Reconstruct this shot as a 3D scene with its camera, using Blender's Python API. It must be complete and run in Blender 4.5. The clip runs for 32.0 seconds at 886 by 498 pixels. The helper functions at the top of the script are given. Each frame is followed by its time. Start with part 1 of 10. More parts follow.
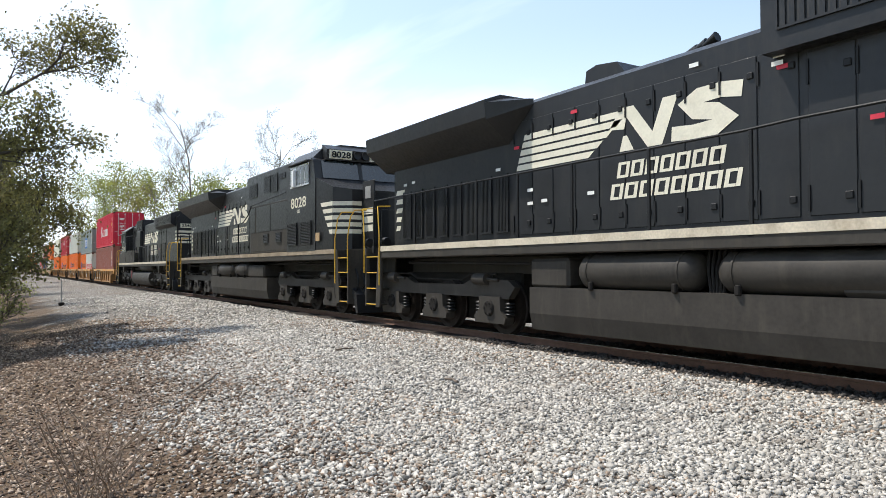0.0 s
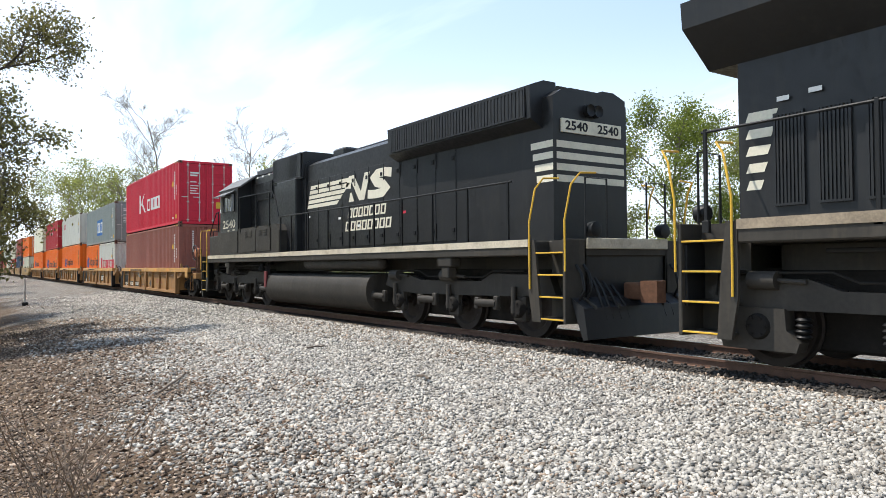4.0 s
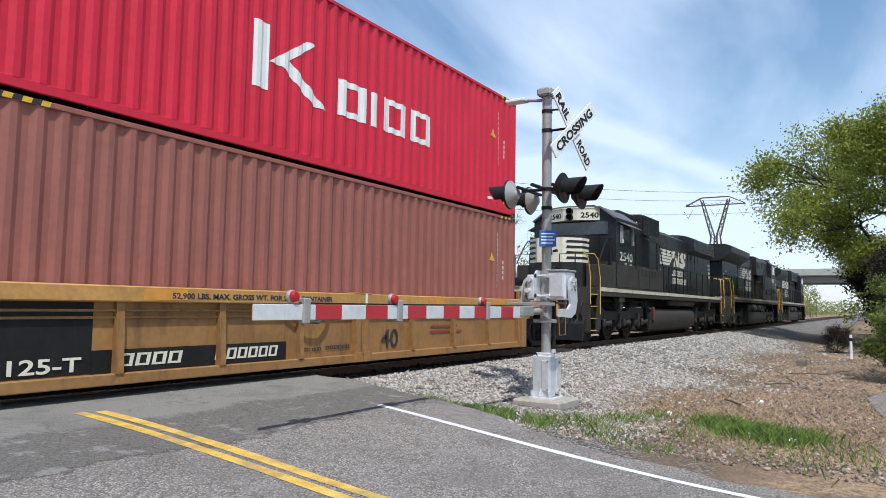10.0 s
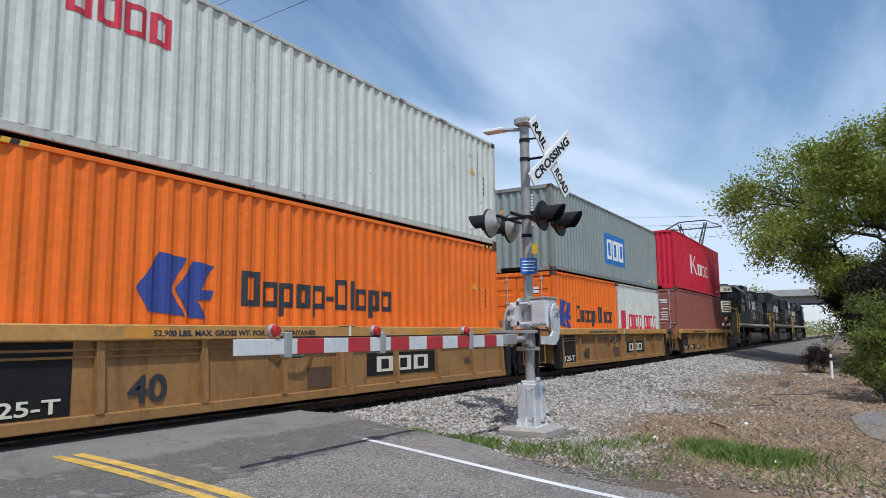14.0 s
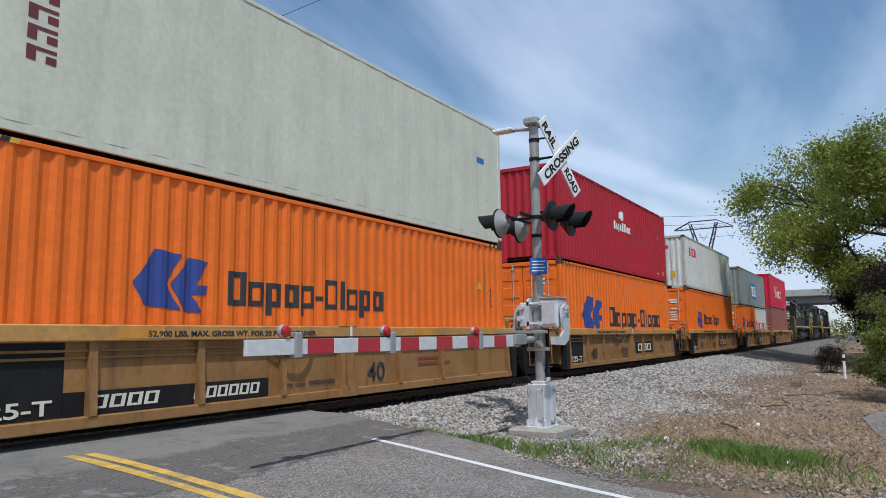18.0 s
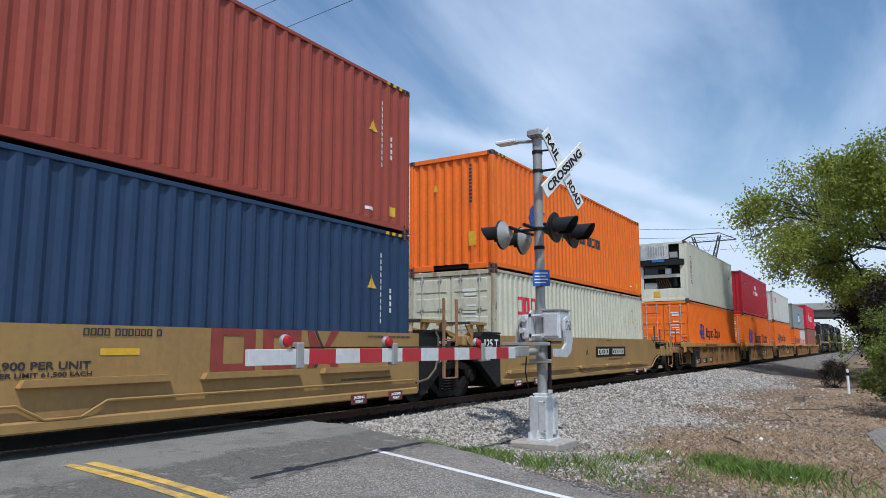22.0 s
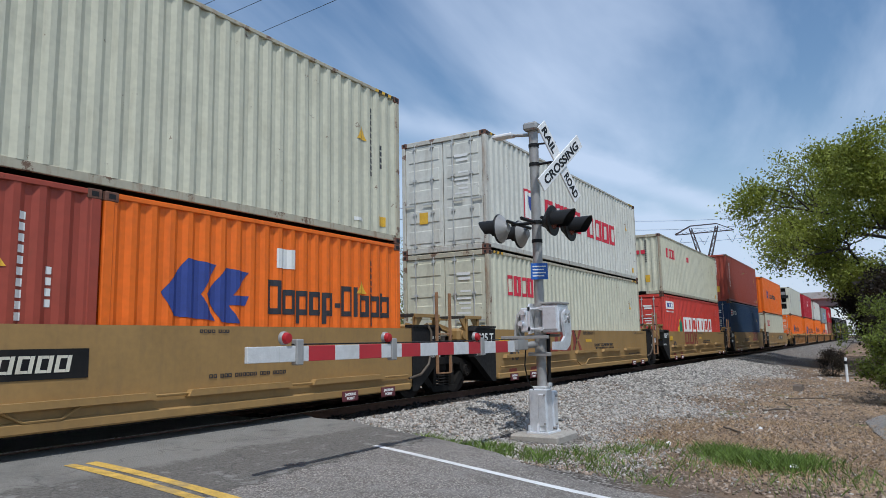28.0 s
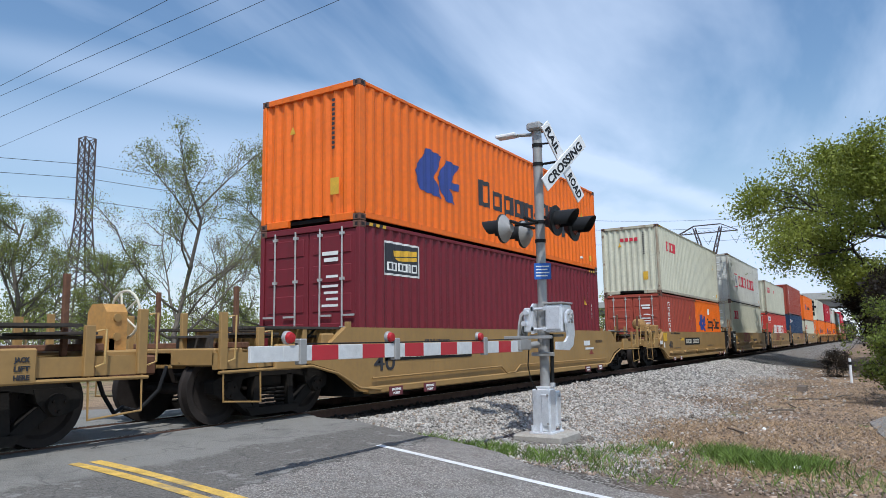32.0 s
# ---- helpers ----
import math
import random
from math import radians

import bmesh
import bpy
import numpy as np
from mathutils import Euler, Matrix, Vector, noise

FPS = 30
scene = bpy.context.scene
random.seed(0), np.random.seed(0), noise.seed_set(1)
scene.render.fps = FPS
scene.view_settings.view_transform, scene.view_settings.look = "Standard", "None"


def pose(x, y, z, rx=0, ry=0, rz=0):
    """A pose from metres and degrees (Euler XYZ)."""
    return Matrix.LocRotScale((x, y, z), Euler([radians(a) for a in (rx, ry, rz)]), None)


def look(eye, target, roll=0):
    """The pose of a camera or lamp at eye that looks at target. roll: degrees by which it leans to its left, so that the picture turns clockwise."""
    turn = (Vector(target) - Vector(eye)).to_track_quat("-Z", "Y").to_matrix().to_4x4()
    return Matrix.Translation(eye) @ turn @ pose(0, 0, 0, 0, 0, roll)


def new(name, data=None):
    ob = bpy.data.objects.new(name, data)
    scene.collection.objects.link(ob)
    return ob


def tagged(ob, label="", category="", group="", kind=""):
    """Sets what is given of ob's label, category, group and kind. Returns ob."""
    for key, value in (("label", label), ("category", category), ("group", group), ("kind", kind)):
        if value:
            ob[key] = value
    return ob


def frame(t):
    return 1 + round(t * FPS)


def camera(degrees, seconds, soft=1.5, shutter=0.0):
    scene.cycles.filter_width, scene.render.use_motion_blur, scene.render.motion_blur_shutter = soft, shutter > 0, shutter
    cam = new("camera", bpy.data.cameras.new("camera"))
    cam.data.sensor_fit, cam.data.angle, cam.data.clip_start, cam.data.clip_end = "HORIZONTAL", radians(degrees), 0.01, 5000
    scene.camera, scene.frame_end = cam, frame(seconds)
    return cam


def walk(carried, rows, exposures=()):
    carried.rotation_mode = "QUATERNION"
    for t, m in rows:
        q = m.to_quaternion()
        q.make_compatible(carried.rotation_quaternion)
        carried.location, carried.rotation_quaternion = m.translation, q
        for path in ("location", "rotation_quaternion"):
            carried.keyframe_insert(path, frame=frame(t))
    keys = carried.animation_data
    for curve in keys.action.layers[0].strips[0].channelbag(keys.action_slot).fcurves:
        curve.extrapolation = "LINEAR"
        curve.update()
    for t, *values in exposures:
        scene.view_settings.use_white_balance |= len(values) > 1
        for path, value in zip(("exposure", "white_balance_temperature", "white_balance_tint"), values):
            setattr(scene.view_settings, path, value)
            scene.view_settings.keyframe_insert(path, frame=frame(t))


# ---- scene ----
cam = camera(64.29, 32.0, soft=0.72)
walk(cam, [
    (0.0, pose(0.07, -0.50, 1.73, 91.51, 0.15, 57.82)),
    (0.5, pose(0.07, -0.50, 1.73, 91.39, 0.27, 57.73)),
    (1.0, pose(0.07, -0.50, 1.73, 91.16, 0.02, 57.63)),
    (1.5, pose(0.07, -0.50, 1.73, 91.08, -0.21, 57.82)),
    (2.0, pose(0.07, -0.50, 1.73, 91.16, -0.23, 57.82)),
    (2.5, pose(0.07, -0.50, 1.73, 91.12, -0.15, 57.71)),
    (3.0, pose(0.07, -0.50, 1.73, 90.86, 0.02, 57.16)),
    (3.5, pose(0.07, -0.50, 1.73, 91.00, 0.06, 56.46)),
    (5.5, pose(0.04, -0.30, 1.64, 91.99, 0.84, 49.29)),
    (6.0, pose(0.04, -0.25, 1.61, 92.36, -0.43, 44.00)),
    (6.5, pose(0.03, -0.20, 1.59, 93.10, -0.46, 33.86)),
    (6.6, pose(0.03, -0.19, 1.59, 93.25, -0.47, 31.10)),
    (7.0, pose(0.02, -0.15, 1.57, 94.44, -2.06, 19.63)),
    (7.5, pose(0.01, -0.10, 1.55, 96.16, -1.25, 5.22)),
    (7.6, pose(0.01, -0.09, 1.54, 96.50, -1.09, 2.03)),
    (8.0, pose(0.01, -0.05, 1.52, 95.95, -1.34, -16.03)),
    (8.2, pose(0.00, -0.03, 1.51, 94.95, -1.63, -23.63)),
    (8.5, pose(0.00, -0.00, 1.50, 95.05, -1.38, -32.75)),
    (8.6, pose(0.00, -0.00, 1.50, 95.09, -1.30, -35.97)),
    (9.0, pose(0.00, -0.00, 1.50, 95.03, -0.53, -45.46)),
    (9.2, pose(0.00, -0.00, 1.50, 94.94, -0.23, -48.64)),
    (9.5, pose(0.00, -0.00, 1.50, 94.34, -0.76, -53.49)),
    (9.7, pose(0.00, -0.00, 1.50, 94.61, -0.57, -56.11)),
    (10.0, pose(0.00, -0.00, 1.50, 94.56, -0.91, -57.95)),
    (10.5, pose(0.00, -0.00, 1.50, 94.85, -0.03, -58.60)),
    (11.0, pose(0.00, -0.00, 1.50, 95.72, -0.29, -59.32)),
    (11.5, pose(0.00, -0.00, 1.50, 96.39, 0.80, -59.72)),
    (12.0, pose(0.00, -0.00, 1.50, 96.73, 0.54, -59.30)),
    (12.5, pose(0.00, -0.00, 1.50, 96.73, 0.80, -59.29)),
    (13.0, pose(0.00, -0.00, 1.50, 97.11, 1.02, -59.55)),
    (13.5, pose(0.00, -0.00, 1.50, 96.95, 0.83, -59.45)),
    (15.5, pose(0.00, -0.00, 1.50, 97.23, 0.10, -59.23)),
    (16.0, pose(0.00, -0.00, 1.50, 97.36, 0.41, -59.11)),
    (16.5, pose(0.00, -0.00, 1.50, 97.21, 0.55, -58.96)),
    (17.0, pose(0.00, -0.00, 1.50, 97.06, 0.96, -58.65)),
    (17.5, pose(0.00, -0.00, 1.50, 96.84, 0.86, -58.58)),
    (18.0, pose(0.00, -0.00, 1.50, 97.02, 0.64, -58.54)),
    (18.5, pose(0.00, -0.00, 1.50, 96.86, 0.76, -58.24)),
    (19.0, pose(0.00, -0.00, 1.50, 96.72, 0.80, -58.08)),
    (19.5, pose(0.00, -0.00, 1.50, 96.90, 1.00, -58.10)),
    (20.0, pose(0.00, -0.00, 1.50, 97.02, 0.81, -58.25)),
    (20.5, pose(0.00, -0.00, 1.50, 97.06, 0.69, -58.68)),
    (21.0, pose(0.00, -0.00, 1.50, 97.89, 0.21, -58.59)),
    (21.5, pose(0.00, -0.00, 1.50, 97.90, 0.01, -58.49)),
    (22.0, pose(0.00, -0.00, 1.50, 97.92, 0.18, -58.38)),
    (22.5, pose(0.00, -0.00, 1.50, 97.70, 0.18, -58.27)),
    (23.0, pose(0.00, -0.00, 1.50, 97.74, 0.16, -58.16)),
    (23.5, pose(0.00, -0.00, 1.50, 97.71, 0.11, -58.07)),
    (24.0, pose(0.00, -0.00, 1.50, 97.59, 0.63, -58.29)),
    (24.5, pose(0.00, -0.00, 1.50, 97.68, 0.90, -58.40)),
    (25.0, pose(0.00, -0.00, 1.50, 97.60, 0.95, -58.30)),
    (25.5, pose(0.00, -0.00, 1.50, 97.49, 0.89, -58.39)),
    (26.0, pose(0.00, -0.00, 1.50, 97.53, 1.05, -58.43)),
    (26.5, pose(0.00, -0.00, 1.50, 97.35, 1.17, -58.41)),
    (28.5, pose(0.00, -0.00, 1.50, 97.52, 1.01, -58.45)),
    (29.0, pose(0.00, -0.00, 1.50, 97.40, 1.03, -58.36)),
    (29.5, pose(0.00, -0.00, 1.50, 97.27, 1.06, -58.15)),
    (30.0, pose(0.00, -0.00, 1.50, 97.69, 1.00, -58.01)),
    (30.5, pose(0.00, -0.00, 1.50, 97.69, 0.74, -58.09)),
    (31.0, pose(0.00, -0.00, 1.50, 97.58, 0.88, -58.11)),
    (31.5, pose(0.00, -0.00, 1.50, 97.58, 0.96, -58.17)),
    (32.0, pose(0.00, -0.00, 1.50, 97.48, 0.91, -58.19)),
], exposures=[(0.0, 0.27, 6500, 10), (5.5, 0.32, 6500, 10), (6.6, 0.30, 6450, 10), (8.0, -0.04, 6080, 10), (9.0, -0.06, 6020, 10), (10.0, -0.20, 5970, 10), (11.0, -0.30, 5870, 10), (12.0, -0.48, 5830, 10), (13.0, -0.46, 5830, 10), (16.0, -0.64, 5820, 10), (17.0, -0.58, 5820, 10), (18.0, -0.62, 5820, 10), (19.0, -0.54, 5800, 10), (20.0, -0.66, 5800, 10), (21.0, -0.62, 5780, 10), (22.0, -0.50, 5780, 10), (23.0, -0.24, 5800, 10), (24.0, -0.46, 5800, 10), (25.0, -0.56, 5780, 10), (26.0, -0.64, 5800, 10), (28.8, -0.68, 5780, 10), (30.0, -0.60, 5780, 10), (31.0, -0.46, 5800, 10), (32.0, -0.40, 5800, 10)])
# metres that the train has run, by seconds
RUN = [(0.0, -0.00), (1.5, 12.23), (3.0, 24.48), (5.5, 44.85), (6.0, 48.94), (6.6, 53.85), (7.0, 57.08), (7.6, 61.91), (8.0, 65.14), (8.2, 66.74), (8.6, 69.90), (9.0, 73.08), (13.0, 105.03), (19.0, 152.51), (23.0, 184.18), (26.0, 207.91), (32.0, 254.05)]

# ---------------------------------------------------------------- light
SUN_TO = Vector((-0.43, -0.35, 1.0)).normalized()
sun = new("sun", bpy.data.lights.new("sun", "SUN"))
sun.data.energy, sun.data.angle, sun.data.color = 5.0, radians(0.53), (1.0, 0.95, 0.87)
sun.matrix_world = look(SUN_TO * 50, (0, 0, 0))

world = bpy.data.worlds.new("sky")
scene.world = world
world.use_nodes = True
wn, wl = world.node_tree.nodes, world.node_tree.links
wn.clear()
w_out = wn.new("ShaderNodeOutputWorld")
w_bg = wn.new("ShaderNodeBackground")
w_bg.inputs["Strength"].default_value = 0.15
w_sky = wn.new("ShaderNodeTexSky")
w_sky.sky_type, w_sky.sun_disc = "NISHITA", False
w_sky.sun_elevation, w_sky.sun_rotation = math.asin(SUN_TO.z), math.atan2(SUN_TO.x, SUN_TO.y)
w_sky.air_density, w_sky.dust_density, w_sky.ozone_density = 1.55, 0.2, 4.2
w_tc = wn.new("ShaderNodeTexCoord")
w_sep = wn.new("ShaderNodeSeparateXYZ")
wl.new(w_tc.outputs["Generated"], w_sep.inputs[0])
# cirrus: the view direction is laid on a high flat layer and stretched along one heading
w_z = wn.new("ShaderNodeMath")
w_z.operation, w_z.inputs[1].default_value = "ADD", 0.16
wl.new(w_sep.outputs[2], w_z.inputs[0])
w_zz = wn.new("ShaderNodeMath")
w_zz.operation, w_zz.inputs[1].default_value = "MAXIMUM", 0.05
wl.new(w_z.outputs[0], w_zz.inputs[0])
w_div = wn.new("ShaderNodeVectorMath")
w_div.operation = "DIVIDE"
w_cmb = wn.new("ShaderNodeCombineXYZ")
for k in range(3):
    wl.new(w_zz.outputs[0], w_cmb.inputs[k])
wl.new(w_tc.outputs["Generated"], w_div.inputs[0])
wl.new(w_cmb.outputs[0], w_div.inputs[1])
w_map = wn.new("ShaderNodeMapping")
w_map.inputs["Rotation"].default_value = (0, 0, radians(-40))
w_map.inputs["Scale"].default_value = (0.55, 1.25, 1.0)
w_map.inputs["Location"].default_value = (1.3, 0.35, 0.0)
wl.new(w_div.outputs[0], w_map.inputs[0])
w_n1 = wn.new("ShaderNodeTexNoise")
w_n1.inputs["Scale"].default_value, w_n1.inputs["Detail"].default_value = 0.9, 6.0
w_n1.inputs["Roughness"].default_value, w_n1.inputs["Distortion"].default_value = 0.52, 0.5
wl.new(w_map.outputs[0], w_n1.inputs["Vector"])
w_ramp = wn.new("ShaderNodeValToRGB")
w_ramp.color_ramp.elements[0].position, w_ramp.color_ramp.elements[1].position = 0.49, 0.76
wl.new(w_n1.outputs[0], w_ramp.inputs[0])
# thin high haze, thicker towards the west (-x)
w_hz = wn.new("ShaderNodeMapRange")
w_hz.inputs["From Min"].default_value, w_hz.inputs["From Max"].default_value = 0.35, -0.95
w_hz.inputs["To Min"].default_value, w_hz.inputs["To Max"].default_value = 0.0, 0.42
wl.new(w_sep.outputs[0], w_hz.inputs["Value"])
w_add = wn.new("ShaderNodeMath")
w_add.operation, w_add.use_clamp = "ADD", True
wl.new(w_ramp.outputs[0], w_add.inputs[0])
wl.new(w_hz.outputs[0], w_add.inputs[1])
# two long parallel streaks of cirrus low over the line, and pale haze down to the horizon
w_prev = w_add.outputs[0]
for nx, ny, mid, wide, amt in ((0.4715, 0.882, 1.816, 0.13, 0.62), (0.4715, 0.882, 2.25, 0.50, 0.55)):
    w_dot = wn.new("ShaderNodeVectorMath")
    w_dot.operation, w_dot.inputs[1].default_value = "DOT_PRODUCT", (nx, ny, 0.0)
    wl.new(w_div.outputs[0], w_dot.inputs[0])
    w_wob = wn.new("ShaderNodeMath")
    w_wob.operation, w_wob.inputs[1].default_value = "MULTIPLY_ADD", 0.30
    wl.new(w_n1.outputs[0], w_wob.inputs[0])
    wl.new(w_dot.outputs["Value"], w_wob.inputs[2])
    w_off = wn.new("ShaderNodeMath")
    w_off.operation, w_off.inputs[1].default_value = "SUBTRACT", mid + 0.15
    wl.new(w_wob.outputs[0], w_off.inputs[0])
    w_abs = wn.new("ShaderNodeMath")
    w_abs.operation = "ABSOLUTE"
    wl.new(w_off.outputs[0], w_abs.inputs[0])
    w_band = wn.new("ShaderNodeMapRange")
    w_band.interpolation_type = "SMOOTHSTEP"
    w_band.inputs["From Min"].default_value, w_band.inputs["From Max"].default_value = wide, 0.0
    w_band.inputs["To Max"].default_value = amt
    wl.new(w_abs.outputs[0], w_band.inputs["Value"])
    # each streak thins out along its length
    w_run = wn.new("ShaderNodeVectorMath")
    w_run.operation, w_run.inputs[1].default_value = "DOT_PRODUCT", (ny, -nx, 0.0)
    wl.new(w_div.outputs[0], w_run.inputs[0])
    w_end = wn.new("ShaderNodeMapRange")
    w_end.interpolation_type = "SMOOTHSTEP"
    w_end.inputs["From Min"].default_value, w_end.inputs["From Max"].default_value = -1.2, 1.0
    wl.new(w_run.outputs["Value"], w_end.inputs["Value"])
    w_thin = wn.new("ShaderNodeMath")
    w_thin.operation = "MULTIPLY"
    wl.new(w_band.outputs[0], w_thin.inputs[0])
    wl.new(w_end.outputs[0], w_thin.inputs[1])
    w_sum = wn.new("ShaderNodeMath")
    w_sum.operation, w_sum.use_clamp = "ADD", True
    wl.new(w_prev, w_sum.inputs[0])
    wl.new(w_thin.outputs[0], w_sum.inputs[1])
    w_prev = w_sum.outputs[0]
w_low = wn.new("ShaderNodeMapRange")
w_low.interpolation_type = "SMOOTHSTEP"
w_low.inputs["From Min"].default_value, w_low.inputs["From Max"].default_value = 0.34, 0.0
w_low.inputs["To Max"].default_value = 0.75
wl.new(w_sep.outputs[2], w_low.inputs["Value"])
w_sum = wn.new("ShaderNodeMath")
w_sum.operation, w_sum.use_clamp = "ADD", True
wl.new(w_prev, w_sum.inputs[0])
wl.new(w_low.outputs[0], w_sum.inputs[1])
w_fac = wn.new("ShaderNodeMath")
w_fac.operation, w_fac.inputs[1].default_value = "MULTIPLY", 0.80
wl.new(w_sum.outputs[0], w_fac.inputs[0])
w_mix = wn.new("ShaderNodeMix")
w_mix.data_type = "RGBA"
w_mix.inputs["B"].default_value = (7.0, 7.8, 9.0, 1)
wl.new(w_fac.outputs[0], w_mix.inputs["Factor"])
wl.new(w_sky.outputs[0], w_mix.inputs["A"])
wl.new(w_mix.outputs["Result"], w_bg.inputs["Color"])
wl.new(w_bg.outputs[0], w_out.inputs[0])

# ---------------------------------------------------------------- materials
MATS = {}


def mat(name, col, rough=0.6, metal=0.0, var=0.18, scale=6.0, bump=0.0, bscale=40.0, stain=None, stain_amt=0.0, streak=False, spec=0.5, island=0.0, chips=0.0):
    """A procedural surface: base colour with broad and fine variation, an optional second stain colour, and fine relief."""
    if name in MATS:
        return MATS[name]
    m = MATS[name] = bpy.data.materials.new(name)
    m.use_nodes = True
    n, l = m.node_tree.nodes, m.node_tree.links
    b = n["Principled BSDF"]
    b.inputs["Roughness"].default_value, b.inputs["Metallic"].default_value = rough, metal
    b.inputs["Specular IOR Level"].default_value = spec
    tc = n.new("ShaderNodeTexCoord")
    src = tc.outputs["Object"]
    n1 = n.new("ShaderNodeTexNoise")
    n1.inputs["Scale"].default_value, n1.inputs["Detail"].default_value = scale, 5
    n2 = n.new("ShaderNodeTexNoise")
    n2.inputs["Scale"].default_value, n2.inputs["Detail"].default_value = scale * 9, 4
    for q in (n1, n2):
        l.new(src, q.inputs["Vector"])
    av = n.new("ShaderNodeMath")
    av.operation = "ADD"
    l.new(n1.outputs[0], av.inputs[0])
    l.new(n2.outputs[0], av.inputs[1])
    mr = n.new("ShaderNodeMapRange")
    mr.inputs["From Min"].default_value, mr.inputs["From Max"].default_value = 0.7, 1.3
    mr.inputs["To Min"].default_value, mr.inputs["To Max"].default_value = 1 - var, 1 + var
    l.new(av.outputs[0], mr.inputs["Value"])
    val = mr.outputs[0]
    if island:
        geo = n.new("ShaderNodeNewGeometry")
        mi = n.new("ShaderNodeMapRange")
        mi.inputs["To Min"].default_value, mi.inputs["To Max"].default_value = 1 - island, 1 + island
        l.new(geo.outputs["Random Per Island"], mi.inputs["Value"])
        mm = n.new("ShaderNodeMath")
        mm.operation = "MULTIPLY"
        l.new(val, mm.inputs[0])
        l.new(mi.outputs[0], mm.inputs[1])
        val = mm.outputs[0]
    sc = n.new("ShaderNodeVectorMath")
    sc.operation = "SCALE"
    sc.inputs[0].default_value = col
    l.new(val, sc.inputs["Scale"])
    colour = sc.outputs[0]
    if stain:
        n3 = n.new("ShaderNodeTexNoise")
        n3.inputs["Scale"].default_value, n3.inputs["Detail"].default_value = 1.0, 8
        n3.inputs["Roughness"].default_value = 0.65
        mp = n.new("ShaderNodeMapping")
        mp.inputs["Scale"].default_value = (5.0, 5.0, 0.9) if streak else (2.5, 2.5, 2.5)
        l.new(src, mp.inputs[0])
        l.new(mp.outputs[0], n3.inputs["Vector"])
        r3 = n.new("ShaderNodeMapRange")
        r3.inputs["From Min"].default_value, r3.inputs["From Max"].default_value = 0.52, 0.78
        r3.inputs["To Max"].default_value = stain_amt
        r3.clamp = True
        l.new(n3.outputs[0], r3.inputs["Value"])
        mx = n.new("ShaderNodeMix")
        mx.data_type = "RGBA"
        mx.inputs["B"].default_value = (*stain, 1)
        l.new(r3.outputs[0], mx.inputs["Factor"])
        l.new(colour, mx.inputs["A"])
        colour = mx.outputs["Result"]
    if chips:
        # scattered rust chips and scabs
        nc = n.new("ShaderNodeTexNoise")
        nc.inputs["Scale"].default_value, nc.inputs["Detail"].default_value, nc.inputs["Roughness"].default_value = 2.6, 9, 0.72
        l.new(src, nc.inputs["Vector"])
        rc = n.new("ShaderNodeMapRange")
        rc.inputs["From Min"].default_value, rc.inputs["From Max"].default_value = 0.70 - 0.06 * chips, 0.74 - 0.06 * chips
        rc.inputs["To Max"].default_value = 0.85
        l.new(nc.outputs[0], rc.inputs["Value"])
        mc = n.new("ShaderNodeMix")
        mc.data_type = "RGBA"
        mc.inputs["B"].default_value = (0.13, 0.055, 0.028, 1)
        l.new(rc.outputs[0], mc.inputs["Factor"])
        l.new(colour, mc.inputs["A"])
        colour = mc.outputs["Result"]
    l.new(colour, b.inputs["Base Color"])
    rr = n.new("ShaderNodeMapRange")
    rr.inputs["From Min"].default_value, rr.inputs["From Max"].default_value = 0.3, 0.7
    rr.inputs["To Min"].default_value, rr.inputs["To Max"].default_value = max(0.02, rough - 0.12), min(1, rough + 0.12)
    l.new(n2.outputs[0], rr.inputs["Value"])
    l.new(rr.outputs[0], b.inputs["Roughness"])
    if bump:
        n4 = n.new("ShaderNodeTexNoise")
        n4.inputs["Scale"].default_value, n4.inputs["Detail"].default_value = bscale, 4
        l.new(src, n4.inputs["Vector"])
        bp = n.new("ShaderNodeBump")
        bp.inputs["Strength"].default_value, bp.inputs["Distance"].default_value = bump, 0.02
        l.new(n4.outputs[0], bp.inputs["Height"])
        l.new(bp.outputs[0], b.inputs["Normal"])
    return m


RUST = (0.11, 0.045, 0.022)
GRIME = (0.045, 0.04, 0.034)


def paint(name, col, dirt=0.5, stain=GRIME, rough=0.5, chips=0.6):
    return mat("paint_" + name, col, rough, var=0.10, scale=1.2, bump=0.10, bscale=5, stain=stain, stain_amt=dirt, streak=True, chips=chips, spec=0.3)


def glow(name, col, strength):
    if name not in MATS:
        m = MATS[name] = bpy.data.materials.new(name)
        m.use_nodes = True
        b = m.node_tree.nodes["Principled BSDF"]
        b.inputs["Base Color"].default_value = (*col, 1)
        b.inputs["Emission Color"].default_value = (*col, 1)
        b.inputs["Emission Strength"].default_value = strength
    return MATS[name]


LOCO_BLACK = mat("loco_black", (0.018, 0.0182, 0.019), 0.40, var=0.2, scale=1.5, bump=0.04, bscale=6, stain=(0.045, 0.040, 0.033), stain_amt=0.45, streak=True, spec=0.32)
UNDER = mat("underframe_grime", (0.020, 0.018, 0.016), 0.85, var=0.3, scale=3, bump=0.3, stain=(0.06, 0.049, 0.037), stain_amt=0.6, spec=0.15)
TANK_GREY = mat("tank_dusty_black", (0.043, 0.038, 0.032), 0.6, var=0.25, scale=2, bump=0.06, bscale=9, stain=(0.085, 0.074, 0.058), stain_amt=0.5, streak=True, spec=0.2)
DARK = mat("dark_recess", (0.010, 0.010, 0.010), 0.8)
CREAM = mat("cream_white", (0.72, 0.67, 0.53), 0.55, var=0.08, scale=3, stain=(0.3, 0.25, 0.17), stain_amt=0.35)
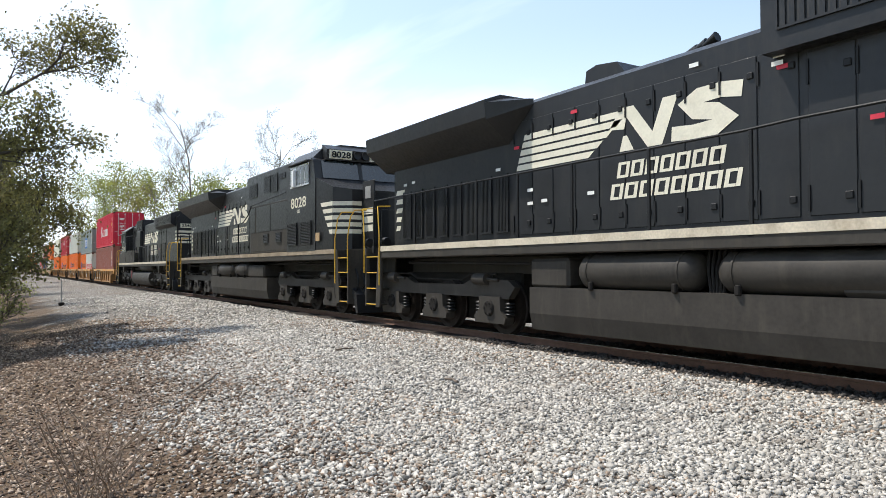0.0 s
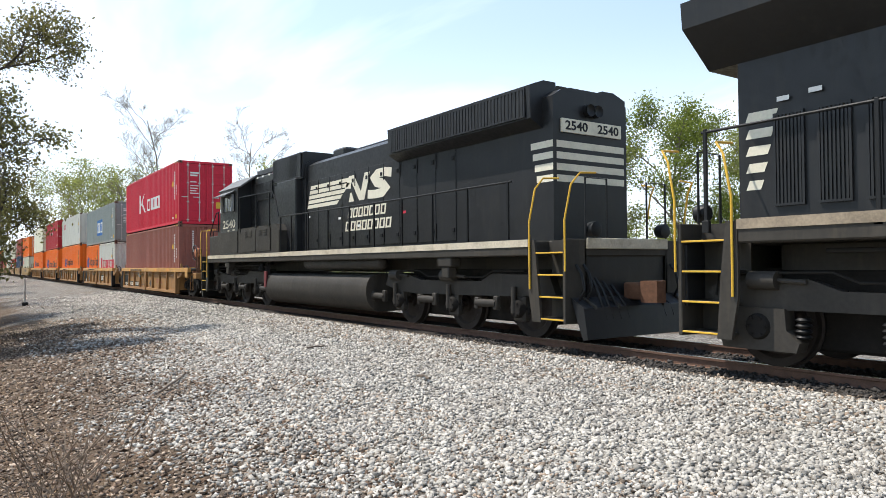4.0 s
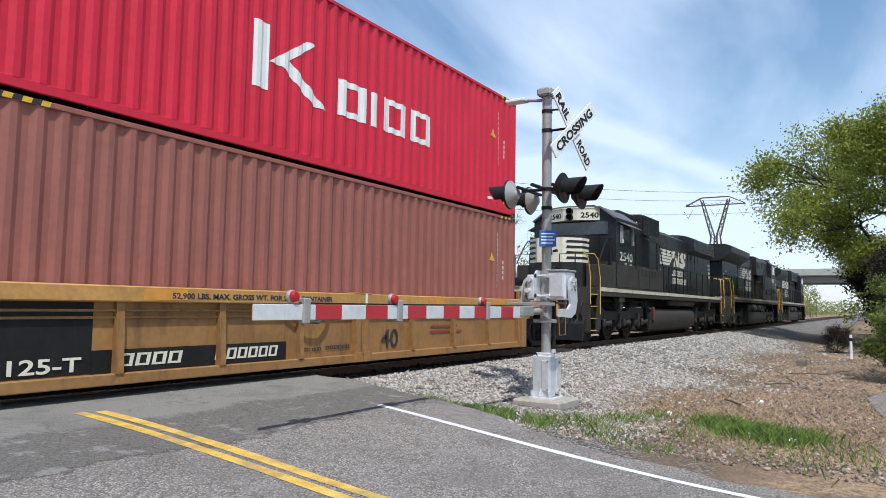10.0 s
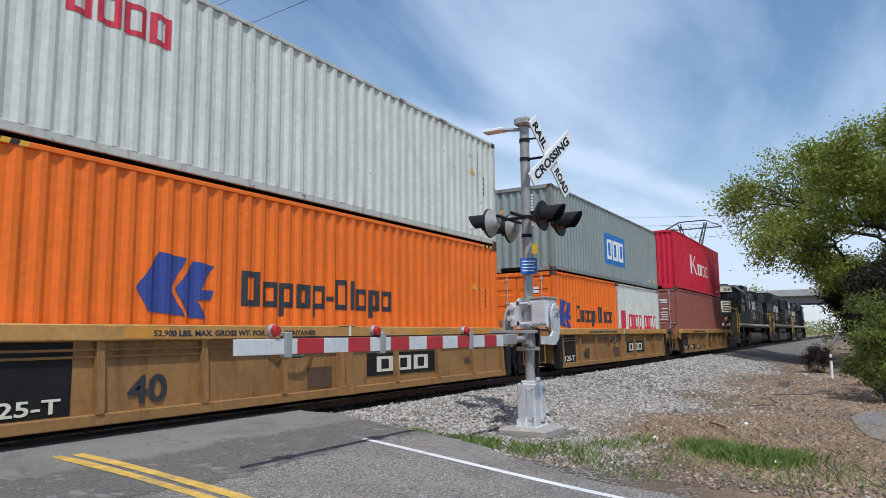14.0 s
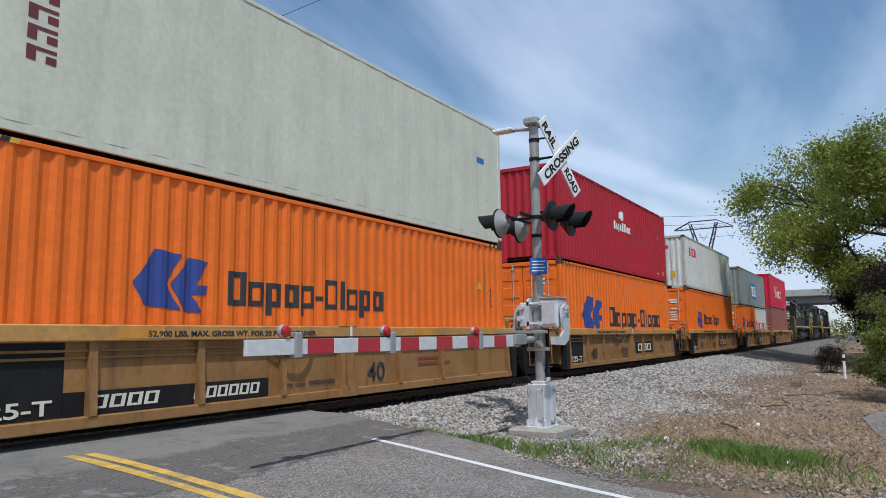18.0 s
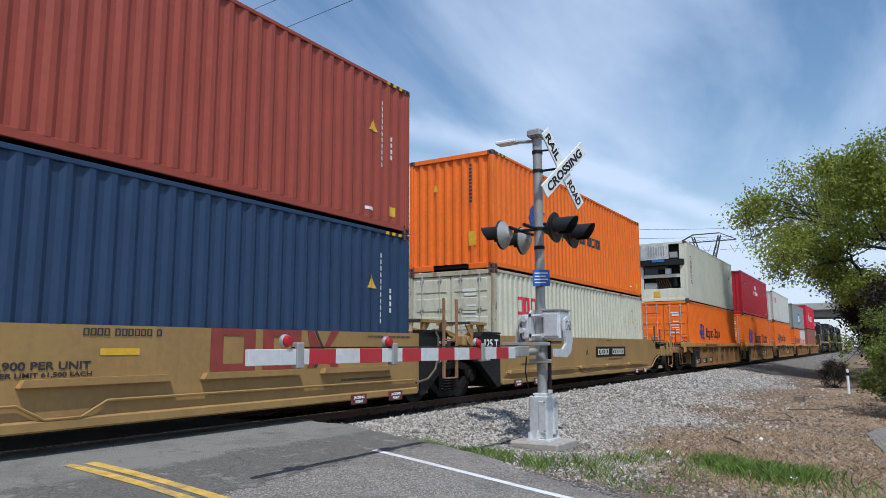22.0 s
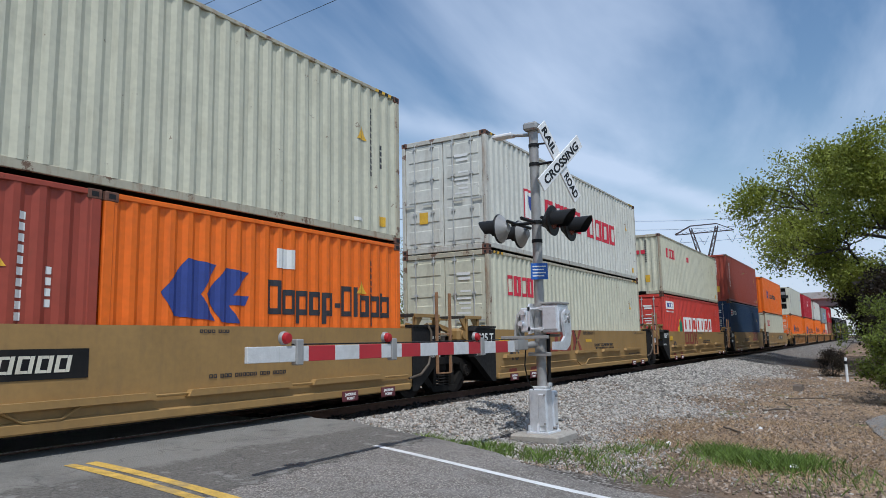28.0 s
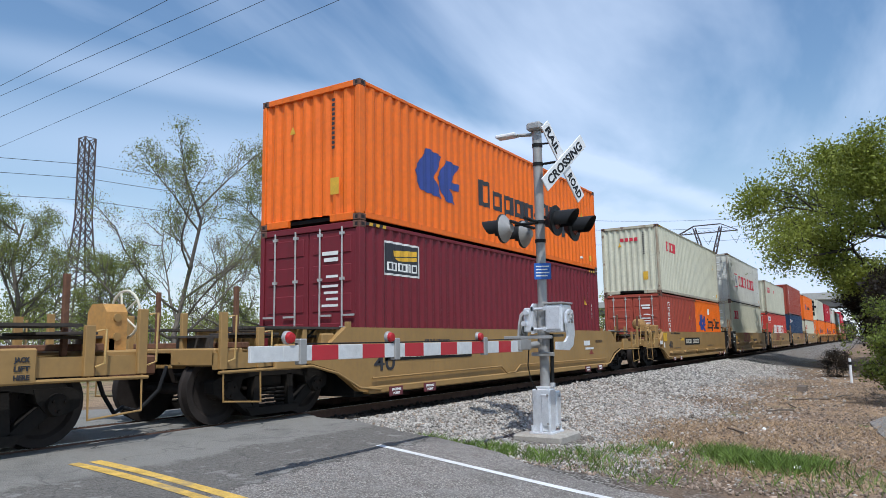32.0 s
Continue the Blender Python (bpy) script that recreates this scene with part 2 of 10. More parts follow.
SILL = mat("sill_cream_dirty", (0.55, 0.48, 0.36), 0.7, var=0.2, scale=3, stain=(0.2, 0.13, 0.07), stain_amt=0.7)
SILL_BROWN = mat("sill_brown_dirty", (0.30, 0.235, 0.16), 0.75, var=0.3, scale=3, stain=(0.12, 0.085, 0.05), stain_amt=0.8)
YELLOW = mat("safety_yellow", (0.68, 0.40, 0.03), 0.5, var=0.15, scale=5, stain=GRIME, stain_amt=0.4)
STEEL = mat("wheel_steel", (0.038, 0.031, 0.027), 0.65, 0.3, var=0.25, scale=8, spec=0.2)
RAIL_TOP = mat("rail_polished", (0.45, 0.43, 0.40), 0.25, 1.0, var=0.1)
RAIL_RUST = mat("rail_rust", (0.125, 0.068, 0.045), 0.9, var=0.3, scale=8, bump=0.2)
GALV = mat("galvanised_steel", (0.36, 0.35, 0.33), 0.5, 0.35, var=0.12, scale=9, stain=(0.2, 0.17, 0.13), stain_amt=0.35)
ALU = mat("aluminium_bright", (0.74, 0.75, 0.76), 0.38, 0.45, var=0.12, scale=14, bump=0.08)
WHITE = mat("white_sheet", (0.80, 0.80, 0.78), 0.45, var=0.06, scale=5, stain=(0.4, 0.36, 0.3), stain_amt=0.25)
RED = mat("red_sheet", (0.44, 0.018, 0.028), 0.4, var=0.08, scale=5)
BLACK = mat("black_paint", (0.013, 0.013, 0.013), 0.5, var=0.15, spec=0.25)
CHAIN = mat("rusty_steel", (0.16, 0.075, 0.04), 0.8, 0.2, var=0.35, scale=12, bump=0.2)
GLASS = mat("dark_glass", (0.015, 0.02, 0.024), 0.06, var=0.1, spec=0.9)
WOOD_POLE = mat("pole_wood", (0.13, 0.10, 0.075), 0.9, var=0.3, scale=4, bump=0.3, streak=True, stain=(0.05, 0.04, 0.03), stain_amt=0.5)

# ---------------------------------------------------------------- mesh helpers


class M:
    """Collects faces for one mesh."""

    def __init__(self):
        self.v, self.f, self.mi = [], [], []

    def add(self, verts, faces, k=0):
        o = len(self.v)
        self.v += [tuple(p) for p in verts]
        self.f += [[i + o for i in q] for q in faces]
        self.mi += [k] * len(faces)
        return self

    def box(self, x0, x1, y0, y1, z0, z1, c=0.0, k=0):
        x0, x1 = min(x0, x1), max(x0, x1)
        y0, y1 = min(y0, y1), max(y0, y1)
        z0, z1 = min(z0, z1), max(z0, z1)
        if not c:
            v = [(x, y, z) for x in (x0, x1) for y in (y0, y1) for z in (z0, z1)]
            return self.add(v, [(0, 1, 3, 2), (4, 6, 7, 5), (0, 4, 5, 1), (2, 3, 7, 6), (0, 2, 6, 4), (1, 5, 7, 3)], k)
        c = min(c, (x1 - x0) * 0.45, (y1 - y0) * 0.45, (z1 - z0) * 0.45)
        # chamfered box: three vertices a corner
        v, idx = [], {}
        for i, (X, sx) in enumerate(((x0, 1), (x1, -1))):
            for j, (Y, sy) in enumerate(((y0, 1), (y1, -1))):
                for q, (Z, sz) in enumerate(((z0, 1), (z1, -1))):
                    for a, p in enumerate(((X, Y + sy * c, Z + sz * c), (X + sx * c, Y, Z + sz * c), (X + sx * c, Y + sy * c, Z))):
                        idx[i, j, q, a] = len(v)
                        v.append(p)
        g = lambda i, j, q, a: idx[i, j, q, a]
        f = []
        for i in (0, 1):
            f.append([g(i, 0, 0, 0), g(i, 1, 0, 0), g(i, 1, 1, 0), g(i, 0, 1, 0)])
            f.append([g(0, i, 0, 1), g(1, i, 0, 1), g(1, i, 1, 1), g(0, i, 1, 1)])
            f.append([g(0, 0, i, 2), g(1, 0, i, 2), g(1, 1, i, 2), g(0, 1, i, 2)])
            for j in (0, 1):
                f.append([g(i, j, 0, 0), g(i, j, 1, 0), g(i, j, 1, 1), g(i, j, 0, 1)])
                f.append([g(i, 0, j, 0), g(i, 1, j, 0), g(i, 1, j, 2), g(i, 0, j, 2)])
                f.append([g(0, i, j, 1), g(1, i, j, 1), g(1, i, j, 2), g(0, i, j, 2)])
                for q in (0, 1):
                    f.append([g(i, j, q, 0), g(i, j, q, 1), g(i, j, q, 2)])
        return self.add(v, f, k)

    def prism(self, poly, axis, a, b, k=0):
        n = len(poly)
        put = {"x": lambda p, t: (t, p[0], p[1]), "y": lambda p, t: (p[0], t, p[1]), "z": lambda p, t: (p[0], p[1], t)}[axis]
        v = [put(p, a) for p in poly] + [put(p, b) for p in poly]
        f = [list(range(n)), list(range(2 * n - 1, n - 1, -1))] + [[i, (i + 1) % n, n + (i + 1) % n, n + i] for i in range(n)]
        return self.add(v, f, k)

    def cyl(self, p, q, r, n=14, r2=None, k=0, cap=True):
        p, q = Vector(p), Vector(q)
        r2 = r if r2 is None else r2
        d = (q - p).normalized()
        a = d.orthogonal().normalized()
        b = d.cross(a)
        v = []
        for c, rr in ((p, r), (q, r2)):
            v += [c + (a * math.cos(2 * math.pi * i / n) + b * math.sin(2 * math.pi * i / n)) * rr for i in range(n)]
        f = [[i, (i + 1) % n, n + (i + 1) % n, n + i] for i in range(n)]
        if cap:
            f += [list(range(n)), list(range(2 * n - 1, n - 1, -1))]
        return self.add(v, f, k)

    def tube(self, pts, r, n=8, k=0):
        pts = [Vector(p) for p in pts]
        rings = []
        ref = None
        for i, p in enumerate(pts):
            d = (pts[min(i + 1, len(pts) - 1)] - pts[max(i - 1, 0)]).normalized()
            if ref is None:
                ref = d.orthogonal().normalized()
            a = (ref - d * ref.dot(d))
            a = a.normalized() if a.length > 1e-4 else d.orthogonal().normalized()
            ref = a
            b = d.cross(a)
            rings.append([p + (a * math.cos(2 * math.pi * j / n) + b * math.sin(2 * math.pi * j / n)) * r for j in range(n)])
        v = [q for ring in rings for q in ring]
        f = []
        for i in range(len(pts) - 1):
            f += [[i * n + j, i * n + (j + 1) % n, (i + 1) * n + (j + 1) % n, (i + 1) * n + j] for j in range(n)]
        f += [list(range(n)), list(range(len(v) - 1, len(v) - n - 1, -1))]
        return self.add(v, f, k)

    def lathe(self, prof, centre, axis="y", n=24, k=0):
        """prof: (radius, offset along the axis), open line."""
        v, f = [], []
        for r, o in prof:
            for j in range(n):
                c, s = r * math.cos(2 * math.pi * j / n), r * math.sin(2 * math.pi * j / n)
                p = {"y": (c, o, s), "x": (o, c, s), "z": (c, s, o)}[axis]
                v.append((centre[0] + p[0], centre[1] + p[1], centre[2] + p[2]))
        for i in range(len(prof) - 1):
            f += [[i * n + j, i * n + (j + 1) % n, (i + 1) * n + (j + 1) % n, (i + 1) * n + j] for j in range(n)]
        f += [list(range(n)), list(range(len(v) - n, len(v)))]
        return self.add(v, f, k)

    def mesh(self, name, mats, smooth=None):
        me = bpy.data.meshes.new(name)
        me.from_pydata(self.v, [], self.f)
        for m in (mats if isinstance(mats, (list, tuple)) else [mats]):
            me.materials.append(m)
        if any(self.mi):
            me.polygons.foreach_set("material_index", self.mi)
        bm = bmesh.new()
        bm.from_mesh(me)
        bmesh.ops.recalc_face_normals(bm, faces=bm.faces)
        bm.to_mesh(me)
        bm.free()
        if smooth:
            me.polygons.foreach_set("use_smooth", [True] * len(me.polygons))
            me.set_sharp_from_angle(angle=radians(smooth))
        me.update()
        return me

    def ob(self, name, mats, parent=None, label="", smooth=None, at=None):
        o = new(name, self.mesh(name, mats, smooth))
        if parent:
            o.parent = parent
        if at:
            o.location = at
        if label:
            tagged(o, label)
        return o


def again(o, parent, at=(0, 0, 0), rz=0):
    """A second piece on the same mesh."""
    p = new(o.name.split(".")[0], o.data)
    p.parent, p.location, p.rotation_euler = parent, at, (0, 0, radians(rz))
    if "label" in o:
        p["label"] = o["label"]
    return p


def thing(name, label, category, group="", at=(0, 0, 0), kind=""):
    return tagged(new(name), label, category, group, kind) if at == (0, 0, 0) else _placed(tagged(new(name), label, category, group, kind), at)


def _placed(o, at):
    o.location = at
    return o


def letters(name, body, size, mat_, parent, m, width=None, bold=0.0, label="", depth=0.002):
    """Flat lettering with the built-in font: reads along the local x of m, up along its y. width squeezes it to that length."""
    key = (body, size, bold, depth)
    if key not in TEXTS:
        TEXTS[key] = text_mesh(name, body, size, bold, depth)
    me = TEXTS[key].copy()
    if width:
        xs = [v.co.x for v in me.vertices]
        s = width / max(1e-6, max(xs) - min(xs))
        for v in me.vertices:
            v.co.x *= s
    me.transform(m)
    me.materials.clear()
    me.materials.append(mat_)
    o = new(name, me)
    o.parent = parent
    if label:
        tagged(o, label)
    return o


TEXTS = {}


def text_mesh(name, body, size, bold, depth):
    cu = bpy.data.curves.new(name, "FONT")
    cu.body, cu.size, cu.align_x, cu.extrude, cu.offset = body, size, "CENTER", depth, bold
    cu.resolution_u = 3
    tmp = bpy.data.objects.new(name, cu)
    scene.collection.objects.link(tmp)
    bpy.context.view_layer.update()
    me = bpy.data.meshes.new_from_object(tmp.evaluated_get(bpy.context.evaluated_depsgraph_get()))
    bpy.data.objects.remove(tmp)
    bpy.data.curves.remove(cu)
    return me


# ---------------------------------------------------------------- the plan
RAIL_Z, TRACK_Y = 0.40, 8.88
GAUGE = 0.755


def smooth01(a, b, x):
    t = min(1, max(0, (x - a) / (b - a)))
    return t * t * (3 - 2 * t)


def road_x(y):
    return 4.15 + 0.07 * (y - 5)


def road_z(y):
    if y <= 9:
        return -0.10 + 0.485 * smooth01(0.3, 7.6, y)
    return 0.385 - 0.30 * smooth01(10.4, 17.0, y)


def ground_z(x, y):
    d = abs(y - TRACK_Y)
    # track bed, with a long easy shoulder on the near side
    bed = 0.26
    if y < TRACK_Y:
        near = bed - 0.16 * smooth01(1.5, 3.6, d) - 0.10 * smooth01(3.6, 7.5, d)
        if x < 0:
            drop = smooth01(-2, -14, x) * 0.25 + 0.25
            near -= drop * smooth01(6.4, 10.5, d)
        else:
            near -= 0.18 * smooth01(6.5, 8.5, x) * smooth01(2.0, 4.2, d) * (1 - 0.3 * smooth01(5, 8, d))
            near -= 0.22 * smooth01(12, 30, x) * smooth01(3.2, 7.5, d) + 0.10 * smooth01(7.5, 12, d)
        z = near
    else:
        z = bed - 0.55 * smooth01(1.5, 4.2, d)
    k = smooth01(1.2, 3.5, d) * 0.5
    z += k * (0.05 * noise.noise((x * 0.5, y * 0.5, 0)) + 0.10 * noise.noise((x * 0.11, y * 0.11, 3)))
    rx = abs(x - road_x(y))
    if -60 < y < 90:
        w = 1 - smooth01(3.4, 4.9, rx)
        z = z * (1 - w) + (road_z(y) - 0.07) * w
    return z


# ---------------------------------------------------------------- ground, road, track


def ground_material():
    m = bpy.data.materials.new("ground_mixed")
    m.use_nodes = True
    n, l = m.node_tree.nodes, m.node_tree.links
    b = n["Principled BSDF"]
    b.inputs["Roughness"].default_value = 0.95
    b.inputs["Specular IOR Level"].default_value = 0.2
    tc = n.new("ShaderNodeTexCoord")
    sep = n.new("ShaderNodeSeparateXYZ")
    l.new(tc.outputs["Object"], sep.inputs[0])

    def noise_(scale, detail=5, rough=0.6):
        t = n.new("ShaderNodeTexNoise")
        t.inputs["Scale"].default_value, t.inputs["Detail"].default_value, t.inputs["Roughness"].default_value = scale, detail, rough
        l.new(tc.outputs["Object"], t.inputs["Vector"])
        return t.outputs[0]

    def math_(op, a, b_=None, clamp=False):
        t = n.new("ShaderNodeMath")
        t.operation, t.use_clamp = op, clamp
        for k, q in enumerate((a, b_)):
            if q is None:
                continue
            if isinstance(q, (int, float)):
                t.inputs[k].default_value = q
            else:
                l.new(q, t.inputs[k])
        return t.outputs[0]

    def ramp(src, a, b_, lo=0.0, hi=1.0):
        t = n.new("ShaderNodeMapRange")
        t.interpolation_type = "SMOOTHSTEP"
        for k, q in zip(("From Min", "From Max", "To Min", "To Max"), (a, b_, lo, hi)):
            t.inputs[k].default_value = q
        l.new(src, t.inputs["Value"])
        return t.outputs[0]

    def mix(f, a, b_):
        t = n.new("ShaderNodeMix")
        t.data_type = "RGBA"
        l.new(f, t.inputs["Factor"])
        for k, q in (("A", a), ("B", b_)):
            if isinstance(q, tuple):
                t.inputs[k].default_value = (*q, 1)
            else:
                l.new(q, t.inputs[k])
        return t.outputs["Result"]

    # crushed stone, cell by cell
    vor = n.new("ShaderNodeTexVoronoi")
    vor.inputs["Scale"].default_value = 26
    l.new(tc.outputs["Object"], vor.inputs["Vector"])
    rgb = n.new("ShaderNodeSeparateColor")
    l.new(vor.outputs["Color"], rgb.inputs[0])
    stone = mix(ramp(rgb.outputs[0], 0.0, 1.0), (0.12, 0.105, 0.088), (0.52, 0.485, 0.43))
    # gaps between stones: their shade put into the colour as near-black rims
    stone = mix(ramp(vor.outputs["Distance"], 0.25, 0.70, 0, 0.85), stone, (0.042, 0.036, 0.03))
    stone = mix(ramp(noise_(0.6, 7, 0.7), 0.48, 0.66, 0, 0.6), stone, (0.17, 0.13, 0.095))
    dirt = mix(noise_(1.3), (0.15, 0.100, 0.066), (0.27, 0.19, 0.13))
    # brown leaf litter, its colour also darkened for tree shade on the slope
    litter = mix(ramp(noise_(22, 8, 0.8), 0.35, 0.65), (0.030, 0.021, 0.014), (0.125, 0.078, 0.047))
    dirt = mix(ramp(sep.outputs[0], 0.0, -4.0), dirt, litter)
    dirt = mix(ramp(noise_(30, 6), 0.35, 0.7), dirt, (0.12, 0.085, 0.055))
    straw = mix(ramp(noise_(17, 9, 0.8), 0.32, 0.68), (0.14, 0.088, 0.052), (0.50, 0.355, 0.22))
    grass = mix(ramp(noise_(9, 8, 0.7), 0.3, 0.7), (0.05, 0.085, 0.018), (0.16, 0.20, 0.05))
    # where each lies
    wob = math_("MULTIPLY", math_("SUBTRACT", noise_(0.7, 6, 0.65), 0.5), 5.0)
    d = math_("ABSOLUTE", math_("SUBTRACT", sep.outputs[1], TRACK_Y))
    dn = math_("ADD", d, wob)
    right = ramp(sep.outputs[0], 6.0, 12.0)
    lim = math_("SUBTRACT", 7.3, math_("MULTIPLY", right, 2.5))
    f_dirt = ramp(math_("SUBTRACT", dn, lim), -0.6, 0.9)
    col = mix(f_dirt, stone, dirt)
    f_straw = math_("MULTIPLY", ramp(math_("SUBTRACT", dn, lim), 0.4, 2.2), math_("MULTIPLY", ramp(noise_(0.9, 5), 0.38, 0.56), ramp(sep.outputs[0], -3.0, 3.0, 0.12, 1.0)))
    col = mix(f_straw, col, straw)
    far = ramp(d, 12.5, 22.0)
    col = mix(math_("MULTIPLY", far, ramp(noise_(0.12, 4), 0.35, 0.6)), col, grass)
    f_grass = math_("MULTIPLY", math_("MULTIPLY", ramp(math_("SUBTRACT", dn, lim), -0.2, 1.0), ramp(noise_(0.55, 4), 0.60, 0.70)), right)
    col = mix(f_grass, col, grass)
    # oil and brake dust between the rails, plus the train's shade put into the colour
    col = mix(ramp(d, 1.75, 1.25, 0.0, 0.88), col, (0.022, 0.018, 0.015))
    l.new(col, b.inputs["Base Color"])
    bp = n.new("ShaderNodeBump")
    bp.inputs["Strength"].default_value, bp.inputs["Distance"].default_value = 0.9, 0.03
    l.new(math_("SUBTRACT", noise_(26, 6), math_("MULTIPLY", vor.outputs["Distance"], 0.8)), bp.inputs["Height"])
    l.new(bp.outputs[0], b.inputs["Normal"])
    return m


def steps(lo, hi, fine_lo, fine_hi, fine, grow=1.22):
    xs = list(np.arange(fine_lo, fine_hi + 1e-6, fine))
    s, x = fine, fine_hi
    while x < hi:
        s *= grow
        x = min(hi, x + s)
        xs.append(x)
    s, x = fine, fine_lo
    while x > lo:
        s *= grow
        x = max(lo, x - s)
        xs.insert(0, x)
    return xs


def build_ground():
    xs, ys = steps(-3000, 3000, -22, 34, 0.4), steps(-3000, 3000, -4, 16, 0.3)
    v = [(x, y, ground_z(x, y)) for y in ys for x in xs]
    w = len(xs)
    f = [(j * w + i, j * w + i + 1, (j + 1) * w + i + 1, (j + 1) * w + i) for j in range(len(ys) - 1) for i in range(w - 1)]
    me = bpy.data.meshes.new("ground")
    me.from_pydata(v, [], f)
    me.polygons.foreach_set("use_smooth", [True] * len(f))
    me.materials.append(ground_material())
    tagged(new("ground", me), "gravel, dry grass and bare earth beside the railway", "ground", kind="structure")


build_ground()


def road_material():
    m = bpy.data.materials.new("asphalt")
    m.use_nodes = True
    n, l = m.node_tree.nodes, m.node_tree.links
    b = n["Principled BSDF"]
    b.inputs["Roughness"].default_value = 0.9
    b.inputs["Specular IOR Level"].default_value = 0.25
    tc = n.new("ShaderNodeTexCoord")
    sep = n.new("ShaderNodeSeparateXYZ")
    l.new(tc.outputs["Object"], sep.inputs[0])

    def noise_(scale, detail=5, rough=0.6):
        t = n.new("ShaderNodeTexNoise")
        t.inputs["Scale"].default_value, t.inputs["Detail"].default_value, t.inputs["Roughness"].default_value = scale, detail, rough
        l.new(tc.outputs["Object"], t.inputs["Vector"])
        return t.outputs[0]

    def ramp(src, a, b_, lo=0.0, hi=1.0):
        t = n.new("ShaderNodeMapRange")
        for k, q in zip(("From Min", "From Max", "To Min", "To Max"), (a, b_, lo, hi)):
            t.inputs[k].default_value = q
        l.new(src, t.inputs["Value"])
        return t.outputs[0]

    def mix(f, a, b_):
        t = n.new("ShaderNodeMix")
        t.data_type = "RGBA"
        l.new(f, t.inputs["Factor"])
        for k, q in (("A", a), ("B", b_)):
            if isinstance(q, tuple):
                t.inputs[k].default_value = (*q, 1)
            else:
                l.new(q, t.inputs[k])
        return t.outputs["Result"]

    def math_(op, a, b_):
        t = n.new("ShaderNodeMath")
        t.operation = op
        for k, q in enumerate((a, b_)):
            if isinstance(q, (int, float)):
                t.inputs[k].default_value = q
            else:
                l.new(q, t.inputs[k])
        return t.outputs[0]

    # worn surface: pale aggregate standing in dark binder, with broad bleached and oily areas
    chip = n.new("ShaderNodeTexVoronoi")
    chip.inputs["Scale"].default_value = 62
    l.new(tc.outputs["Object"], chip.inputs["Vector"])
    csep = n.new("ShaderNodeSeparateColor")
    l.new(chip.outputs["Color"], csep.inputs[0])
    old = mix(ramp(csep.outputs[0], 0.15, 0.95), (0.20, 0.184, 0.158), (0.57, 0.525, 0.455))
    old = mix(ramp(chip.outputs["Distance"], 0.30, 0.62, 0, 0.6), old, (0.09, 0.07, 0.064))
    old = mix(ramp(noise_(4.5, 6, 0.7), 0.44, 0.66, 0, 0.55), old, (0.29, 0.272, 0.245))
    old = mix(ramp(noise_(0.9, 7, 0.7), 0.46, 0.62, 0, 0.5), old, (0.165, 0.152, 0.132))
    fresh = mix(ramp(noise_(60, 4), 0.3, 0.7), (0.215, 0.205, 0.178), (0.31, 0.295, 0.26))
    fresh = mix(ramp(noise_(1.6, 6, 0.7), 0.5, 0.68, 0, 0.45), fresh, (0.12, 0.115, 0.105))
    edge = math_("ADD", sep.outputs[1], math_("MULTIPLY", noise_(0.8, 9, 0.8), 1.3))
    skirt = mix(ramp(noise_(34, 5, 0.75), 0.34, 0.66), (0.10, 0.094, 0.082), (0.235, 0.218, 0.19))
    skirt = mix(ramp(noise_(3.2, 7, 0.75), 0.56, 0.62, 0, 0.8), skirt, (0.31, 0.295, 0.265))
    col = mix(ramp(edge, 5.72, 5.80), old, skirt)
    # broken lip of the patch
    lip = math_("ABSOLUTE", math_("SUBTRACT", edge, 5.74), 0.0)
    col = mix(ramp(lip, 0.0, 0.05, 0.75, 0.0), col, (0.045, 0.042, 0.038))
    col = mix(ramp(edge, 6.86, 6.94), col, fresh)
    # sealed cracks
    wave = n.new("ShaderNodeTexVoronoi")
    wave.feature = "DISTANCE_TO_EDGE"
    wave.inputs["Scale"].default_value = 0.55
    wv = n.new("ShaderNodeVectorMath")
    wv.operation = "ADD"
    t2 = n.new("ShaderNodeTexNoise")
    t2.inputs["Scale"].default_value = 1.5
    l.new(tc.outputs["Object"], t2.inputs["Vector"])
    l.new(t2.outputs["Color"], wv.inputs[0])
    l.new(tc.outputs["Object"], wv.inputs[1])
    l.new(wv.outputs[0], wave.inputs["Vector"])
    col = mix(ramp(wave.outputs["Distance"], 0.003, 0.008, 0.30, 0.0), col, (0.05, 0.048, 0.045))
    l.new(col, b.inputs["Base Color"])
    bp = n.new("ShaderNodeBump")
    bp.inputs["Strength"].default_value, bp.inputs["Distance"].default_value = 1.0, 0.014
    l.new(math_("SUBTRACT", noise_(45, 5, 0.75), chip.outputs["Distance"]), bp.inputs["Height"])
    l.new(bp.outputs[0], b.inputs["Normal"])
    return m


ASPHALT = road_material()


def road_strip(m, x0, x1, ya, yb, lift, step=0.4, wob=0.0, k=0, skew=0.0):
    """A strip of the road between two offsets from its middle, on the road's own crown."""
    ys = list(np.arange(ya, yb, step)) + [yb]
    v = []
    for y in ys:
        a = wob * noise.noise((x0 * 3, y * 0.9, 1)) if wob else 0
        c = wob * noise.noise((x1 * 3, y * 0.9, 7)) if wob else 0
        g = skew * (y - 5)
        v += [(road_x(y) + x0 + a + g, y, road_z(y) + lift), (road_x(y) + x1 + c + g, y, road_z(y) + lift)]
    m.add(v, [(2 * i, 2 * i + 1, 2 * i + 3, 2 * i + 2) for i in range(len(ys) - 1)], k)
    return m


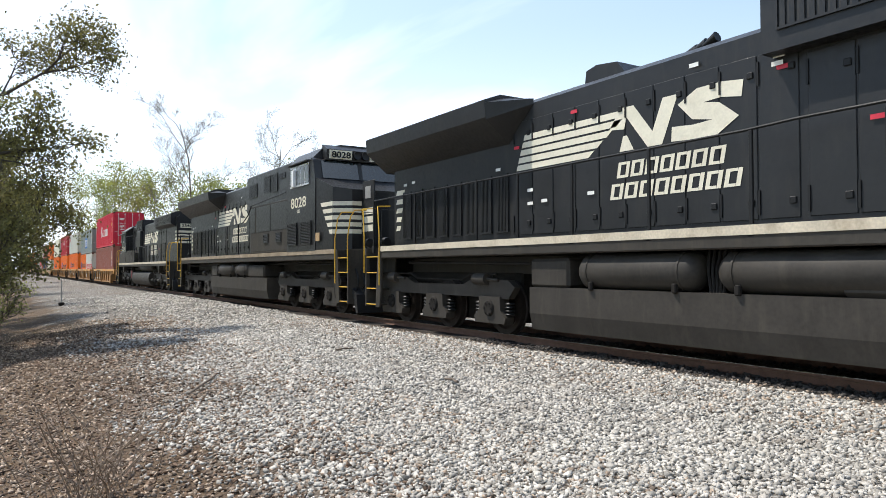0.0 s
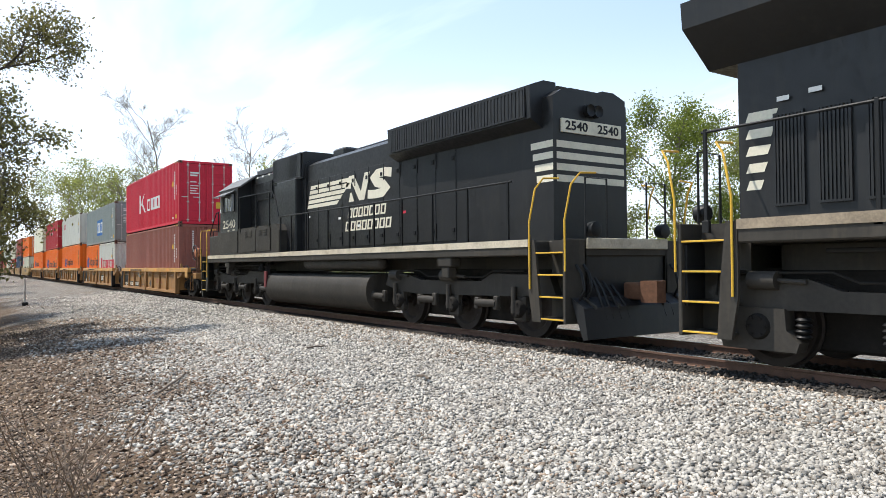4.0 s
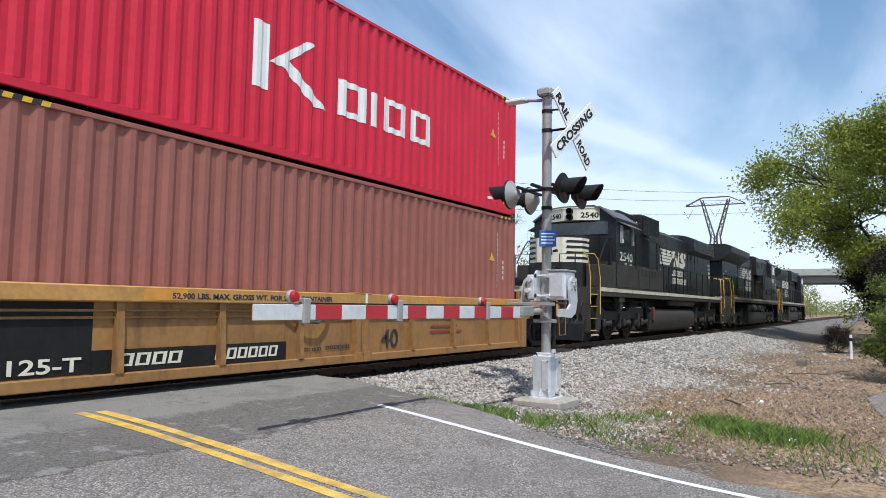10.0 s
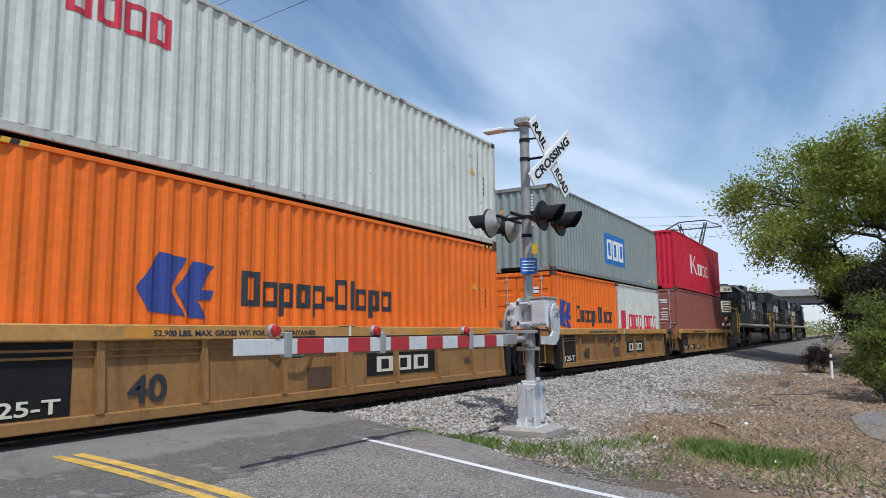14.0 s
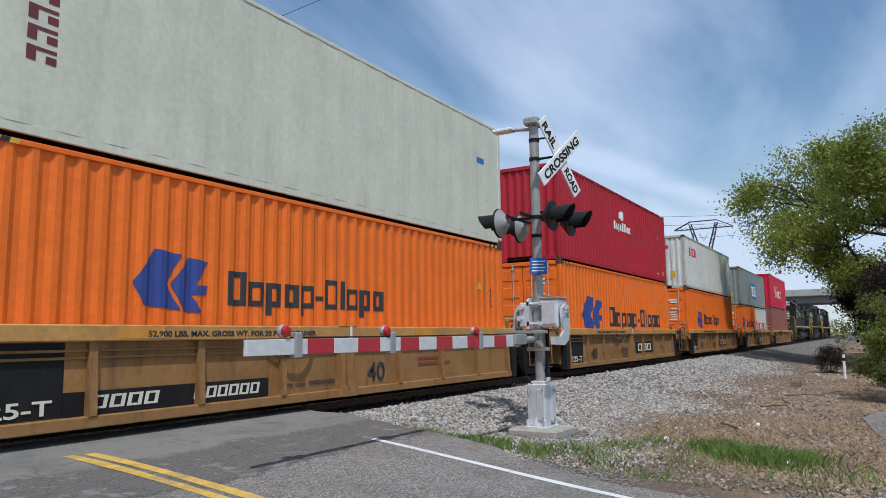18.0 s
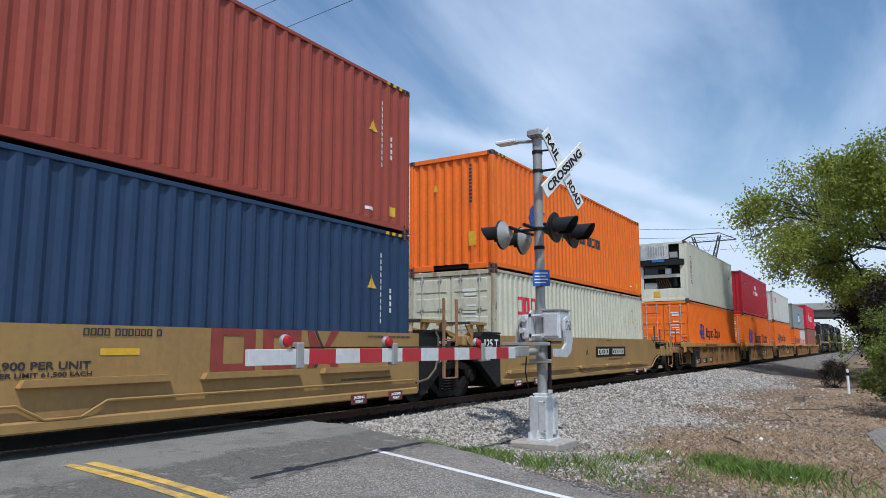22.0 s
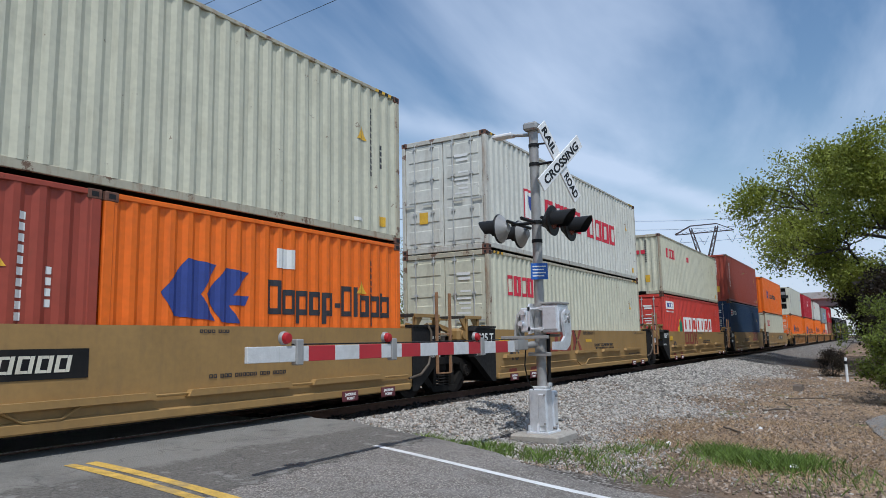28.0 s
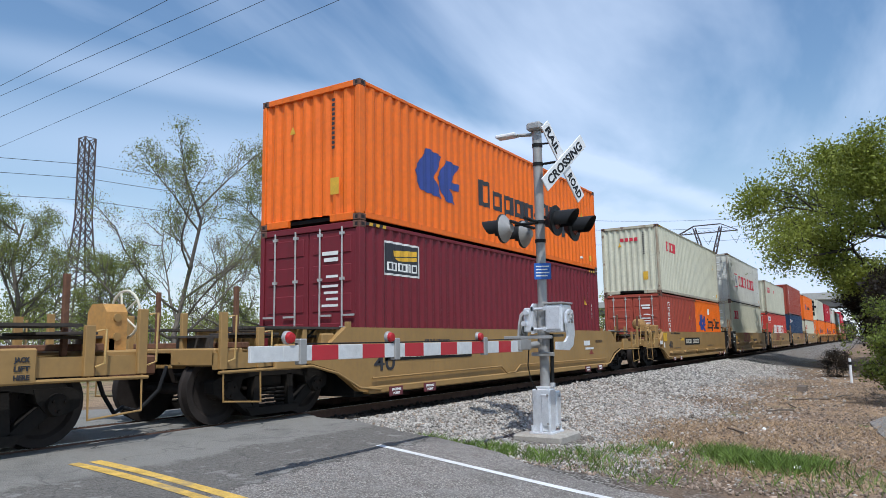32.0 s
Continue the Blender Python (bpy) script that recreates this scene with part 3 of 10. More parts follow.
def build_road():
    near, far = TRACK_Y - GAUGE - 0.10, TRACK_Y + GAUGE + 0.10
    for name, a, b in (("road", -60.0, near), ("road_beyond", far, 95.0)):
        m = M()
        ys = list(np.arange(a, b, 0.15 if a < 0 else 0.3)) + [b]
        for i, y in enumerate(ys):
            l = road_x(y) - 3.45 + 0.16 * noise.noise((1, y * 0.9, 1)) - 0.35 * smooth01(6.0, 7.6, y)
            r = road_x(y) + 3.20 + 0.22 * noise.noise((9, y * 1.3, 7)) + 0.07 * noise.noise((4, y * 5.0, 2)) + 0.62 * smooth01(2.2, 4.8, y) + 0.35 * smooth01(5.4, 7.6, y)
            z = road_z(y)
            m.v += [(l - 0.05, y, z - 0.16), (l, y, z), (r, y, z), (r + 0.05, y, z - 0.16)]
            if i:
                o = 4 * i
                for k in range(3):
                    m.f.append([o - 4 + k, o - 3 + k, o + 1 + k, o + k])
                    m.mi.append(0)
        tagged(m.ob(name, ASPHALT), "worn grey asphalt road rising to the crossing", "road", kind="structure")
    m = M()
    m.box(road_x(9) - 3.5, road_x(9) + 3.6, TRACK_Y - GAUGE + 0.13, TRACK_Y + GAUGE - 0.13, 0.15, 0.387, 0.01)
    tagged(m.ob("crossing_panel", ASPHALT), "asphalt filling between the rails of the crossing", "crossing", kind="structure")
    yellow = mat("road_yellow", (0.58, 0.37, 0.075), 0.8, var=0.35, scale=7, bump=0.3, stain=(0.20, 0.18, 0.14), stain_amt=1.0)
    white = mat("road_white", (0.70, 0.69, 0.66), 0.7, var=0.12, scale=4, stain=(0.2, 0.19, 0.18), stain_amt=0.5)
    for x0, end in ((-0.10, 6.85), (0.10, 6.80)):
        tagged(road_strip(M(), x0, x0 + 0.12, -60, end, 0.004, 0.12, 0.022, skew=-0.06).ob("centre_line", yellow), "worn yellow centre line painted on asphalt", "road marking", "double centre line", kind="structure")
    tagged(road_strip(M(), 2.78, 2.89, -60, 5.3, 0.004, 0.15, 0.015, skew=0.025).ob("edge_line", white), "white edge line painted on asphalt", "road marking", kind="structure")
    tagged(road_strip(M(), -2.96, -2.845, -60, 6.1, 0.004, 0.15, 0.012).ob("edge_line", white), "white edge line painted on asphalt", "road marking", kind="structure")


build_road()


def build_track():
    track = thing("railway_track", "single track of rusty rails on timber ties", "railway track", kind="structure")
    for side in (-1, 1):
        y = TRACK_Y + side * GAUGE
        prof = [(-0.07, -0.17), (0.07, -0.17), (0.07, -0.155), (0.012, -0.13), (0.012, -0.045), (0.037, -0.035), (0.037, -0.004), (-0.037, -0.004), (-0.037, -0.035), (-0.012, -0.045), (-0.012, -0.13), (-0.07, -0.155)]
        m = M().prism([(y + a, RAIL_Z + b) for a, b in prof], "x", -420, 420)
        r = m.ob("rail", RAIL_RUST, track, "brown rusted running rail")
        M().box(-420, 420, y - 0.026, y + 0.026, RAIL_Z - 0.004, RAIL_Z, 0).ob("railhead", RAIL_TOP, r, "bright worn top of the rail")
    tie_mat = mat("tie_timber", (0.105, 0.070, 0.048), 0.95, var=0.35, scale=5, bump=0.5, bscale=18, stain=(0.17, 0.13, 0.10), stain_amt=0.6)
    rng = random.Random(5)
    base = None
    rest = M()
    plate = M()
    for i in range(-560, 560):
        x = i * 0.53
        if 0.9 < x < 7.9:
            continue
        dy, dz, ry = rng.uniform(-0.07, 0.07), rng.uniform(-0.02, 0.012), rng.uniform(-0.02, 0.02)
        if -62 < x < 92:
            if base is None:
                base = M().box(-0.115, 0.115, -1.30, 1.30, -0.17, 0.0, 0.012).ob("tie", tie_mat, track)
                o = base
            else:
                o = again(base, track)
            o.location, o.rotation_euler = (x, TRACK_Y + dy, 0.232 + dz), (0, 0, ry)
        else:
            rest.box(x - 0.115, x + 0.115, TRACK_Y - 1.3 + dy, TRACK_Y + 1.3 + dy, 0.08, 0.232 + dz)
        if -40 < x < 60:
            for side in (-1, 1):
                y = TRACK_Y + side * GAUGE
                plate.box(x - 0.09, x + 0.09, y - 0.18, y + 0.18, 0.226, 0.247)
                for a in (-0.09, 0.09):
                    plate.box(x + 0.04 - 0.012, x + 0.04 + 0.012, y + a - 0.015, y + a + 0.015, 0.24, 0.268)
    tagged(rest.ob("far_ties", tie_mat, track), kind="stuff")
    tagged(plate.ob("tie_plates", RAIL_RUST, track, "rusty tie plates and spikes"), kind="stuff")


build_track()


def scatter_stones(name, label, regions, seed, material, lift=0.0, everywhere=False, flat=(0.5, 0.9)):
    """Loose crushed stone: one mesh of many small angular solids, each a broken block of eight corners."""
    rs = np.random.RandomState(seed)
    iv = np.array([(x, y, z) for x in (-1, 1) for y in (-1, 1) for z in (-1, 1)], float) * 0.62
    quads = np.array([(0, 1, 3, 2), (4, 6, 7, 5), (0, 4, 5, 1), (2, 3, 7, 6), (0, 2, 6, 4), (1, 5, 7, 3)])
    pts = []
    for x0, x1, y0, y1, per, lo, hi in regions:
        k = int((x1 - x0) * (y1 - y0) * per)
        xy = rs.rand(k, 2) * (x1 - x0, y1 - y0) + (x0, y0)
        sz = rs.uniform(lo, hi, k) * np.where(rs.rand(k) < 0.10, 1.35, 1.0)
        u = rs.rand(k)
        for i, (x, y) in enumerate(xy):
            edge = (3.70 + 0.55 * smooth01(2.2, 4.8, y)) if x > 4 else 3.62
            if abs(x - road_x(y)) < edge + 0.3 * noise.noise((y * 1.7, x, 4)) and y > -2:
                continue
            if x > 9 and math.hypot(x - 10.87, y - 4.78) < 0.75:
                continue
            if not everywhere:
                # thins out from the shoulder into the bank
                rim = 1.95 + 1.6 * smooth01(-9, -24, x) if x < 2 else 3.5 + 0.5 * smooth01(14, 24, x)
                lim = y - rim + 1.5 * noise.noise((x * 0.35, y * 0.35, 9)) + 0.5 * noise.noise((x * 1.6, y * 1.6, 5))
                if u[i] > min(1, max(0.06, 0.45 + lim * 0.55)):
                    continue
            pts.append((x, y, sz[i]))
    P = np.array(pts)
    k = len(P)
    z = np.array([ground_z(x, y) for x, y in P[:, :2]])
    shape = iv[None] * rs.uniform(0.55, 1.30, (k, 8, 1)) + rs.normal(0, 0.13, (k, 8, 3))
    shape = shape * np.stack([rs.uniform(0.85, 1.5, k), rs.uniform(0.7, 1.1, k), rs.uniform(flat[0], flat[1], k)], 1)[:, None, :]
    a, t, u = rs.rand(k) * 6.283, rs.normal(0, 0.5, k), rs.normal(0, 0.4, k)
    ca, sa, ct, st, cu, su = np.cos(a), np.sin(a), np.cos(t), np.sin(t), np.cos(u), np.sin(u)
    X, Y, Z = shape[..., 0], shape[..., 1], shape[..., 2]
    Y, Z = Y * ct[:, None] - Z * st[:, None], Y * st[:, None] + Z * ct[:, None]
    X, Z = X * cu[:, None] - Z * su[:, None], X * su[:, None] + Z * cu[:, None]
    X, Y = X * ca[:, None] - Y * sa[:, None], X * sa[:, None] + Y * ca[:, None]
    r = P[:, 2][:, None]
    V = np.stack([X * r + P[:, 0][:, None], Y * r + P[:, 1][:, None], Z * r + (z + rs.uniform(-0.006, 0.014, k) + lift)[:, None]], -1).reshape(-1, 3)
    F = (quads[None] + (np.arange(k) * 8)[:, None, None]).reshape(-1, 4)
    me = bpy.data.meshes.new(name)
    me.vertices.add(len(V))
    me.vertices.foreach_set("co", V.astype(np.float32).ravel())
    me.loops.add(len(F) * 4)
    me.loops.foreach_set("vertex_index", F.astype(np.int32).ravel())
    me.polygons.add(len(F))
    me.polygons.foreach_set("loop_start", np.arange(0, len(F) * 4, 4, dtype=np.int32))
    me.update(calc_edges=True)
    me.materials.append(material)
    tagged(new(name, me), label, "gravel", kind="stuff")


STONE = mat("crushed_stone", (0.375, 0.348, 0.305), 0.9, var=0.15, scale=9, bump=0.3, bscale=60, island=0.52, stain=(0.22, 0.165, 0.115), stain_amt=0.55)
DUSTY = mat("dusty_stone", (0.27, 0.205, 0.15), 0.95, var=0.2, scale=9, bump=0.3, bscale=60, island=0.65, stain=(0.13, 0.09, 0.06), stain_amt=0.6)
scatter_stones("ballast_stones", "pale grey crushed stone ballast beside the track", [
    (-7, 0.8, 0.6, 7.36, 1000, 0.016, 0.031), (-13, -7, 0.6, 7.38, 560, 0.019, 0.034), (-22, -13, 0.8, 7.4, 290, 0.024, 0.040), (-45, -22, 2.0, 7.6, 75, 0.03, 0.055),
    (7.4, 13, 2.6, 7.4, 640, 0.017, 0.032), (13, 19, 1.6, 7.42, 300, 0.022, 0.038), (8.2, 15, -0.5, 2.6, 260, 0.012, 0.028), (19, 42, 1.0, 7.6, 95, 0.03, 0.05)], 3, STONE)
# oily stones, also darkened in colour to stand in for shade under the train
SHADED_OILY = mat("shaded_oily_stone", (0.040, 0.034, 0.029), 0.9, var=0.2, scale=9, bump=0.3, bscale=60, island=0.6)
scatter_stones("shaded_oily_stones", "oily stones between the rails, darkened further as shade under the train", [(-12, 0.9, 7.5, 10.1, 200, 0.020, 0.036), (8, 26, 7.6, 10.2, 110, 0.022, 0.04)], 4, SHADED_OILY)
scatter_stones("dusty_stones", "brown dusty stones on the bank beside the ballast", [
    (-12, -0.5, -0.6, 4.0, 240, 0.011, 0.026), (-26, -12, -0.6, 4.6, 110, 0.018, 0.034), (-20, 0.9, 6.1, 7.55, 170, 0.016, 0.030), (8.0, 16, -1.5, 5.2, 260, 0.010, 0.026), (7.8, 20, 5.2, 7.5, 90, 0.016, 0.030), (16, 32, -1.0, 5.0, 60, 0.018, 0.036)], 9, DUSTY, 0.0, True)
CLOD = mat("leaf_litter", (0.105, 0.066, 0.042), 0.95, var=0.3, scale=9, island=0.7, stain=(0.16, 0.11, 0.07), stain_amt=0.5)
scatter_stones("leaf_litter", "dark brown leaf litter and clods on the slope", [(-9, -1.0, -1.6, 2.6, 330, 0.014, 0.034), (-24, -9, -1.5, 3.8, 170, 0.018, 0.042)], 12, CLOD, -0.004, True, (0.12, 0.4))
# ---------------------------------------------------------------- containers

MOVING = []          # things that run with the train
WHEELS = {0.48: [], 0.53: []}
PITCH, DEPTH = 0.2787, 0.036


def corrugation(x0, x1, pitch=PITCH, depth=DEPTH):
    """Break points (x, inset) of a trapezoid sheet."""
    n = max(1, round((x1 - x0) / pitch))
    p = (x1 - x0) / n
    pts = [(x0, 0.0)]
    for i in range(n):
        a = x0 + i * p
        pts += [(a + p * 0.13, 0.0), (a + p * 0.37, depth), (a + p * 0.63, depth), (a + p * 0.87, 0.0)]
    pts.append((x1, 0.0))
    return pts


def inset_at(prof, x):
    for (a, da), (b, db) in zip(prof, prof[1:]):
        if a <= x <= b:
            return da + (db - da) * ((x - a) / (b - a) if b > a else 0)
    return 0.0


def decal(m, prof, poly, plane, lift=0.004, k=0, sign=-1):
    """A convex painted shape (x, z) laid on a sheet that runs along x, following its folds."""
    xs = sorted({p[0] for p in poly} | ({x for x, _ in prof if min(q[0] for q in poly) < x < max(q[0] for q in poly)} if prof else set()))

    def span(x):
        zs = []
        for (ax, az), (bx, bz) in zip(poly, poly[1:] + poly[:1]):
            if abs(ax - bx) < 1e-9:
                if abs(ax - x) < 1e-9:
                    zs += [az, bz]
            elif min(ax, bx) - 1e-9 <= x <= max(ax, bx) + 1e-9:
                zs.append(az + (bz - az) * (x - ax) / (bx - ax))
        return min(zs), max(zs)

    for a, b in zip(xs, xs[1:]):
        ya = plane - sign * (inset_at(prof, a) if prof else 0) + sign * lift
        yb = plane - sign * (inset_at(prof, b) if prof else 0) + sign * lift
        (a0, a1), (b0, b1) = span(a), span(b)
        m.add([(a, ya, a0), (b, yb, b0), (b, yb, b1), (a, ya, a1)], [(0, 1, 2, 3)], k)
    return m


def bar(x0, x1, z0, z1, lean=0.0):
    return [(x0, z0), (x1, z0), (x1 + lean, z1), (x0 + lean, z1)]


def word(x0, x1, z0, h, pattern, lean=0.0):
    """A word as plain bars: A tall, x low, p hanging, i a single bar, - a dash, space a gap."""
    wide = {"i": 0.48, "-": 0.6, " ": 0.7, "A": 1.08}
    unit = (x1 - x0) / max(0.1, sum(wide.get(c, 1.0) for c in pattern))
    out, a = [], x0
    for c in pattern:
        w = unit * wide.get(c, 1.0)
        lo, hi = {"A": (0, 1), "x": (0, 0.74), "p": (-0.26, 0.74), "i": (0, 1)}.get(c, (0, 1))
        if c == "-":
            out.append(bar(a + w * 0.12, a + w * 0.80, z0 + 0.27 * h, z0 + 0.42 * h))
        elif c == "i":
            out.append(bar(a + w * 0.2, a + w * 0.2 + unit * 0.24, z0, z0 + h, lean))
        elif c != " ":
            e, q = unit * 0.25, h * 0.17
            f = lean * (hi - lo - 0.2)
            out.append(bar(a + w * 0.05, a + w * 0.05 + e, z0 + lo * h, z0 + hi * h, lean))
            out.append(bar(a + w * 0.90 - e, a + w * 0.90, z0 + max(0, lo) * h, z0 + hi * h, lean))
            out.append(bar(a + w * 0.05 + e, a + w * 0.90 - e, z0 + max(0, lo) * h, z0 + max(0, lo) * h + q, 0))
            out.append([(p[0] + f, p[1]) for p in bar(a + w * 0.05 + e, a + w * 0.90 - e, z0 + hi * h - q, z0 + hi * h, 0)])
        a += w
    return out


def column_word(x, z0, z1, w, n):
    """A word set one letter above the other, as plain bars."""
    h = (z1 - z0) / n
    out = []
    for i in range(n):
        z = z0 + i * h
        out += [bar(x - w / 2, x + w / 2, z + h * 0.66, z + h * 0.84), bar(x - w / 2, x - w * 0.18, z + h * 0.12, z + h * 0.66), bar(x + w * 0.14, x + w / 2, z + h * 0.12, z + h * 0.5)]
    return out


def leaf_logo(x0, x1, z0, z1):
    """A bold two-pointed blue sign, as plain shapes."""
    w, h = x1 - x0, z1 - z0
    f = lambda a, b: (x0 + a * w, z0 + b * h)
    return [[f(0.0, 0.45), f(0.26, 1.0), f(0.60, 0.94), f(0.42, 0.45)], [f(0.0, 0.45), f(0.42, 0.45), f(0.60, 0.04), f(0.13, 0.10)],
            [f(0.48, 0.46), f(0.71, 0.91), f(1.0, 0.86), f(0.80, 0.46)], [f(0.48, 0.46), f(1.0, 0.46), f(0.97, 0.30), f(0.54, 0.30)], [f(0.54, 0.30), f(0.76, 0.30), f(0.90, 0.0), f(0.66, 0.02)]]


PAINTS = {
    "red": paint("scarlet", (0.60, 0.020, 0.046), 0.25, (0.2, 0.01, 0.02), chips=0.1),
    "brown": paint("red_brown", (0.30, 0.108, 0.080), 0.5, (0.16, 0.06, 0.04)),
    "cream": paint("reefer_cream", (0.66, 0.635, 0.50), 0.45, (0.42, 0.38, 0.27), chips=0.4),
    "ivory_frame": paint("ivory_rusty_frame", (0.46, 0.42, 0.31), 0.95, (0.22, 0.10, 0.045), chips=2.2),
    "grey_frame": paint("grey_rusty_frame", (0.25, 0.26, 0.235), 0.95, (0.20, 0.10, 0.05), chips=2.0),
    "white_frame": paint("white_rusty_frame", (0.55, 0.53, 0.46), 0.9, (0.24, 0.13, 0.06), chips=2.0),
    "grey": paint("grey_green", (0.265, 0.295, 0.275), 0.5, (0.17, 0.15, 0.12)),
    "white": paint("dirty_white", (0.64, 0.63, 0.555), 0.5, (0.32, 0.27, 0.20), chips=0.9),
    "ivory": paint("ivory", (0.60, 0.58, 0.44), 0.5, (0.33, 0.30, 0.20), chips=0.9),
    "orange": paint("orange", (0.84, 0.165, 0.013), 0.4, (0.40, 0.10, 0.03)),
    "maroon": paint("maroon", (0.17, 0.020, 0.028), 0.35, (0.08, 0.02, 0.02)),
    "wine": paint("wine_red", (0.42, 0.018, 0.030), 0.3, (0.13, 0.02, 0.02)),
    "blue": paint("navy_blue", (0.024, 0.050, 0.105), 0.4, (0.025, 0.035, 0.05)),
    "tomato": paint("tomato_red", (0.56, 0.062, 0.045), 0.4, (0.22, 0.05, 0.04)),
    "rust": paint("rust_red", (0.33, 0.065, 0.040), 0.4, (0.18, 0.06, 0.035)),
}
CAST = mat("corner_casting_rust", (0.15, 0.07, 0.045), 0.8, var=0.4, scale=10, bump=0.2)
ROD = mat("lock_rod_zinc", (0.55, 0.54, 0.50), 0.5, 0.5, var=0.15)
INK = {"pale": mat("ink_pale", (0.74, 0.73, 0.68), 0.55, var=0.06, scale=3), "crimson": mat("ink_crimson", (0.58, 0.025, 0.05), 0.5), "white": mat("ink_white", (0.78, 0.77, 0.72), 0.55, var=0.06, scale=3), "black": mat("ink_black", (0.03, 0.03, 0.035), 0.5), "blue": mat("ink_blue", (0.035, 0.06, 0.25), 0.5),
       "red": mat("ink_red", (0.58, 0.025, 0.05), 0.5), "yellow": mat("ink_yellow", (0.72, 0.42, 0.03), 0.5), "maroon": mat("ink_maroon", (0.16, 0.03, 0.035), 0.5), "green": mat("ink_green", (0.02, 0.17, 0.10), 0.5), "skyblue": mat("ink_sky", (0.03, 0.16, 0.45), 0.5)}
HAZARD = mat("hazard_black", (0.02, 0.02, 0.02), 0.6)
W2 = 1.219
CASTING = None


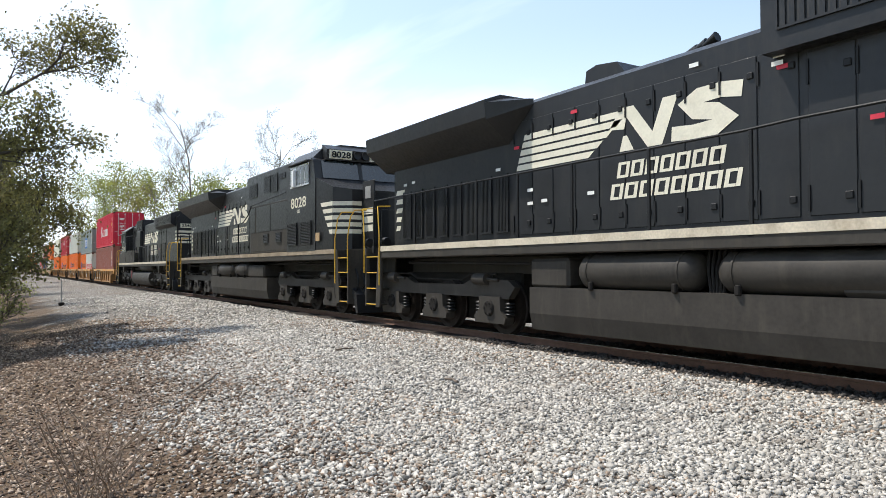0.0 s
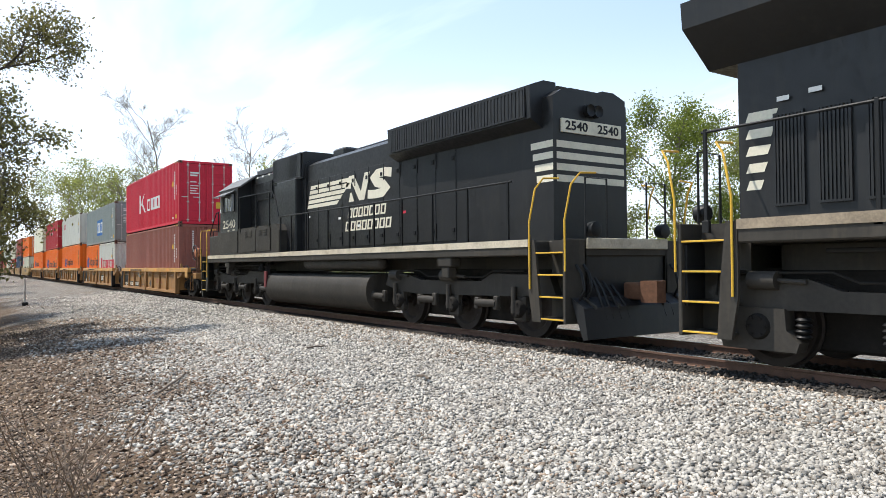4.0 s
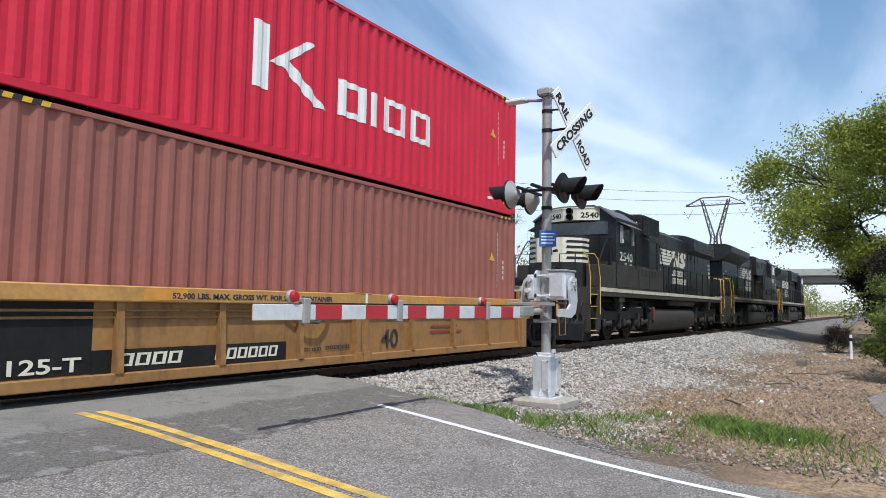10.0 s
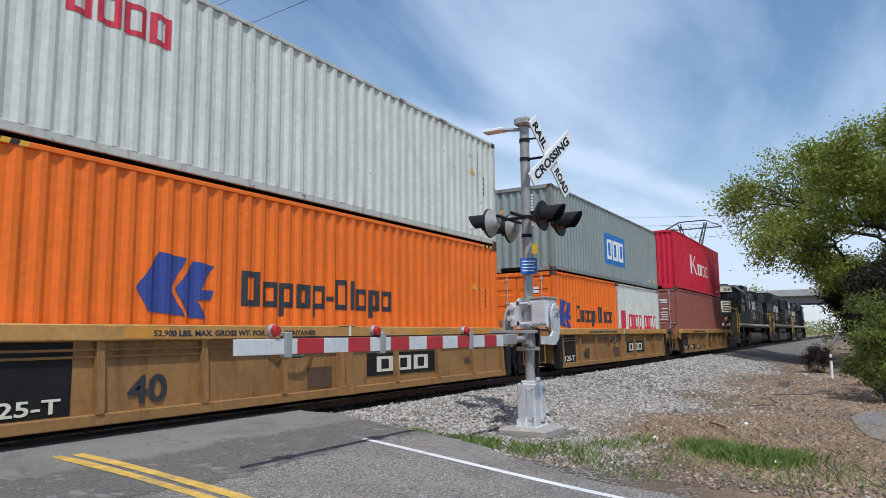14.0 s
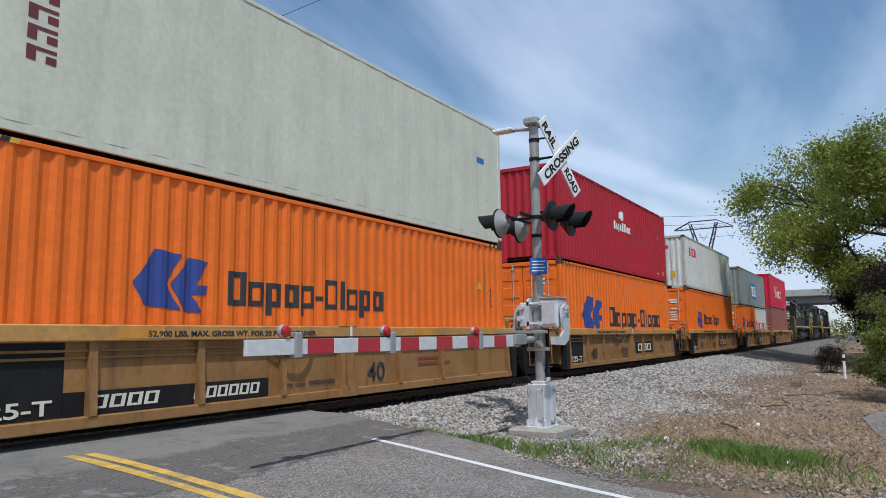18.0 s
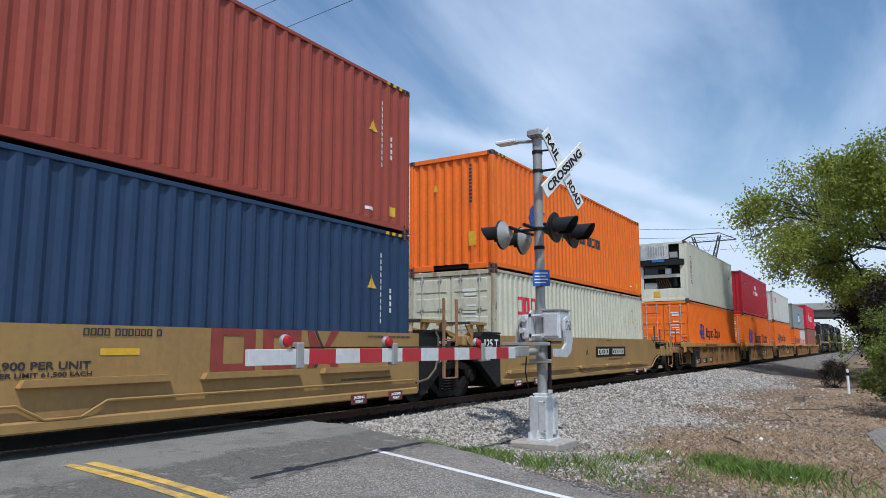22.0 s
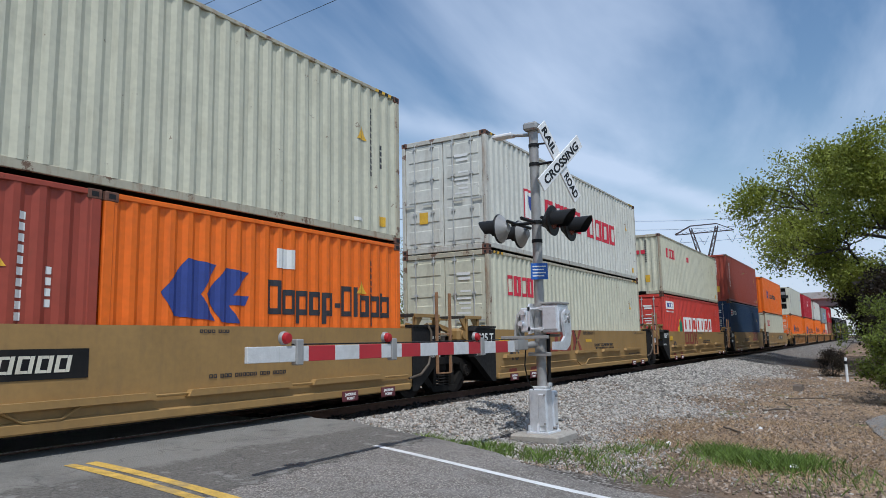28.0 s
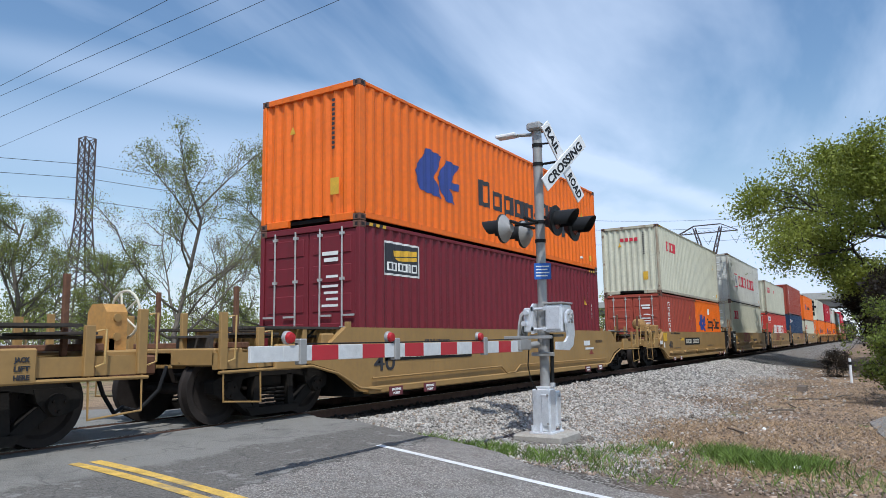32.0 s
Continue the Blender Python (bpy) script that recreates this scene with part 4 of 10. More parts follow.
def container(at, H, colour, label, marks=(), L=12.192, door=-1, end_marks=(), door_marks=True, reefer=False, far=False, name="container"):
    """One box: frame, corner castings, corrugated sides, roof, an end wall and two doors. door: +1 at the leading end, -1 at the trailing."""
    global CASTING
    p = PAINTS[colour]
    t = thing(name, label, "shipping container", "containers on the train", at)
    MOVING.append((t, at))
    h = L / 2
    m = M()
    for sx in (-1, 1):
        for sy in (-1, 1):
            m.box(sx * h, sx * (h - 0.13), sy * W2, sy * (W2 - 0.10), 0.11, H - 0.11, 0.012)
        m.box(sx * h, sx * (h - 0.10), -W2 + 0.16, W2 - 0.16, H - 0.12, H - 0.004, 0.01)
        if sx == -door and L > 8 and not reefer:
            for sy in (-1, 1):
                m.box(sx * h, sx * (h - 0.10), sy * 0.52, sy * (W2 - 0.16), 0.012, 0.15, 0.01)
        else:
            m.box(sx * h, sx * (h - 0.10), -W2 + 0.16, W2 - 0.16, 0.012, 0.15, 0.01)
    for sy in (-1, 1):
        m.box(-h + 0.17, h - 0.17, sy * (W2 - 0.004), sy * (W2 - 0.07), H - 0.075, H - 0.008, 0.008)
        m.box(-h + 0.17, h - 0.17, sy * (W2 - 0.016), sy * (W2 - 0.07), 0.052, 0.165, 0.006)
    m.ob("frame", PAINTS[colour + "_frame"] if colour + "_frame" in PAINTS else p, t)
    if not far:
        if CASTING is None:
            c = M().box(-0.089, 0.089, -0.081, 0.081, -0.059, 0.059, 0.008)
            c.box(-0.045, 0.045, -0.0835, -0.05, -0.03, 0.03, 0, 1)
            c.box(-0.045, 0.045, 0.05, 0.0835, -0.03, 0.03, 0, 1)
            for s in (-1, 1):
                c.box(s * 0.0915, s * 0.05, -0.03, 0.03, -0.03, 0.03, 0, 1)
            CASTING = c.ob("corner_casting", [CAST, DARK], t)
            first = CASTING
        else:
            first = again(CASTING, t)
        spots = [(sx * (h - 0.087), sy * (W2 - 0.079), z) for sx in (-1, 1) for sy in (-1, 1) for z in (0.059, H - 0.059)]
        first.location = spots[0]
        for s in spots[1:]:
            again(CASTING, t, s)
    prof = corrugation(-h + 0.13, h - 0.13) if not reefer else corrugation(-h + 0.13, h - 0.13, 0.61, 0.006)
    y_in = W2 - 0.012
    for sy in (-1, 1):
        m = M()
        v = [(x, sy * (y_in - d), z) for x, d in prof for z in (0.16, H - 0.07)]
        m.add(v, [(2 * i, 2 * i + 2, 2 * i + 3, 2 * i + 1) for i in range(len(prof) - 1)])
        o = m.ob("side_panel", p, t)
    # roof
    M().box(-h + 0.1, h - 0.1, -W2 + 0.06, W2 - 0.06, H - 0.05, H - 0.03).ob("roof", p, t)
    M().box(-h + 0.1, h - 0.1, -W2 + 0.06, W2 - 0.06, 0.06, 0.13).ob("underside", UNDER, t)
    # ends
    for sx in (-1, 1):
        if sx == door:
            for sy in (-1, 1):
                m = M()
                y0, y1 = sorted((sy * 0.012, sy * (W2 - 0.11)))
                fx = sx * (h - 0.03)
                m.box(fx, fx - sx * 0.04, y0, y1, 0.16, H - 0.13, 0.006)
                d = m.ob("door", p, t)
                for i in range(5):
                    z = 0.16 + (H - 0.29) * (i + 0.5) / 5
                    M().box(fx - sx * 0.01, fx + sx * 0.016, y0 + 0.10, y1 - 0.10, z - 0.16, z + 0.16, 0.016).ob("door_rib", p, d)
                if not far:
                    for q in (0.30, 0.82):
                        y = sy * q
                        r = M().cyl((fx + sx * 0.035, y, 0.10), (fx + sx * 0.035, y, H - 0.08), 0.017, 8)
                        for z in (0.2, H * 0.35, H * 0.65, H - 0.2):
                            r.box(fx + sx * 0.005, fx + sx * 0.05, y - 0.05, y + 0.05, z - 0.025, z + 0.025)
                        r.box(fx + sx * 0.03, fx + sx * 0.055, y - 0.02, y + sy * 0.28, H * 0.42, H * 0.42 + 0.035)
                        r.ob("lock_rod", ROD, d, "zinc locking rod with a handle")
                    g = M()
                    for i, z in enumerate((0.80, 0.76, 0.66, 0.60, 0.56, 0.52, 0.48)):
                        if sy == -1:
                            g.box(fx + sx * 0.018, fx + sx * 0.020, -0.5 - 0.22, -0.5 + 0.16 - 0.05 * (i % 3), H * z, H * z + (0.07 if i < 2 else 0.045))
                    if sy == -1 and door_marks:
                        g.ob("lettering", INK["white"], d, "rows of small white lettering")
                    elif sy == 1 and door_marks:
                        q = M().box(fx + sx * 0.018, fx + sx * 0.020, 0.45, 0.70, H * 0.26, H * 0.36)
                        q.ob("label", INK["yellow"], d, "yellow caution label")
        elif not (reefer and sx == -door):
            q = corrugation(-W2 + 0.10, W2 - 0.10, 0.25, 0.045)
            v = [(sx * (h - 0.025 - d), y, z) for y, d in q for z in (0.15, H - 0.11)]
            o = M().add(v, [(2 * i, 2 * i + 2, 2 * i + 3, 2 * i + 1) for i in range(len(q) - 1)]).ob("end_wall", p, t)
            if not far and colour in ("orange", "grey", "rust", "ivory", "white", "brown"):
                # small plates on the end wall
                g = M()
                fx = sx * (h - 0.020)
                M().add([(fx, 0.35, H * 0.70), (fx, 0.50, H * 0.70), (fx, 0.425, H * 0.76)], [(0, 1, 2)], 0).ob("label", INK["yellow"], o, "yellow warning triangle")
                g.add([(fx, -0.72, H * 0.20), (fx, -0.52, H * 0.20), (fx, -0.52, H * 0.32), (fx, -0.72, H * 0.32)], [(0, 1, 2, 3)], 0)
                g.ob("label", INK["yellow"], o, "yellow warning label")
                g = M()
                for i in range(11):
                    z = H * 0.9 - i * 0.09
                    g.box(fx, fx + sx * 0.002, -0.62, -0.55, z - 0.055, z)
                g.ob("lettering", INK["black" if colour in ("orange", "ivory") else "white"], o, "column of small lettering")
    groups = {}
    for ink, polys in marks:
        groups.setdefault(ink, []).extend(polys)
    for ink, polys in groups.items():
        if ink.endswith("*"):
            m = M()
            for q in polys:
                decal(m, prof, q, -y_in, 0.005)
            m.ob("lettering", INK[ink[:-1]], t, "column of small lettering")
            continue
        for i, q in enumerate(polys):
            m = M()
            decal(m, prof, q, -y_in, {"white": 0.0078, "yellow": 0.0095, "black": 0.0062, "blue": 0.0086, "red": 0.0070, "crimson": 0.0086}.get(ink, 0.004) + 0.00005 * (i % 9))
            m.ob("marking", INK[ink], t, ink + " painted bar")
    if H > 2.8 and not far and not reefer:
        # hazard bands at the upper corners of a tall box
        for sx in (-1, 1):
            y_, k_ = M(), M()
            for i in range(6):
                x = sx * (h - 0.22 - 0.10 * i)
                decal(y_ if i % 2 else k_, None, bar(x - 0.05, x + 0.05, H - 0.072, H - 0.012, 0.02), -W2 + 0.004, 0.002)
            y_.ob("hazard_band", INK["yellow"], t, "yellow and black height warning band")
            k_.ob("hazard_band", HAZARD, t, "yellow and black height warning band")
    if end_marks:
        g = M()
        fx = -h + 0.022
        for (y0, y1, z0, z1) in end_marks:
            g.box(fx - 0.003, fx, y0, y1, z0, z1)
        g.ob("end_marking", INK["red"], t, "red word bars on the end wall")
    if reefer:
        reefer_machine(t, h, H)
    return t


def reefer_machine(t, h, H):
    """The cooling end of a refrigerated box: framed recess, condenser housing that bulges out above, compressor and controls."""
    p = PAINTS["cream"]
    x = -h
    m = M()
    m.box(x + 0.02, x + 0.08, -W2 + 0.1, W2 - 0.1, 0.12, 0.62, 0.01)
    m.box(x + 0.02, x + 0.08, -W2 + 0.1, -W2 + 0.34, 0.62, H - 0.1, 0.01)
    m.box(x + 0.02, x + 0.08, W2 - 0.34, W2 - 0.1, 0.62, H - 0.1, 0.01)
    m.ob("end_frame", p, t)
    M().box(x + 0.36, x + 0.40, -W2 + 0.1, W2 - 0.1, 0.5, H - 0.1).ob("recess_wall", DARK, t)
    c = M()
    n = 10
    pts = [(x + 0.02 - 0.34 * math.cos(math.radians(-80 + 160 * i / n)) ** 0.6 if 0 < i < n else x + 0.04, -W2 + 0.10 + (2 * W2 - 0.2) * i / n) for i in range(n + 1)]
    for a, b in zip(pts, pts[1:]):
        c.add([(a[0], a[1], H * 0.60), (b[0], b[1], H * 0.60), (b[0], b[1], H * 0.70), (a[0], a[1], H * 0.70)], [(0, 1, 2, 3)])
    c.add([(q[0], q[1], H * 0.60) for q in pts] + [(x + 0.3, W2 - 0.1, H * 0.60), (x + 0.3, -W2 + 0.1, H * 0.60)], [list(range(n + 3))])
    c.ob("condenser_skirt", BLACK, t, "black curved condenser skirt")
    c = M()
    for i in range(3, n):
        a, b = pts[i], pts[i + 1]
        c.add([(a[0] + 0.02, a[1], H * 0.70), (b[0] + 0.02, b[1], H * 0.70), (b[0] + 0.06, b[1], H * 0.965), (a[0] + 0.06, a[1], H * 0.965)], [(0, 1, 2, 3)])
    c.ob("fan_cover", mat("scuffed_silver", (0.55, 0.54, 0.50), 0.5, 0.3, var=0.3, scale=3, stain=(0.1, 0.09, 0.08), stain_amt=0.6), t, "scuffed silver fan cover")
    for i in range(7):
        y = -0.25 + 0.12 * i
        M().box(pts[6][0] - 0.005, pts[6][0] + 0.03, y, y + 0.03, H * 0.76, H * 0.92).ob("vent_rib", GALV, t)
    M().box(x + 0.02, x + 0.36, -W2 + 0.1, W2 - 0.1, H * 0.965, H * 0.985).ob("top_plate", BLACK, t)
    M().box(x - 0.12, x + 0.2, -0.80, -0.45, H * 0.72, H * 0.82, 0.01).ob("control_box", GALV, t)
    M().box(x + 0.04, x + 0.14, -0.86, 0.86, H * 0.40, H * 0.455, 0.01).ob("cross_bar", p, t)
    M().box(x + 0.10, x + 0.34, 0.2, 0.85, H * 0.46, H * 0.58, 0.01).ob("panel", mat("panel_slate", (0.05, 0.06, 0.08), 0.5), t)
    M().box(x + 0.10, x + 0.34, -0.42, -0.16, H * 0.46, H * 0.56, 0.01).ob("controller", WHITE, t)
    M().cyl((x + 0.22, -0.62, H * 0.25), (x + 0.22, -0.62, H * 0.42), 0.12, 14).ob("compressor", BLACK, t, "", 40)
    M().box(x + 0.08, x + 0.34, 0.25, 0.85, H * 0.22, H * 0.32, 0.01).ob("receiver", GALV, t)
    q = M()
    for i in range(6):
        q.tube([(x + 0.2, -0.4 + 0.1 * i, H * 0.22), (x + 0.12, -0.35 + 0.12 * i, H * 0.30), (x + 0.22, -0.2 + 0.1 * i, H * 0.39)], 0.02, 6)
    q.ob("pipes", CHAIN, t)
    M().box(x + 0.012, x + 0.02, 0.1, 0.42, H * 0.07, H * 0.17).ob("label", INK["yellow"], t, "yellow caution label")
    M().box(x - 0.335, x - 0.325, -0.25, 0.35, H * 0.655, H * 0.695).ob("name_plate", INK["skyblue"], t, "blue and white plate of plain shapes")


def id_marks(L, H, ink, x=0.0):
    """The small marks at the leading end of a side: a column and short rows of bars, and two plates."""
    e = L / 2
    col = [bar(e - 0.92, e - 0.84, H * 0.82 - i * 0.12, H * 0.82 - i * 0.12 + 0.085) for i in range(11)]
    row = [bar(e - 0.60, e - 0.53, H * 0.60 - i * 0.12, H * 0.60 - i * 0.12 + 0.085) for i in range(4)]
    return [(ink + "*", col + row), ("yellow", [[(e - 1.30, H * 0.62), (e - 1.02, H * 0.62), (e - 1.16, H * 0.71)], bar(e - 0.66, e - 0.46, 0.28, 0.46)]), ("white", [bar(e - 1.36, e - 1.12, 0.30, 0.36)])]


def leaf_word(x0, x1, a, b, z0, z1, zt):
    return [("blue", leaf_logo(x0, x1, z0, z1)), ("black", word(a, b, zt, (z1 - z0) * 0.60, "Axpxp-Aixpx"))]


# ---------------------------------------------------------------- well cars

TAN = mat("well_tan", (0.30, 0.150, 0.045), 0.65, var=0.22, scale=1.4, bump=0.06, bscale=8, stain=(0.10, 0.048, 0.022), stain_amt=0.92, streak=True)
OCHRE = mat("well_ochre", (0.335, 0.20, 0.065), 0.6, var=0.14, scale=1.2, bump=0.05, bscale=8, stain=(0.20, 0.13, 0.06), stain_amt=0.5, streak=True)
CHORD = mat("well_chord_orange", (0.50, 0.26, 0.07), 0.6, var=0.2, scale=2, stain=(0.22, 0.12, 0.05), stain_amt=0.6)
ENDBLACK = mat("well_end_black", (0.015, 0.0145, 0.014), 0.6, var=0.3, scale=2, stain=(0.05, 0.04, 0.03), stain_amt=0.5, streak=True, spec=0.2)
TRUCK = mat("truck_black", (0.016, 0.014, 0.012), 0.8, var=0.35, scale=3, bump=0.2, stain=(0.055, 0.039, 0.027), stain_amt=0.5, spec=0.15)


INKMAROON = mat("plate_maroon", (0.13, 0.025, 0.03), 0.55)


def wheelset(parent, x, r, y=0.0):
    """Two wheels and their axle, turning about it."""
    key = "set%.2f" % r
    if key not in MATS:
        m = M()
        for s in (-1, 1):
            m.lathe([(0.02, s * 0.86), (r * 0.28, s * 0.86), (r * 0.30, s * 0.80), (r * 0.72, s * 0.79), (r * 0.80, s * 0.83), (r, s * 0.83), (r, s * 0.72), (r + 0.028, s * 0.70), (r + 0.02, s * 0.67), (r * 0.7, s * 0.68), (0.09, s * 0.70)], (0, 0, 0), "y", 28)
            for a in range(3):
                c = 2 * math.pi * a / 3
                m.box(r * 0.5 * math.cos(c) - 0.03, r * 0.5 * math.cos(c) + 0.03, s * 0.78, s * 0.805, r * 0.5 * math.sin(c) - 0.03, r * 0.5 * math.sin(c) + 0.03)
        m.cyl((0, -0.95, 0), (0, 0.95, 0), 0.08, 12)
        MATS[key] = m.mesh("wheelset", STEEL, 35)
    o = new("wheelset", MATS[key])
    o.parent = parent
    o.matrix_parent_inverse = Matrix.Translation((x, y, r))
    WHEELS[r].append(o)
    return o


def freight_truck(parent, x):
    """A two-axle truck: cast side frames with their windows, springs, bearing caps, bolster and wheelsets."""
    first = "truck_meshes" not in MATS
    if first:
        side = M()
        t0, t1 = -0.075, 0.075
        top = [(-1.08, 0.62), (-0.95, 0.70), (-0.5, 0.78), (0.5, 0.78), (0.95, 0.70), (1.08, 0.62), (1.05, 0.52), (0.86, 0.56), (0.45, 0.645), (-0.45, 0.645), (-0.86, 0.56), (-1.05, 0.52)]
        side.prism(top, "y", t0, t1)
        for s in (-1, 1):
            side.prism([(s * 1.06, 0.55), (s * 0.80, 0.58), (s * 0.34, 0.16), (s * 0.55, 0.16)], "y", t0, t1)
            side.prism([(s * 0.27, 0.66), (s * 0.38, 0.66), (s * 0.42, 0.16), (s * 0.30, 0.16)], "y", t0, t1)
            side.prism([(s * 1.16, 0.60), (s * 1.04, 0.66), (s * 0.62, 0.66), (s * 0.66, 0.52), (s * 0.76, 0.40), (s * 0.98, 0.36), (s * 1.14, 0.44)], "y", t0 - 0.02, t1 + 0.02)
        side.prism([(-0.55, 0.20), (0.55, 0.20), (0.45, 0.09), (-0.45, 0.09)], "y", t0 - 0.02, t1 + 0.02)
        spring = M()
        for i in range(5):
            spring.lathe([(0.075, 0.0), (0.088, 0.018), (0.075, 0.036)], (0, 0, 0.20 + i * 0.058), "z", 10)
        cap = M().lathe([(0.02, -0.10), (0.12, -0.10), (0.135, -0.04), (0.135, 0.10), (0.10, 0.12)], (0, 0, 0), "y", 16)
        for a in range(3):
            c = 2.1 * a + 0.5
            cap.cyl((0.075 * math.cos(c), -0.125, 0.075 * math.sin(c)), (0.075 * math.cos(c), -0.09, 0.075 * math.sin(c)), 0.02, 6)
        bol = M().box(-0.24, 0.24, -1.02, 1.02, 0.48, 0.66, 0.03)
        MATS["truck_meshes"] = (side.mesh("side_frame", TRUCK), spring.mesh("spring", TRUCK, 40), cap.mesh("bearing_cap", TRUCK, 40), bol.mesh("bolster", TRUCK))
    side, spring, cap, bol = MATS["truck_meshes"]
    t = new("truck", bol)
    t.parent, t.location = parent, (x, 0, 0)
    tagged(t, "grimy black two-axle truck")
    for s in (-1, 1):
        o = new("side_frame", side)
        o.parent, o.location = t, (0, s * 1.02, 0)
        for k in (-1, 0, 1):
            o = new("spring", spring)
            o.parent, o.location = t, (k * 0.19, s * 1.00, 0)
        for a in (-1, 1):
            o = new("bearing_cap", cap)
            o.parent, o.location, o.rotation_euler = t, (a * 0.88, s * 1.06, 0.48), (0, 0, 0 if s < 0 else math.pi)
    for a in (-1, 1):
        wheelset(t, a * 0.88, 0.48)
    return t


def end_platform(t, x0, x1, kind, coupled):
    """What stands over a truck between two wells: deck plates, cross bearers, walkway, grab irons, hoses and, at a car's end, coupler and hand brake."""
    s = 1 if x1 > x0 else -1
    body = TAN if kind == 1 else OCHRE
    if coupled:
        # the side carries on above the truck to the end of the car
        ze = 1.27 if kind == 1 else 1.36
        xe = x0 + s * 2.05
        for sy in (-1, 1):
            if kind == 1:
                M().box(x0, xe, sy * 1.42, sy * 1.27, ze - 0.19, ze, 0.012).ob("top_chord", CHORD, t)
                M().box(xe - s * 0.42, xe - s * 0.02, sy * 1.43, sy * 1.40, 0.86, 1.10, 0.01).ob("hanging_plate", CHORD, t)
            else:
                M().prism([(x0, ze), (x0 + s * 0.35, ze), (x0 + s * 0.9, 1.0), (x1, 1.0), (x1, 0.78), (x0 + s * 1.2, 0.80), (x0 + s * 0.6, 0.66), (x0, 0.30)], "y", sy * 1.38, sy * 1.28).ob("side_panel", body, t)
                M().box(x0 + s * 1.45, x0 + s * 2.0, sy * 1.44, sy * 1.375, 0.73, 1.10, 0.02).ob("jack_box", body, t, "ochre jacking box")
                for a, top in ((x1 - s * 0.74, 1.34), (x1 - s * 0.08, 1.54)):
                    M().box(a - 0.06, a + 0.06, sy * 1.42, sy * 1.36, 0.78, top, 0.008).ob("corner_post", body, t)
                    M().tube([(a + 0.10, sy * 1.38, top - 0.06), (a + 0.16, sy * 1.46, top - 0.04), (a + 0.15, sy * 1.46, 0.92), (a + 0.08, sy * 1.40, 0.88)], 0.013, 6).ob("grab_iron", mat("grab_pale", (0.52, 0.34, 0.12), 0.6, var=0.2), t, "", 40)
                M().tube([(x1 - s * 0.74, sy * 1.40, 0.8), (x1 - s * 0.74, sy * 1.42, 0.31), (x1 - s * 0.08, sy * 1.42, 0.36), (x1 - s * 0.08, sy * 1.40, 0.8)], 0.015, 6).ob("stirrup_step", body, t, "", 40)
                M().box(x1 - s * 0.74 - 0.035, x1 - s * 0.74 + 0.035, sy * 0.92, sy * 0.86, 1.0, 1.95, 0.008).ob("stake", CHAIN, t, "rusty brown upright stake")
                M().tube([(x1, sy * 1.41, 0.74), (x0 + s * 1.2, sy * 1.41, 0.76), (x0 + s * 0.6, sy * 1.42, 0.62), (x0 + s * 0.05, sy * 1.43, 0.36), (x0 - s * 0.5, sy * 1.45, 0.30)], 0.022, 8).ob("side_pipe", body, t, "", 40)
                for i in range(7):
                    y = sy * (0.50 + i * 0.12)
                    M().box(x0 + s * 0.25, x1 - s * 0.74, y - 0.045, y + 0.045, 1.33, 1.365).ob("deck_slat", mat("grating_dark", (0.055, 0.045, 0.035)), t)
                for a in (x0 + s * 0.4, x0 + s * 1.2):
                    M().box(a - 0.05, a + 0.05, sy * 1.26, sy * 0.5, 1.0, 1.33, 0.01).ob("deck_bracket", body, t)
    m = M()
    m.box(x0, x1, -0.45, 0.45, 0.78, 1.02, 0.02)
    m.box(x0, x0 + s * 0.35, -1.30, 1.30, 0.80, 1.06, 0.02)
    m.prism([(x0, 1.06), (x0 + s * 0.9, 1.06), (x0 + s * 0.9, 0.98), (x0 + s * 0.3, 0.80), (x0, 0.80)], "y", -1.36, -1.28)
    m.prism([(x0, 1.06), (x0 + s * 0.9, 1.06), (x0 + s * 0.9, 0.98), (x0 + s * 0.3, 0.80), (x0, 0.80)], "y", 1.28, 1.36)
    m.ob("platform", body, t)
    d = M()
    for i in range(3):
        y = -0.95 + i * 0.22
        d.box(x0 + s * 0.05, x1, y, y + 0.17, 1.20, 1.235, 0.004)
    d.box(x0 + s * 0.35, x0 + s * 0.42, -1.0, -0.3, 1.02, 1.20)
    d.box(x1 - s * 0.25, x1 - s * 0.18, -1.0, -0.3, 1.02, 1.20)
    d.ob("walkway", mat("grating_dark", (0.055, 0.045, 0.035), 0.8, var=0.3, scale=6), t, "dark steel grating walkway")
    g = M().box(x0 + s * 0.02, x0 + s * 0.12, -1.22, -1.14, 1.06, 1.46, 0.01)
    g.prism([(x0 + s * 0.02, 1.06), (x0 + s * 0.42, 1.06), (x0 + s * 0.12, 1.38)], "y", -1.18, -1.15)
    g.ob("container_guide", body, t)
    M().box(x0 + s * 0.55, x0 + s * 0.85, -1.30, -1.16, 1.02, 1.26, 0.02).ob("lock_box", body, t)
    M().box(x0 + s * 0.5, x0 + s * 0.9, 0.9, 1.1, 1.02, 1.28, 0.02).ob("lock_box", body, t)
    if kind == 2 and not coupled:
        # timber-brown castings, links and gratings over the shared truck
        g0, g1 = (x0 + 0.15, x0 + 1.05) if s > 0 else (x0 - 0.35, x0 - 1.05)
        lo, hi = min(g0, g1), max(g0, g1)
        M().box(lo, hi, -1.30, -1.26, 1.58, 1.65, 0.006).ob("deck_edge", body, t)
        M().box(lo, hi, -0.42, -0.38, 1.58, 1.65, 0.006).ob("deck_edge", body, t)
        for i in range(9):
            y = -1.22 + i * 0.09
            M().box(lo, hi, y, y + 0.03, 1.615, 1.655).ob("deck_slat", mat("grating_dark", (0.055, 0.045, 0.035)), t)
